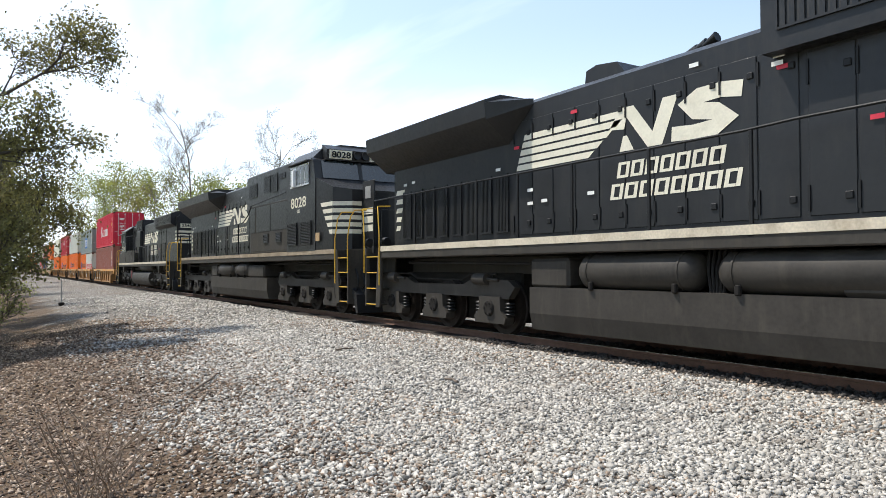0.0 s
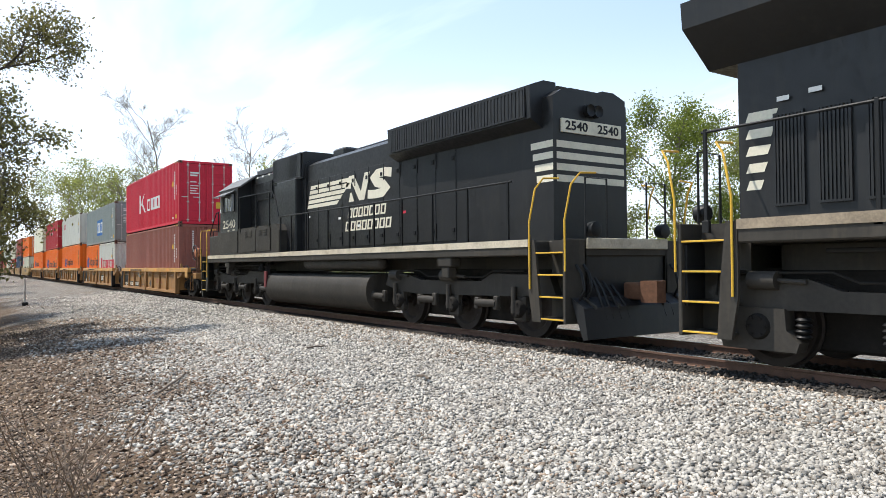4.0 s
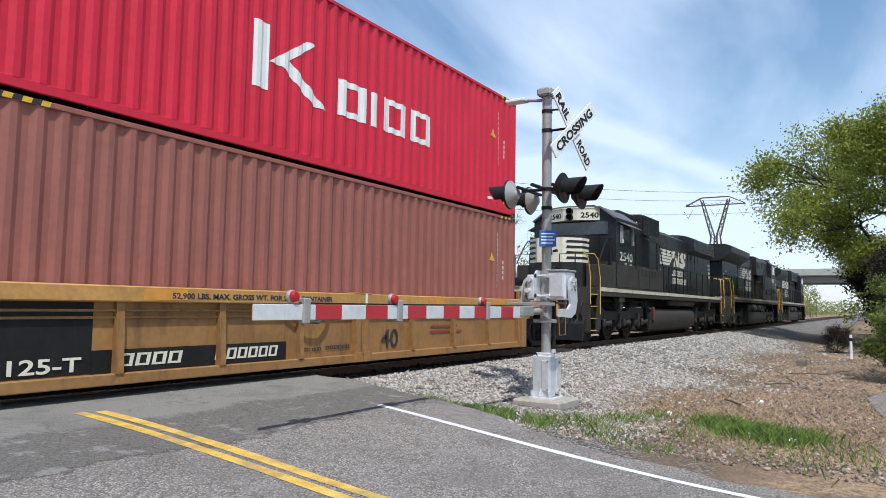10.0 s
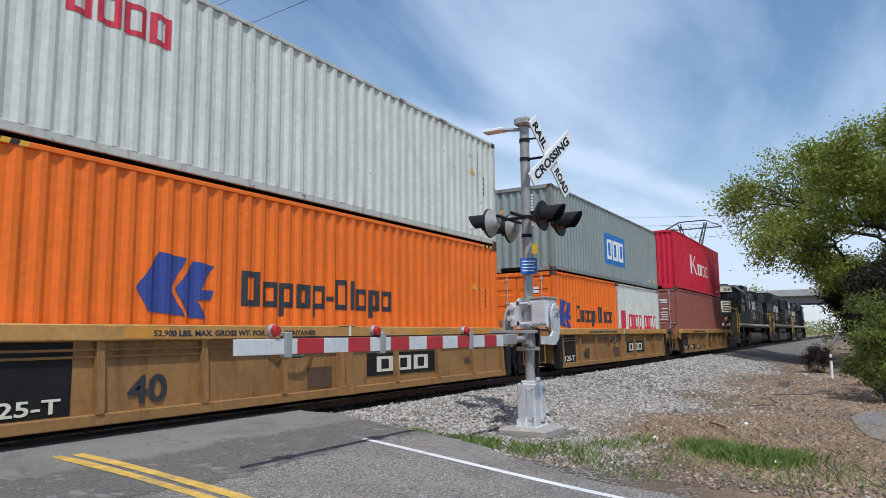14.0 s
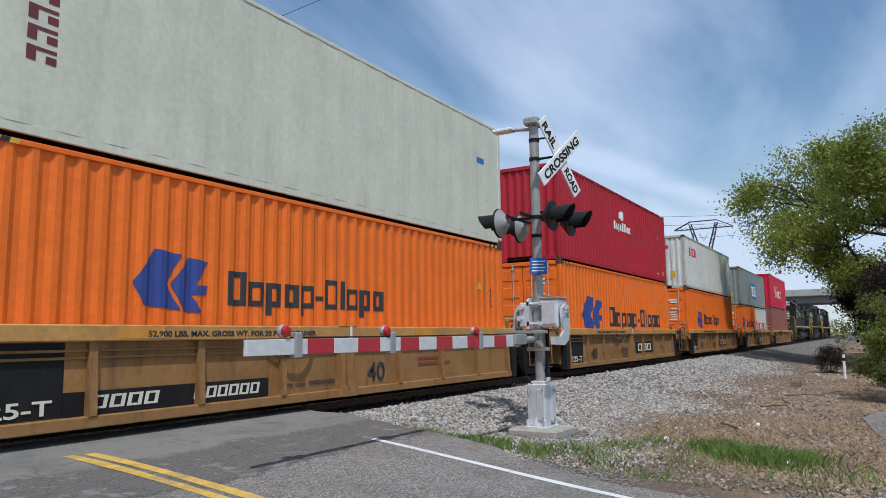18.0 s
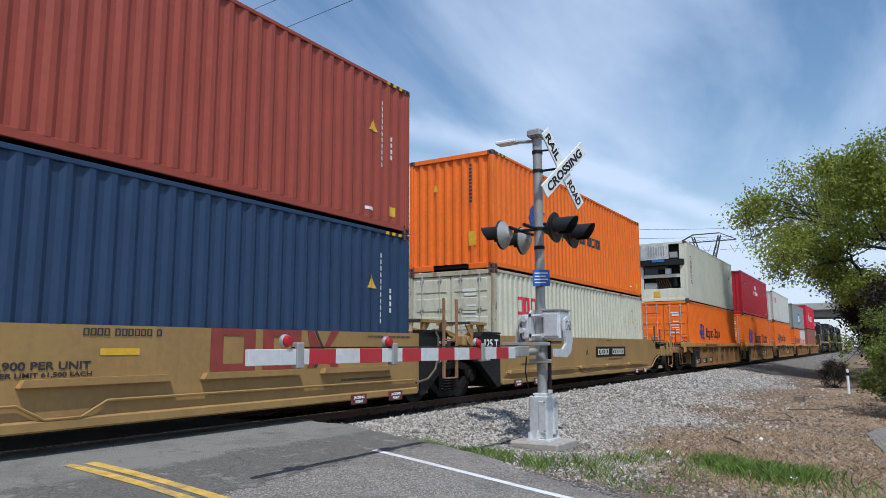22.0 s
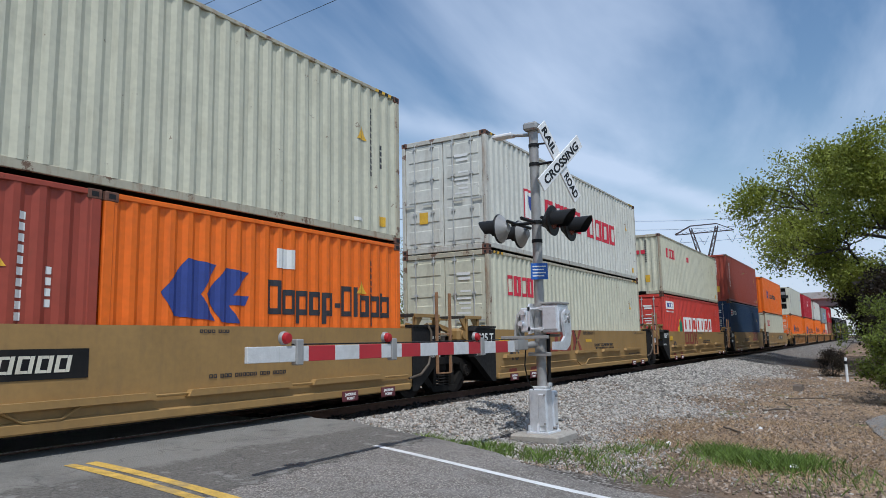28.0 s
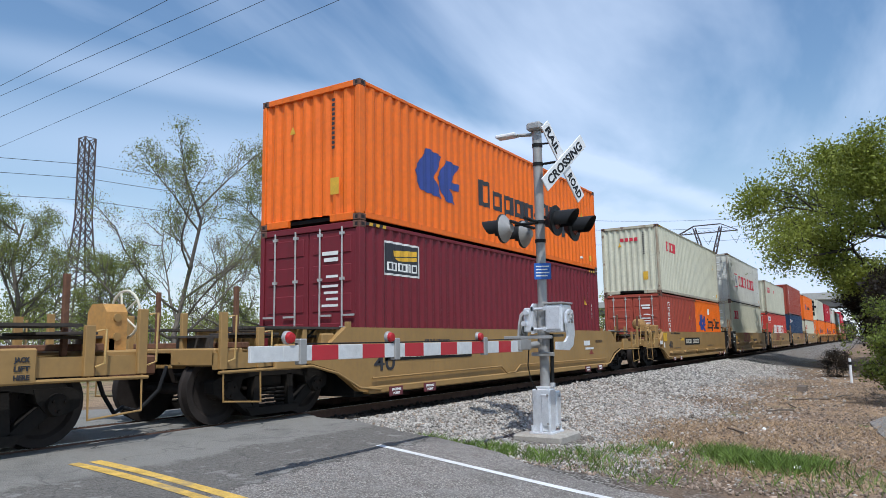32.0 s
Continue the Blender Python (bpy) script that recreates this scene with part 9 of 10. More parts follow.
        M().prism([(0.14, 1.92), (0.02, 1.95), (-0.12, 1.88), (-0.20, 1.70), (-0.24, 1.46), (-0.55, 1.44), (-0.55, 1.32), (-0.05, 1.30), (0.10, 1.40)], "y", 0.34, 0.37).ob("gate_support", GALV, t, "curved grey arm carrying the gate")
        for z, q in ((1.86, -0.06), (1.86, 0.08), (1.74, -0.06), (1.74, 0.08)):
            M().cyl((q, -0.49, z), (q, -0.465, z), 0.022, 8).ob("bolt", GALV, t, "", 40)
        for z in (1.63, 1.96):
            M().tube([(-0.02, -0.16, z), (-0.14, -0.10, z), (-0.14, 0.10, z), (-0.02, 0.16, z)], 0.022, 8).ob("u_bolt", ALU, t, "", 40)
            for y in (-0.11, 0.11):
                M().cyl((-0.20, y, z), (-0.14, y, z), 0.035, 8).ob("nut", ALU, t, "", 40)
        for y, z in ((0.20, 1.90), (0.24, 1.72)):
            M().cyl((-0.27, y, z), (-0.19, y, z), 0.042, 12).ob("hub", ALU, t, "", 40)
        M().tube([(-0.10, 0.30, 1.52), (-0.12, 0.34, 1.60), (-0.12, 0.35, 1.82), (-0.08, 0.31, 1.92), (-0.04, 0.28, 1.94)], 0.018, 8).ob("guard_loop", GALV, t, "", 40)
        M().box(-0.27, -0.19, -0.24, 0.60, 1.47, 1.52, 0.006).ob("cross_plate", GALV, t)
        M().box(0.10, 0.16, -0.30, 0.30, 1.50, 1.54, 0.006).ob("cross_plate", GALV, t)
        M().box(-0.16, -0.08, -0.22, 0.16, 1.19, 1.25, 0.006).ob("lower_plate", GALV, t)
        M().tube([(0.06, -0.10, 0.68), (0.06, -0.11, 1.1), (0.05, -0.12, 1.55)], 0.032, 10).ob("conduit", BLACK, t, "black conduit beside the mast", 40)
        M().tube([(-0.55, 0.02, 1.30), (-0.58, 0.03, 1.05), (-0.46, 0.04, 0.82), (-0.24, 0.05, 0.66)], 0.010, 6).ob("cable", BLACK, t)
        M().cyl((-0.62, 0.04, 1.36), (-0.2, 0.02, 1.38), 0.045, 10, 0.06).ob("arm_socket", GALV, t, "", 40)
        # arm, in striped lengths, reaching over the road
        arm = M().box(-0.95, -0.55, -0.03, 0.09, 1.30, 1.46, 0.01).ob("arm_adapter", GALV, t)
        a = -0.78
        total = -6.38
        n = 14
        step = (total - a) / n
        for i in range(n):
            b0, b1 = a + step * i, a + step * (i + 1)
            h = 0.085 - 0.012 * i / n
            red = i % 2 == 1 and i < n - 1
            M().box(b0, b1, 0.02, 0.06, 1.36 - h, 1.36 + h, 0.004).ob("arm_stripe", RED if red else ARM_WHITE, t, "red reflective stripe" if red else "white reflective stripe")
        for q in (-2.0, -4.15, -5.72):
            M().box(q - 0.05, q + 0.05, 0.0, 0.08, 1.25, 1.50, 0.01).ob("arm_bracket", GALV, t)
        for q in (-2.12, -4.25, -5.88):
            l = M().lathe([(0.02, -0.045), (0.045, -0.04), (0.056, -0.01), (0.056, 0.03), (0.03, 0.05)], (q, 0.04, 1.51), "y", 16).ob("arm_lamp", LAMP_RED, t, "small red gate-arm lamp", 40)
            M().lathe([(0.058, 0.0), (0.066, 0.015), (0.066, 0.04)], (q, 0.04, 1.51), "y", 16).ob("lamp_rim", GALV, l, "", 40)
        M().tube([(-0.8, 0.04, 1.47), (-2.0, 0.04, 1.46), (-4.1, 0.04, 1.45), (-5.8, 0.04, 1.45)], 0.008, 5).ob("arm_cable", BLACK, t)
    return t


signal_mast(10.87, 4.78, 0.05, -1, True)
signal_mast(1.35, 17.6, ground_z(1.35, 17.6), 1, False)

# white marker post down the line, stake and stick on the shoulder
p = thing("marker_post", "short white marker post in dry grass", "post", at=(32.0, 1.20, ground_z(32.0, 1.20)))
M().cyl((0, 0, -0.2), (0, 0, 0.95), 0.05, 12).ob("post", WHITE, p)
M().box(-0.052, 0.052, -0.052, 0.052, 0.70, 0.82).ob("band", BLACK, p)
p = thing("line_marker", "small stake with a dark footing block", "post", at=(-37.7, 2.0, ground_z(-37.7, 2.0)))
M().cyl((0, 0, -0.1), (0, 0, 1.25), 0.03, 8).ob("stake", GALV, p)
M().box(-0.15, 0.15, -0.12, 0.12, 0.0, 0.16, 0.02).ob("block", UNDER, p)
for i, (x, y, ln, a) in enumerate(((-10.6, 2.05, 1.5, 152), (-8.3, 4.9, 0.5, -12), (-12.6, 5.2, 0.35, 70), (13.2, 2.3, 0.5, 40), (17.3, 2.06, 0.9, 150), (19.0, 2.0, 0.6, 20), (23.4, 1.1, 0.9, 160), (21.5, 1.8, 1.2, 130), (15.0, 3.4, 0.4, 10))):
    t = thing("fallen_stick", "dark dry stick lying on gravel", "stick", "fallen sticks", (x, y, ground_z(x, y) + 0.04))
    c, s = math.cos(radians(a)), math.sin(radians(a))
    M().tube([(-c * ln / 2, -s * ln / 2, 0.0), (0, 0.03, 0.03), (c * ln * 0.3, s * ln * 0.3, 0.02), (c * ln / 2, s * ln / 2, 0.035)], 0.017, 7).ob("stick", WOOD_POLE, t)
for i, (x, y, r) in enumerate(((10.5, 1.75, 0.07), (9.9, 1.55, 0.06), (9.7, 1.02, 0.065), (11.3, 2.9, 0.04), (13.6, 1.9, 0.04))):
    t = thing("paper_scrap", "crumpled white scrap lying in grass", "litter", "scraps of litter", (x, y, ground_z(x, y) + 0.03))
    v = [(r * math.cos(k) * (0.8 + 0.3 * noise.noise((k, i, 1))), r * math.sin(k), 0.03 * math.sin(3 * k)) for k in np.arange(0, 6.28, 0.8)]
    M().add(v + [(0, 0, 0.05)], [(k, (k + 1) % len(v), len(v)) for k in range(len(v))]).ob("scrap", WHITE, t)

t = thing("timber_block", "broken dark tie end lying in dry grass", "timber", at=(26.2, 2.4, ground_z(26.2, 2.4)))
M().prism([(-0.36, 0.0), (0.30, 0.0), (0.38, 0.12), (0.2, 0.2), (-0.28, 0.17)], "y", -0.12, 0.14).ob("block", WOOD_POLE, t)
# asphalt drive that comes up to the shoulder
m = M()
rim = [(11.9, -3.2), (12.3, -0.9), (12.9, 0.02), (14.2, 0.22), (15.9, 0.36), (17.4, 0.1), (18.6, -0.9), (19.5, -3.2)]
zs = [max(ground_z(x, y), ground_z(x, y - 0.4)) + 0.03 for x, y in rim]
m.add([(x, y, z) for (x, y), z in zip(rim, zs)] + [(x, y, z - 0.14) for (x, y), z in zip(rim, zs)], [list(range(8))] + [[i, (i + 1) % 8, 8 + (i + 1) % 8, 8 + i] for i in range(8)])
tagged(m.ob("drive", ASPHALT), "grey asphalt drive ending at the shoulder", "drive", kind="structure")

# ---------------------------------------------------------------- trees

BARK = mat("bark_grey", (0.15, 0.125, 0.10), 0.95, var=0.3, scale=4, bump=0.4)
BARK_PALE = mat("bark_pale", (0.30, 0.27, 0.23), 0.95, var=0.25, scale=4, bump=0.3)
BARK_DARK = mat("bark_dark", (0.055, 0.045, 0.036), 0.95, var=0.3, scale=4, bump=0.4)


def leaf_mat(name, col):
    m = mat("leaf_" + name, col, 0.6, var=0.25, scale=0.5, island=0.45)
    # thin blades let light through
    n, l = m.node_tree.nodes, m.node_tree.links
    b = n["Principled BSDF"]
    tr = n.new("ShaderNodeBsdfTranslucent")
    for q in list(b.inputs["Base Color"].links):
        l.new(q.from_socket, tr.inputs["Color"])
    mx = n.new("ShaderNodeMixShader")
    mx.inputs[0].default_value = 0.52
    l.new(b.outputs[0], mx.inputs[1])
    l.new(tr.outputs[0], mx.inputs[2])
    l.new(mx.outputs[0], n["Material Output"].inputs["Surface"])
    return m


# deep and brush are near black: thicket shade is put into the leaf colour
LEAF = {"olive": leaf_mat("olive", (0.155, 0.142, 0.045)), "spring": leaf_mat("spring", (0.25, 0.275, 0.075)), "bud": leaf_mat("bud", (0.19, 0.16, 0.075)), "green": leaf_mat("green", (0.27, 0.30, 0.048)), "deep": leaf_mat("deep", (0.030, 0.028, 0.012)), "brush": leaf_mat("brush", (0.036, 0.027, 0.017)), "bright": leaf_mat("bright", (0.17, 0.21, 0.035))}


def limbs(rng, base, height, spread, levels, lean=0.0, trunk=0.25, fork=0.35, rise=1.0):
    """Limbs as (points, radius, order) that fill a rounded crown, and the twig ends. fork: where on the trunk the crown begins; spread: the crown's half width against the height."""
    out, tips = [], []

    def bough(p, q, r, lev, bend):
        n = 4 if lev < 2 else 3
        d = q - p
        side = Vector((rng.gauss(0, 1), rng.gauss(0, 1), rng.gauss(0, 0.6))) * d.length * bend
        pts = [p + d * (i / n) + side * math.sin(math.pi * i / n) + (Vector((rng.gauss(0, 1), rng.gauss(0, 1), rng.gauss(0, 1))) * d.length * 0.03 if 0 < i < n else Vector()) for i in range(n + 1)]
        out.append((pts, r, lev))
        return pts

    def at(pts, f):
        k = f * (len(pts) - 1)
        i = min(len(pts) - 2, int(k))
        return pts[i].lerp(pts[i + 1], k - i)

    def fan(pts, r, lev, length):
        if lev > levels:
            tips.append(pts[-1])
            tips.append(pts[len(pts) // 2])
            return
        d = (pts[-1] - pts[0]).normalized()
        for i in range((0, 0, 6, 5, 4)[lev] if lev < 5 else 3):
            f = 0.25 + 0.75 * (i + rng.random()) / ((0, 0, 6, 5, 4)[lev] if lev < 5 else 3)
            f = min(f, 1.0)
            e = d.orthogonal().normalized()
            e = Matrix.Rotation(rng.uniform(0, 6.283), 3, d) @ e
            ang = rng.uniform(0.4, 0.95)
            v = (d * math.cos(ang) + e * math.sin(ang))
            v.z += 0.18
            ln = length * rng.uniform(0.6, 1.05) * (1.15 - 0.5 * f)
            o = at(pts, f)
            sub_ = bough(o, o + v.normalized() * ln, r * 0.5, lev, 0.06)
            fan(sub_, r * 0.5, lev + 1, length * 0.55)

    b = Vector(base)
    top = b + Vector((lean * height, rng.gauss(0, 0.02) * height, height * 0.92))
    stem = bough(b, top, trunk, 0, 0.025)
    n = 13
    for i in range(n):
        f = fork + (0.97 - fork) * (i + 0.4 * rng.random()) / n
        g = (f - fork) / (1 - fork)
        w = spread * height * 0.42 * (0.35 + 0.65 * math.sin(math.pi * min(1, 0.25 + 0.72 * g))) * rng.uniform(0.7, 1.12)
        az = i * 2.4 + rng.uniform(-0.5, 0.5)
        o = at(stem, f)
        q = o + Vector((math.cos(az) * w, math.sin(az) * w, w * rng.uniform(0.6, 1.25) * rise + height * 0.03))
        limb = bough(o, q, trunk * (0.52 - 0.25 * g), 1, 0.08)
        fan(limb, trunk * (0.45 - 0.22 * g), 2, w * 0.55)
    return out, tips


def leaf_cloud(tips, rs, per, size, drift, flat=0.8):
    """Small leaf blades scattered about the twig ends."""
    P = np.repeat(np.array([tuple(t) for t in tips]), per, 0)
    k = len(P)
    P = P + rs.normal(0, drift, (k, 3)) * (1, 1, flat)
    a = rs.normal(size=(k, 3))
    a /= np.linalg.norm(a, axis=1)[:, None]
    b = np.cross(a, rs.normal(size=(k, 3)))
    b /= np.linalg.norm(b, axis=1)[:, None]
    s = rs.uniform(0.6, 1.4, (k, 1)) * size
    V = np.stack([P - a * s, P + b * s * 0.55, P + a * s, P - b * s * 0.55], 1).reshape(-1, 3)
    F = np.arange(4 * k).reshape(-1, 4)
    return V, F


def mesh_np(name, V, F, material):
    me = bpy.data.meshes.new(name)
    n = F.shape[1]
    me.vertices.add(len(V))
    me.vertices.foreach_set("co", np.asarray(V, np.float32).ravel())
    me.loops.add(len(F) * n)
    me.loops.foreach_set("vertex_index", np.asarray(F, np.int32).ravel())
    me.polygons.add(len(F))
    me.polygons.foreach_set("loop_start", np.arange(0, len(F) * n, n, dtype=np.int32))
    me.update(calc_edges=True)
    me.materials.append(material)
    return me


def tree(x, y, height, leaf, label, per=6, size=0.11, drift=0.35, levels=3, spread=0.8, seed=1, bark=None, trunk=0.22, lean=0.0, fork=0.35, rise=1.0, group="trees beside the line", flat=0.8):
    rng, rs = random.Random(seed), np.random.RandomState(seed)
    z = ground_z(x, y)
    t = thing("tree", label, "tree", group, (x, y, z))
    out, tips = limbs(rng, (0, 0, -0.2), height, spread, levels, lean, trunk, fork, rise)
    for name, levs in (("trunk", (0,)), ("branchwork", (1, 2, 3, 4, 5))):
        m = M()
        for pts, r, lev in out:
            if lev not in levs:
                continue
            n = (9, 6, 4, 3, 3, 3)[lev]
            k = len(pts) - 1
            for i in range(k):
                r0, r1 = r * (1 - 0.7 * i / k), r * (1 - 0.7 * (i + 1) / k)
                m.cyl(pts[i], pts[i + 1], max(r0, 0.009), n, max(r1, 0.007), cap=False)
        me = bpy.data.meshes.new(name)
        me.from_pydata(m.v, [], m.f)
        me.polygons.foreach_set("use_smooth", [True] * len(me.polygons))
        me.materials.append(bark or BARK)
        o = new(name, me)
        o.parent = t
    if leaf:
        V, F = leaf_cloud(tips, rs, per, size, drift, flat)
        c = new("crown", mesh_np("crown", V, F, LEAF[leaf]))
        c.parent = t
    return t


def polar(az, d):
    return d * math.cos(radians(az)), d * math.sin(radians(az))


SPR, BARE = "young-leaved spring tree with an open crown", "tall bare pale tree with fine twigs"
# beside the path, up the line
tree(-23.0, -2.2, 14.0, "olive", "budding tree with fine drooping twigs beside the gravel", 22, 0.048, 0.20, 4, 0.56, 26, BARK_DARK, 0.18, 0.0, 0.06, 0.55)
tree(-27.0, -3.0, 9.0, "olive", "budding tree with fine twigs beside the path", 11, 0.045, 0.20, 4, 0.72, 27, BARK_DARK, 0.14, 0.0, 0.06, 0.5)
tree(-33, -3.4, 11.0, "olive", "budding tree with fine twigs beside the path", 12, 0.055, 0.20, 4, 0.70, 22, BARK_DARK, 0.20, 0.0, 0.10, 0.6)
for i, (x, y, h) in enumerate(((-17.5, -2.2, 2.2), (-19.5, -1.6, 1.8), (-22.5, -1.2, 1.6), (-25.0, -0.9, 2.0))):
    tree(x, y, h, "spring", "low leafy bush at the foot of the bank", 6, 0.035, 0.10, 3, 1.2, 210 + i, BARK_DARK, 0.03, fork=0.04)
for i, (x, y, h) in enumerate(((-44, -4.2, 10), (-58, -2.5, 9), (-76, -1.5, 9), (-100, 0.0, 10), (-135, 1.0, 11))):
    tree(x, y, h, "spring", SPR + " at the path's edge", 10, 0.10, 0.35, 3, 1.0, 30 + i, BARK, 0.16, fork=0.06)
for i, (az, d, h) in enumerate(((168.2, 72, 17.5), (161.0, 74, 16.0))):
    tree(*polar(az, d), h, "bud", BARE, 1, 0.05, 0.2, 4, 0.66, 40 + i, BARK, 0.12, fork=0.12)
for i, (az, d, h) in enumerate(((173.2, 90, 11.5), (170.5, 75, 10.5), (166, 66, 9.0), (163.5, 80, 9), (158, 60, 8.0), (154, 52, 7.5), (175, 130, 14))):
    tree(*polar(az, d), h, "spring", SPR, 10, 0.11, 0.4, 3, 1.0, 50 + i, BARK, 0.14, fork=0.08)
for i, (az, d, h, lf) in enumerate(((146, 50, 8.5, "bud"), (141, 46, 8.5, "bud"), (150, 56, 8.5, "spring"), (135, 48, 9.5, "spring"), (127, 50, 12.0, "bright"), (121, 54, 11.0, "spring"), (114, 50, 8.2, "bud"), (108, 62, 8, "bud"))):
    tree(*polar(az, d), h, lf, SPR if lf != "bud" else "half-bare tree with grey twigs", 26 if lf != "bud" else 3, 0.085, 0.42 if lf != "bud" else 0.3, 4 if lf == "bud" else 3, 0.85, 60 + i, BARK, 0.15, fork=0.15)
# across the crossing
tree(*polar(86.0, 44), 8.8, None, "old bare spreading tree beyond the crossing", seed=71, levels=4, spread=1.5, bark=BARK_PALE, trunk=0.28, fork=0.30, rise=0.75)
for i, (az, d, h) in enumerate(((79, 70, 6.0), (82.5, 66, 5.6), (89, 68, 6.2), (95, 64, 6.0), (76, 62, 6.4), (99.5, 66, 6.5))):
    tree(*polar(az, d), h, "spring", SPR + " beyond the road", 12, 0.11, 0.4, 3, 1.3, 130 + i, BARK, 0.12, fork=0.08)
tree(*polar(103.6, 42), 6.5, "spring", SPR, 9, 0.09, 0.28, 3, 1.0, 72)
tree(*polar(92.4, 43), 5.4, "green", "dense round green tree by a house", 22, 0.10, 0.35, 3, 1.3, 73, fork=0.12)
for i, (az, d, h, lf) in enumerate(((52.4, 45, 14.0, "spring"), (45.4, 50, 14.2, "spring"), (41.5, 52, 13, "spring"), (57.0, 60, 8.5, "spring"), (62.8, 50, 10.4, "spring"), (66.5, 60, 8, "bud"), (49.0, 66, 11, "bud"), (38, 60, 13.5, "spring"), (33, 70, 13, "spring"), (28, 80, 13, "spring"))):
    tree(*polar(az, d), h, lf, SPR + " across the track", 6 if i == 0 else 8, 0.052, 0.26, 4 if i < 5 else 3, 0.95 if i == 0 else 0.75, 80 + i, BARK, 0.19, fork=0.14)
# the big tree down the line and the scrub under it
tree(46.0, -1.9, 12.9, "green", "large green tree leaning over the shoulder", 46, 0.085, 0.46, 4, 1.42, 96, BARK_DARK, 0.36, 0.0, 0.27, 0.30, flat=0.5)
# scrub with the big tree's shade painted into its leaves
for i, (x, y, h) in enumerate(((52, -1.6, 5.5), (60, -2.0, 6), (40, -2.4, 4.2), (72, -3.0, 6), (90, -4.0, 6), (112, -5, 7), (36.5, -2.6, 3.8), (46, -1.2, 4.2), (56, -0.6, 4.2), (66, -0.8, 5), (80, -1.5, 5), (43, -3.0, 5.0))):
    tree(x, y, h, "deep" if i % 3 == 2 else "brush", "scrubby thicket of twigs under the larger tree, shade in its leaf colour", 16, 0.075, 0.30, 4 if i in (2, 6, 7) else 3, 1.25, 100 + i, BARK_DARK, 0.07, fork=0.03)
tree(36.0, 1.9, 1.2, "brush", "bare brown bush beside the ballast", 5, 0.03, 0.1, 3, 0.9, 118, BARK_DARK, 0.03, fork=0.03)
for i, (x, y, h) in enumerate(((20.8, -0.35, 1.7), (22.0, -0.75, 2.6), (24, -1.1, 2.8), (27.5, -0.9, 2.0))):
    tree(x, y, h, "bright", "low bush with new green leaves", 7, 0.040, 0.09, 3, 1.2, 110 + i, BARK_DARK, 0.025, fork=0.03)


def far_wood():
    """Distant tree line round the horizon: many clumps of leaves and thin stems."""
    rs = np.random.RandomState(8)
    tips, stems = [], M()
    for k in range(1900):
        az = rs.uniform(-8, 186)
        d = rs.uniform(140, 260)
        x, y = polar(az, d)
        if abs(y - TRACK_Y) < 9 or abs(x - road_x(y)) < 8:
            continue
        h = rs.uniform(7, 13) * (1.25 if 60 < az < 100 else 1.0)
        for j in range(16):
            f = rs.uniform(0.25, 1)
            w = 1.7 * math.sin(math.pi * min(0.98, f * 0.85 + 0.1))
            tips.append((x + rs.normal(0, w), y + rs.normal(0, w), h * f))
        stems.cyl((x, y, -0.5), (x, y, h * 0.8), 0.14, 4, 0.04, cap=False)
    # low woods far down the line, past the bridge
    for k in range(260):
        x, y = rs.uniform(270, 520), rs.uniform(-70, 90)
        h = rs.uniform(3, 6) if abs(y - TRACK_Y) > 7 else 0
        for j in range(16 if h else 0):
            tips.append((x + rs.normal(0, 2.0), y + rs.normal(0, 2.0), h * rs.uniform(0.1, 1)))
    V, F = leaf_cloud(tips, rs, 7, 0.30, 0.7)
    tagged(new("far_wood", mesh_np("far_wood", V, F, LEAF["spring"])), "distant line of spring woods", "trees", kind="stuff")
    tagged(stems.ob("far_stems", BARK), "grey stems of distant woods", "trees", kind="stuff")


far_wood()


def blades(name, label, spots, leafs, seed, h, lean):
    rs = np.random.RandomState(seed)
    V, F = [], []
    for x, y, n, r in spots:
        for i in range(n):
            px, py = x + rs.normal(0, r), y + rs.normal(0, r)
            if abs(px - road_x(py)) < 3.7:
                continue
            pz = ground_z(px, py) - 0.01
            a = rs.uniform(0, 6.283)
            hh = h * rs.uniform(0.4, 1.2)
            dx, dy = rs.normal(0, lean, 2) * hh
            w = 0.003 + 0.003 * rs.rand()
            c, s = math.cos(a) * w, math.sin(a) * w
            o = len(V)
            V += [(px - c, py - s, pz), (px + c, py + s, pz), (px + dx * 0.5 + c * 0.7, py + dy * 0.5 + s * 0.7, pz + hh * 0.6), (px + dx, py + dy, pz + hh)]
            F += [(o, o + 1, o + 2, o + 3)]
    tagged(new(name, mesh_np(name, np.array(V), np.array(F), leafs)), label, "grass", kind="stuff")


GRASS = mat("grass_blade", (0.13, 0.20, 0.030), 0.7, var=0.2, island=0.4)
STRAW = mat("straw_blade", (0.42, 0.29, 0.165), 0.8, var=0.2, island=0.4)
rg = np.random.RandomState(4)
blades("green_grass", "tufts of short green grass by the footing and verge",
       [(8.9 + 0.12 * k, 5.75 - 0.25 * k, 150, 0.10) for k in range(5)] + [(9.0, 4.6, 200, 0.14), (9.25, 4.1, 240, 0.16), (8.75, 3.95, 120, 0.14), (9.7, 3.7, 200, 0.17), (9.2, 3.3, 160, 0.2), (10.3, 3.3, 220, 0.18), (11.0, 3.0, 150, 0.15), (8.5, 3.0, 90, 0.2), (8.1, 2.3, 80, 0.2)]
       + [(10.15, 1.55, 2000, 0.22), (9.8, 1.15, 1300, 0.20), (10.6, 1.95, 900, 0.20), (10.2, 0.95, 500, 0.22), (11.0, 2.2, 260, 0.18), (9.4, 2.2, 110, 0.3), (8.7, 0.8, 150, 0.35), (9.4, 0.2, 200, 0.4)], GRASS, 1, 0.15, 0.45)
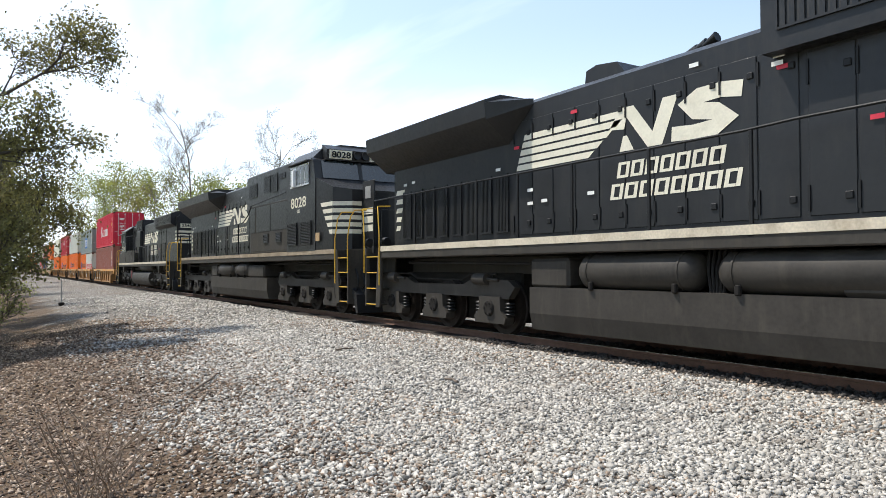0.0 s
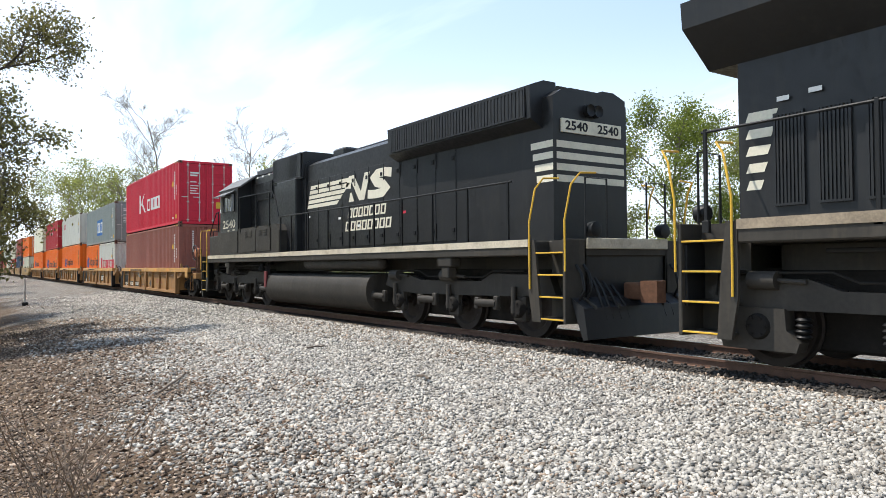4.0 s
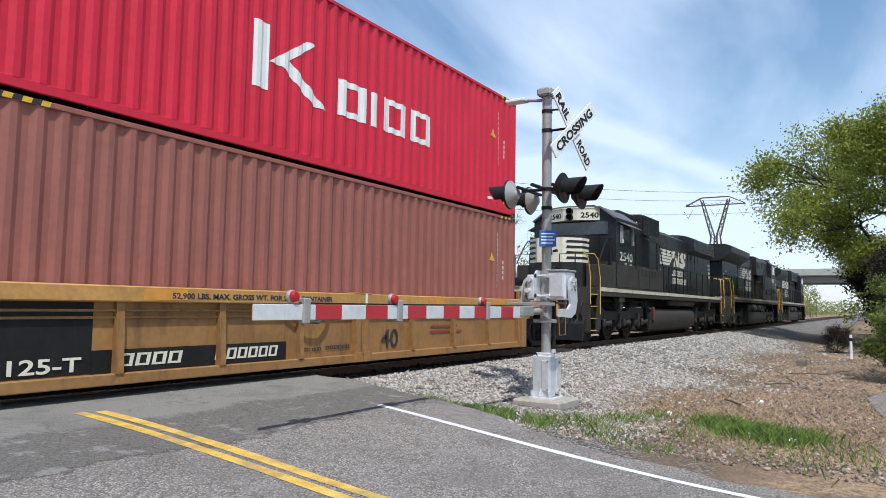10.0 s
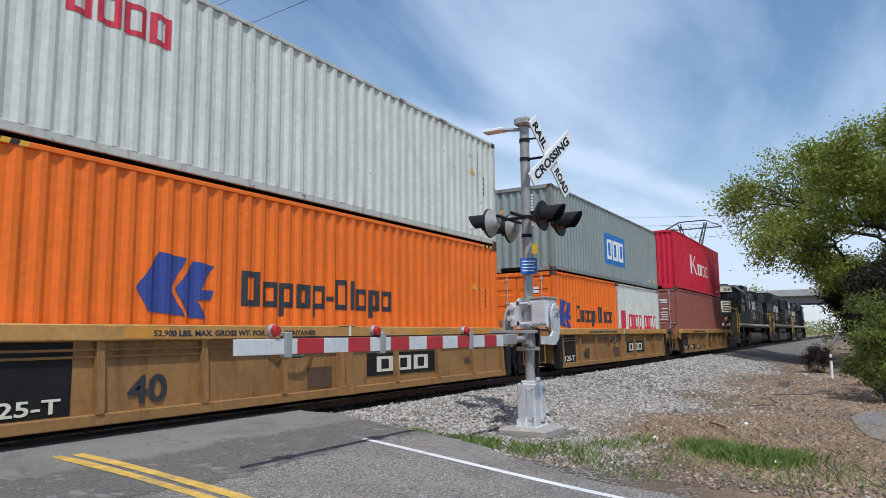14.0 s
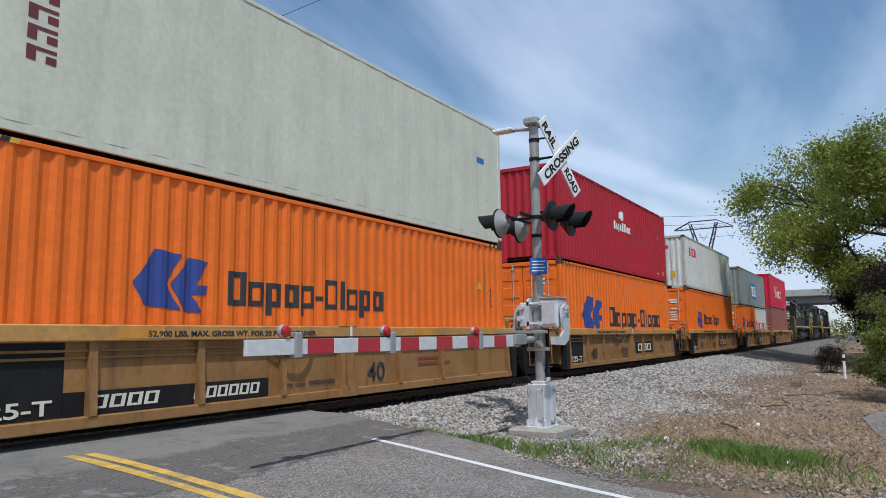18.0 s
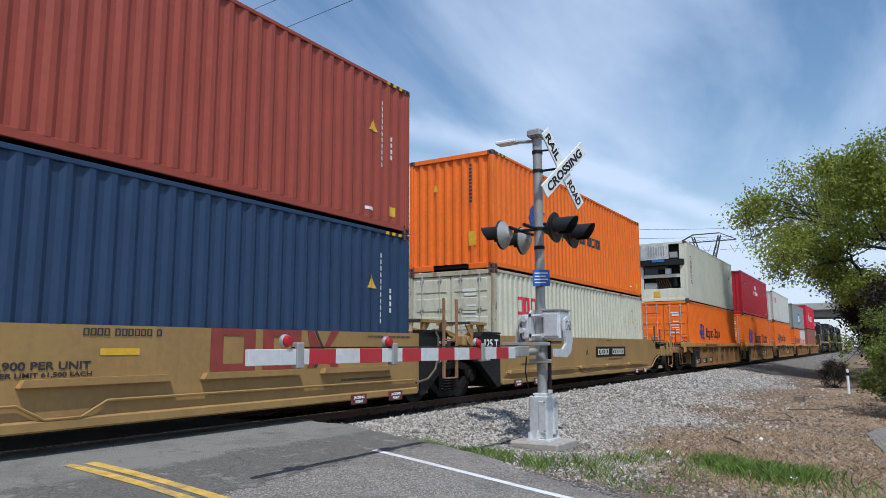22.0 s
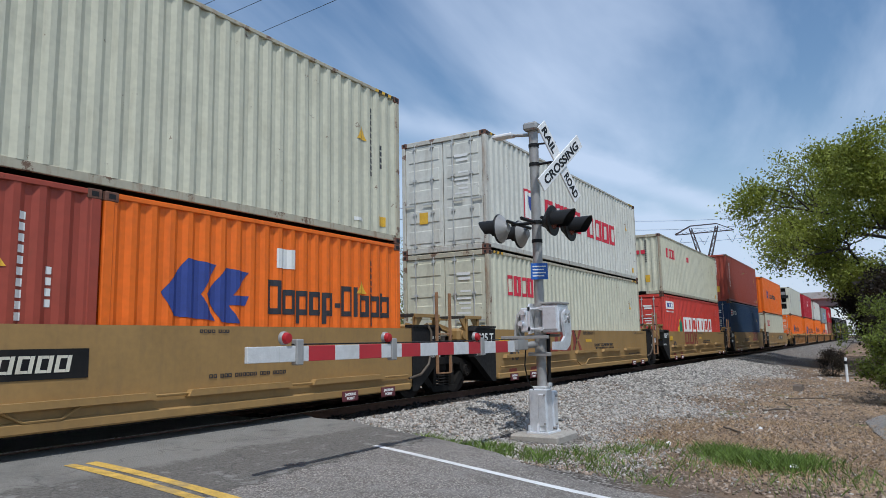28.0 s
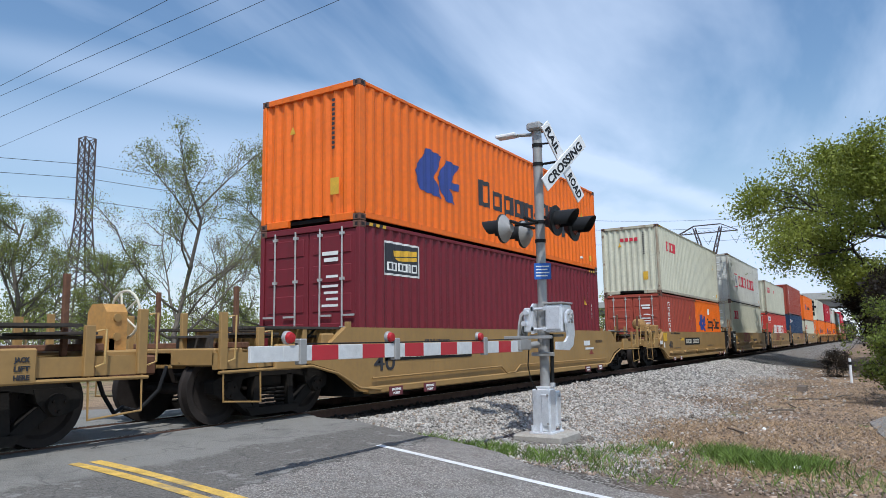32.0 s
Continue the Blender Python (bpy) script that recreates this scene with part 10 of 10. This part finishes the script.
blades("dry_grass", "dry straw grass along the shoulder",
       [(rg.uniform(9.4, 15), rg.uniform(-1.5, 3.7), 150, 0.36) for k in range(100)] + [(rg.uniform(15, 32), rg.uniform(-3.0, 4.9), 90, 0.55) for k in range(150)] + [(rg.uniform(-16, -3), rg.uniform(-4, 0.2), 18, 0.4) for k in range(90)] + [(-rg.uniform(5, 40), rg.uniform(-2.5, 1.2), 40, 0.6) for k in range(60)], STRAW, 2, 0.075, 0.8)
t = thing("dead_weed", "tangled dry weed stalks beside the gravel", "weed", at=(-6.3, 0.20, ground_z(-6.3, 0.20)))
m = M()
rw = random.Random(3)
for i in range(46):
    a, l = rw.uniform(0, 6.28), rw.uniform(0.3, 0.85)
    bx, by = rw.gauss(0, 0.25), rw.gauss(0, 0.2)
    p1 = (bx + 0.3 * l * math.cos(a), by + 0.3 * l * math.sin(a), l * 0.6)
    m.tube([(bx, by, -0.02), p1, (p1[0] + 0.25 * math.cos(a + 0.4), p1[1] + 0.25 * math.sin(a + 0.4), l)], 0.005, 4)
m.ob("stalks", mat("weed_stalk", (0.20, 0.145, 0.10), 0.9, var=0.25), t)

# ---------------------------------------------------------------- towers, poles, wires
LATTICE = mat("tower_steel_dark", (0.10, 0.075, 0.07), 0.7, 0.3, var=0.15)


def lattice(at, h, w0, w1, name="lattice_tower", label="dark steel lattice power tower", arms=(), t_=0.10):
    t = thing(name, label, "power tower", "power towers", at)
    legs, brace = M(), M()
    n = 9
    zs = [h * (1 - (1 - i / n) ** 1.25) for i in range(n + 1)]
    wd = lambda z: w1 + (w0 - w1) * max(0.0, 1 - z / (h * 0.62)) ** 1.3
    for sx in (-1, 1):
        for sy in (-1, 1):
            for a, b in zip(zs, zs[1:]):
                legs.cyl((sx * wd(a), sy * wd(a), a), (sx * wd(b), sy * wd(b), b), t_, 5)
    for a, b in zip(zs, zs[1:]):
        for q in range(4):
            c = [(-1, -1), (1, -1), (1, 1), (-1, 1)]
            (x0, y0), (x1, y1) = c[q], c[(q + 1) % 4]
            k = 2 if (b - a) > 2.0 else 1
            for j in range(k):
                za, zb = a + (b - a) * j / k, a + (b - a) * (j + 1) / k
                wa, wb = wd(za), wd(zb)
                brace.cyl((x0 * wa, y0 * wa, za), (x1 * wb, y1 * wb, zb), t_ * 0.55, 4)
                brace.cyl((x1 * wa, y1 * wa, za), (x0 * wb, y0 * wb, zb), t_ * 0.55, 4)
                brace.cyl((x0 * wb, y0 * wb, zb), (x1 * wb, y1 * wb, zb), t_ * 0.5, 4)
    legs.ob("leg_frame", LATTICE, t)
    brace.ob("bracing", LATTICE, t)
    for z, half, axis in arms:
        m = M()
        e = (half, 0, 0) if axis == "x" else (0, half, 0)
        for s in (-1, 1):
            p = Vector(e) * s
            for q in (-1, 1):
                o = Vector((0, q * wd(z), 0)) if axis == "x" else Vector((q * wd(z), 0, 0))
                m.cyl(Vector((0, 0, z)) + o, p + Vector((0, 0, z + 0.3)), t_ * 0.6, 4)
                m.cyl(Vector((0, 0, z + 1.3)) + o, p + Vector((0, 0, z + 0.3)), t_ * 0.6, 4)
        m.ob("crossarm", LATTICE, t)
    return t


TX, TY = 45.0, 75.0
lattice((TX, TY, -0.2), 25.2, 2.6, 0.62)
x, y = polar(71.9, 190)
lattice((x, y, -0.2), 37, 2.8, 0.6, arms=((28, 4, "x"), (32, 4, "x"), (36, 3, "x")), t_=0.14)
# twin-mast tower with a V-shaped bridge, far down the line
x, y = polar(10.9, 200)
t = thing("power_tower", "pale steel power tower with a wide top frame", "power tower", "power towers", (x, y, -0.2))
for s in (-1, 1):
    m = M()
    for q in (-0.5, 0.5):
        for r in (-0.5, 0.5):
            m.cyl((q, s * 0.7 + r, 21), (q * 0.5, s * 3.4 + r * 0.6, 31), 0.14, 4)
            m.cyl((q * 4, s * 2.6 + r, 0), (q, s * 0.7 + r, 21), 0.14, 4)
    for k in range(5):
        za, ya, yb = 21 + 2.0 * k, 0.7 + 0.54 * k, 0.7 + 0.54 * (k + 1)
        m.cyl((-0.4, s * ya - 0.4, za), (0.4, s * yb + 0.4, za + 2), 0.08, 4).cyl((0.4, s * ya + 0.4, za), (-0.4, s * yb - 0.4, za + 2), 0.08, 4)
    for k in range(8):
        za, ya, yb = 2.6 * k, 2.6 - 0.24 * k, 2.6 - 0.24 * (k + 1)
        m.cyl((-1.0, -s * ya, za), (0.8, s * yb, za + 2.6), 0.08, 4).cyl((1.0, s * ya, za), (-0.8, -s * yb, za + 2.6), 0.08, 4)
    m.ob("mast", LATTICE, t)
m = M()
for q in (-0.4, 0.4):
    m.cyl((q, -7.5, 29.6), (q, -3.4, 31.6), 0.12, 4).cyl((q, -3.4, 31.6), (q, 3.4, 31.6), 0.12, 4).cyl((q, 3.4, 31.6), (q, 7.5, 29.6), 0.12, 4).cyl((q, -7.5, 29.5), (q, 7.5, 29.5), 0.12, 4)
for k in range(12):
    a = -7.5 + k * 1.25
    m.cyl((-0.4, a, 29.5), (0.4, a + 1.25, 30.2), 0.06, 4)
for a in (-7, 0, 7):
    m.cyl((0, a - 1.2, 28.4), (0, a, 26.2), 0.06, 4).cyl((0, a + 1.2, 28.4), (0, a, 26.2), 0.06, 4)
m.ob("top_frame", LATTICE, t)


def wire(name_pts, r=0.014, sag=0.6):
    a, b = Vector(name_pts[0]), Vector(name_pts[1])
    n = 24
    pts = [a.lerp(b, i / n) - Vector((0, 0, sag * 4 * (i / n) * (1 - i / n))) for i in range(n + 1)]
    return M().tube(pts, r, 5)


WIRE = mat("wire_dark", (0.03, 0.03, 0.032), 0.5)


def along(az1, el1, az2, el2, z, y0, y1):
    """A level line through two sight lines at the height z over the eye, carried from y0 to y1."""
    d1, d2 = z / math.tan(radians(el1)), z / math.tan(radians(el2))
    (xa, ya), (xb, yb) = polar(az1, d1), polar(az2, d2)
    f = lambda y: xa + (xb - xa) * (y - ya) / (yb - ya)
    return (f(y0), y0, 1.5 + z), (f(y1), y1, 1.5 + z)


for k, q in enumerate(((64.7, 17.9, 53.7, 25.6), (64.7, 17.2, 50.0, 26.0), (64.6, 15.8, 46.3, 26.4), (64.5, 13.8, 40.2, 26.8))):
    o = wire(along(*q, 26.0, 150, -60), 0.022, 0.0)
    tagged(o.ob("power_line", WIRE), "dark overhead power line", "power line", "overhead power lines")
for k, z in enumerate((22.0, 20.4, 17.9)):
    o = wire(((TX, TY, z), (-160, 190, z + 7)), 0.03, 3)
    tagged(o.ob("power_line", WIRE), "dark power line strung from the tower", "power line", "tower power lines")
    o = wire(((TX, TY, z), (150, 20, z + 3)), 0.03, 3)
    tagged(o.ob("power_line", WIRE), "dark power line strung from the tower", "power line", "tower power lines")


def pole(x, y, h, arms, label="weathered wooden utility pole"):
    t = thing("utility_pole", label, "utility pole", "utility poles", (x, y, ground_z(x, y)))
    M().cyl((0, 0, -0.3), (0, 0, h), 0.15, 12, 0.10).ob("pole", WOOD_POLE, t, "", 40)
    for z in arms:
        c = M().box(-1.1, 1.1, -0.06, 0.06, z - 0.06, z + 0.06, 0.01).ob("crossarm", WOOD_POLE, t)
        for a in (-1.0, -0.45, 0.45, 1.0):
            M().cyl((a, 0, z + 0.06), (a, 0, z + 0.24), 0.045, 8).ob("insulator", GALV, c)
    return t


pole(*polar(72.0, 40), 9.9, (9.5,))
pole(*polar(104.6, 35), 8.4, ())
pole(*polar(65.5, 36), 7.2, ())
pole(*polar(79, 150), 11, (10.4, 9.6))
tagged(wire((Vector((*polar(104.6, 35), 8.3)), Vector((*polar(72.0, 40), 9.2))), 0.02, 0.8).ob("service_wire", WIRE), "thin sagging service wire", "wire")

# ---------------------------------------------------------------- houses and the bridge
SIDING = mat("siding_white", (0.72, 0.72, 0.70), 0.7, var=0.06, scale=2)
SHINGLE = mat("shingle_grey", (0.36, 0.35, 0.34), 0.9, var=0.2, scale=3, bump=0.3)


def house(x, y, w, d, h, ridge, rz):
    t = thing("house", "small white house with a grey gable roof", "house", "houses beyond the crossing", (x, y, ground_z(x, y)))
    t.rotation_euler = (0, 0, radians(rz))
    b = M().prism([(-d / 2, 0), (d / 2, 0), (d / 2, h), (0, ridge), (-d / 2, h)], "x", -w / 2, w / 2).ob("wall", SIDING, t)
    r = M()
    for s in (-1, 1):
        r.prism([(0, ridge + 0.12), (s * (d / 2 + 0.4), h - 0.18), (s * (d / 2 + 0.4), h - 0.30), (0, ridge)], "x", -w / 2 - 0.35, w / 2 + 0.35)
    r.ob("roof", SHINGLE, t)
    for i in range(3):
        a = -w / 2 + w * (i + 0.6) / 3.2
        f = M().box(a - 0.55, a + 0.55, -d / 2 - 0.05, -d / 2 + 0.02, 1.0, 2.2, 0.01).ob("window", WHITE, t)
        M().box(a - 0.47, a + 0.47, -d / 2 - 0.06, -d / 2 - 0.045, 1.08, 2.12).ob("pane", GLASS, f)
        M().box(a - 0.47, a + 0.47, -d / 2 - 0.07, -d / 2 - 0.058, 1.58, 1.62).ob("glazing_bar", WHITE, f)
    M().box(w / 2 - 1.6, w / 2 - 0.7, -d / 2 - 0.05, -d / 2 + 0.02, 0.1, 2.1, 0.01).ob("door", WOOD_POLE, t)
    return t


house(*polar(104.8, 48), 9, 7, 2.7, 4.3, 6)
house(*polar(96.6, 50), 10, 7, 2.8, 4.5, -4)
t = thing("road_sign", "plain pale sign board on a post", "sign", at=(*polar(93.0, 33), 0))
M().cyl((0, 0, -0.2), (0, 0, 2.6), 0.04, 8).ob("post", GALV, t)
M().box(-0.7, 0.7, -0.03, -0.01, 1.9, 2.6).ob("board", WHITE, t)

t = thing("overpass_bridge", "grey concrete road bridge crossing over the railway", "bridge", at=(158, 0, 0))
DECKC = mat("bridge_concrete", (0.40, 0.39, 0.36), 0.9, var=0.15, scale=0.6, stain=(0.2, 0.19, 0.17), stain_amt=0.5)
M().box(-6, 6, -60, 90, 8.2, 8.7, 0.05).ob("deck", DECKC, t)
M().box(-6.3, -6.0, -60, 90, 8.3, 9.6, 0.05).ob("parapet", DECKC, t)
M().box(6.0, 6.3, -60, 90, 8.3, 9.6, 0.05).ob("parapet", DECKC, t)
for x in (-5, -2.5, 0, 2.5, 5):
    M().box(x - 0.3, x + 0.3, -60, 90, 6.9, 8.2, 0.03).ob("girder", mat("girder_shade", (0.22, 0.21, 0.2), 0.85, var=0.15), t)
for y in (-25, -3, 21, 45, 70):
    c = M().box(-5.6, 5.6, y - 0.7, y + 0.7, 6.0, 6.9, 0.1).ob("pier_cap", DECKC, t)
    for x in (-4, 0, 4):
        M().cyl((x, y, -1), (x, y, 6.0), 0.5, 14).ob("column", DECKC, t, "", 40)

# ---------------------------------------------------------------- what moves


def run_at(t):
    for (a, x), (b, y) in zip(RUN, RUN[1:]):
        if t <= b:
            return x + (y - x) * (t - a) / (b - a)
    return RUN[-1][1]


def motions():
    times = sorted({t for t, _ in RUN} | {16.0, 21.0, 24.5, 29.0, 11.0})
    for thing_, at in MOVING:
        walk(thing_, [(t, pose(at[0] + run_at(t), at[1], at[2])) for t in times])
    for r, sets in WHEELS.items():
        if not sets:
            continue
        first = sets[0]
        walk(first, [(k / 15, pose(0, 0, 0, 0, math.degrees(run_at(k / 15) / r), 0)) for k in range(0, 481)])
        # every wheelset of one size turns alike
        for o in sets[1:]:
            o.rotation_mode = "QUATERNION"
            o.animation_data_create()
            o.animation_data.action = first.animation_data.action
            o.animation_data.action_slot = first.animation_data.action_slot


motions()
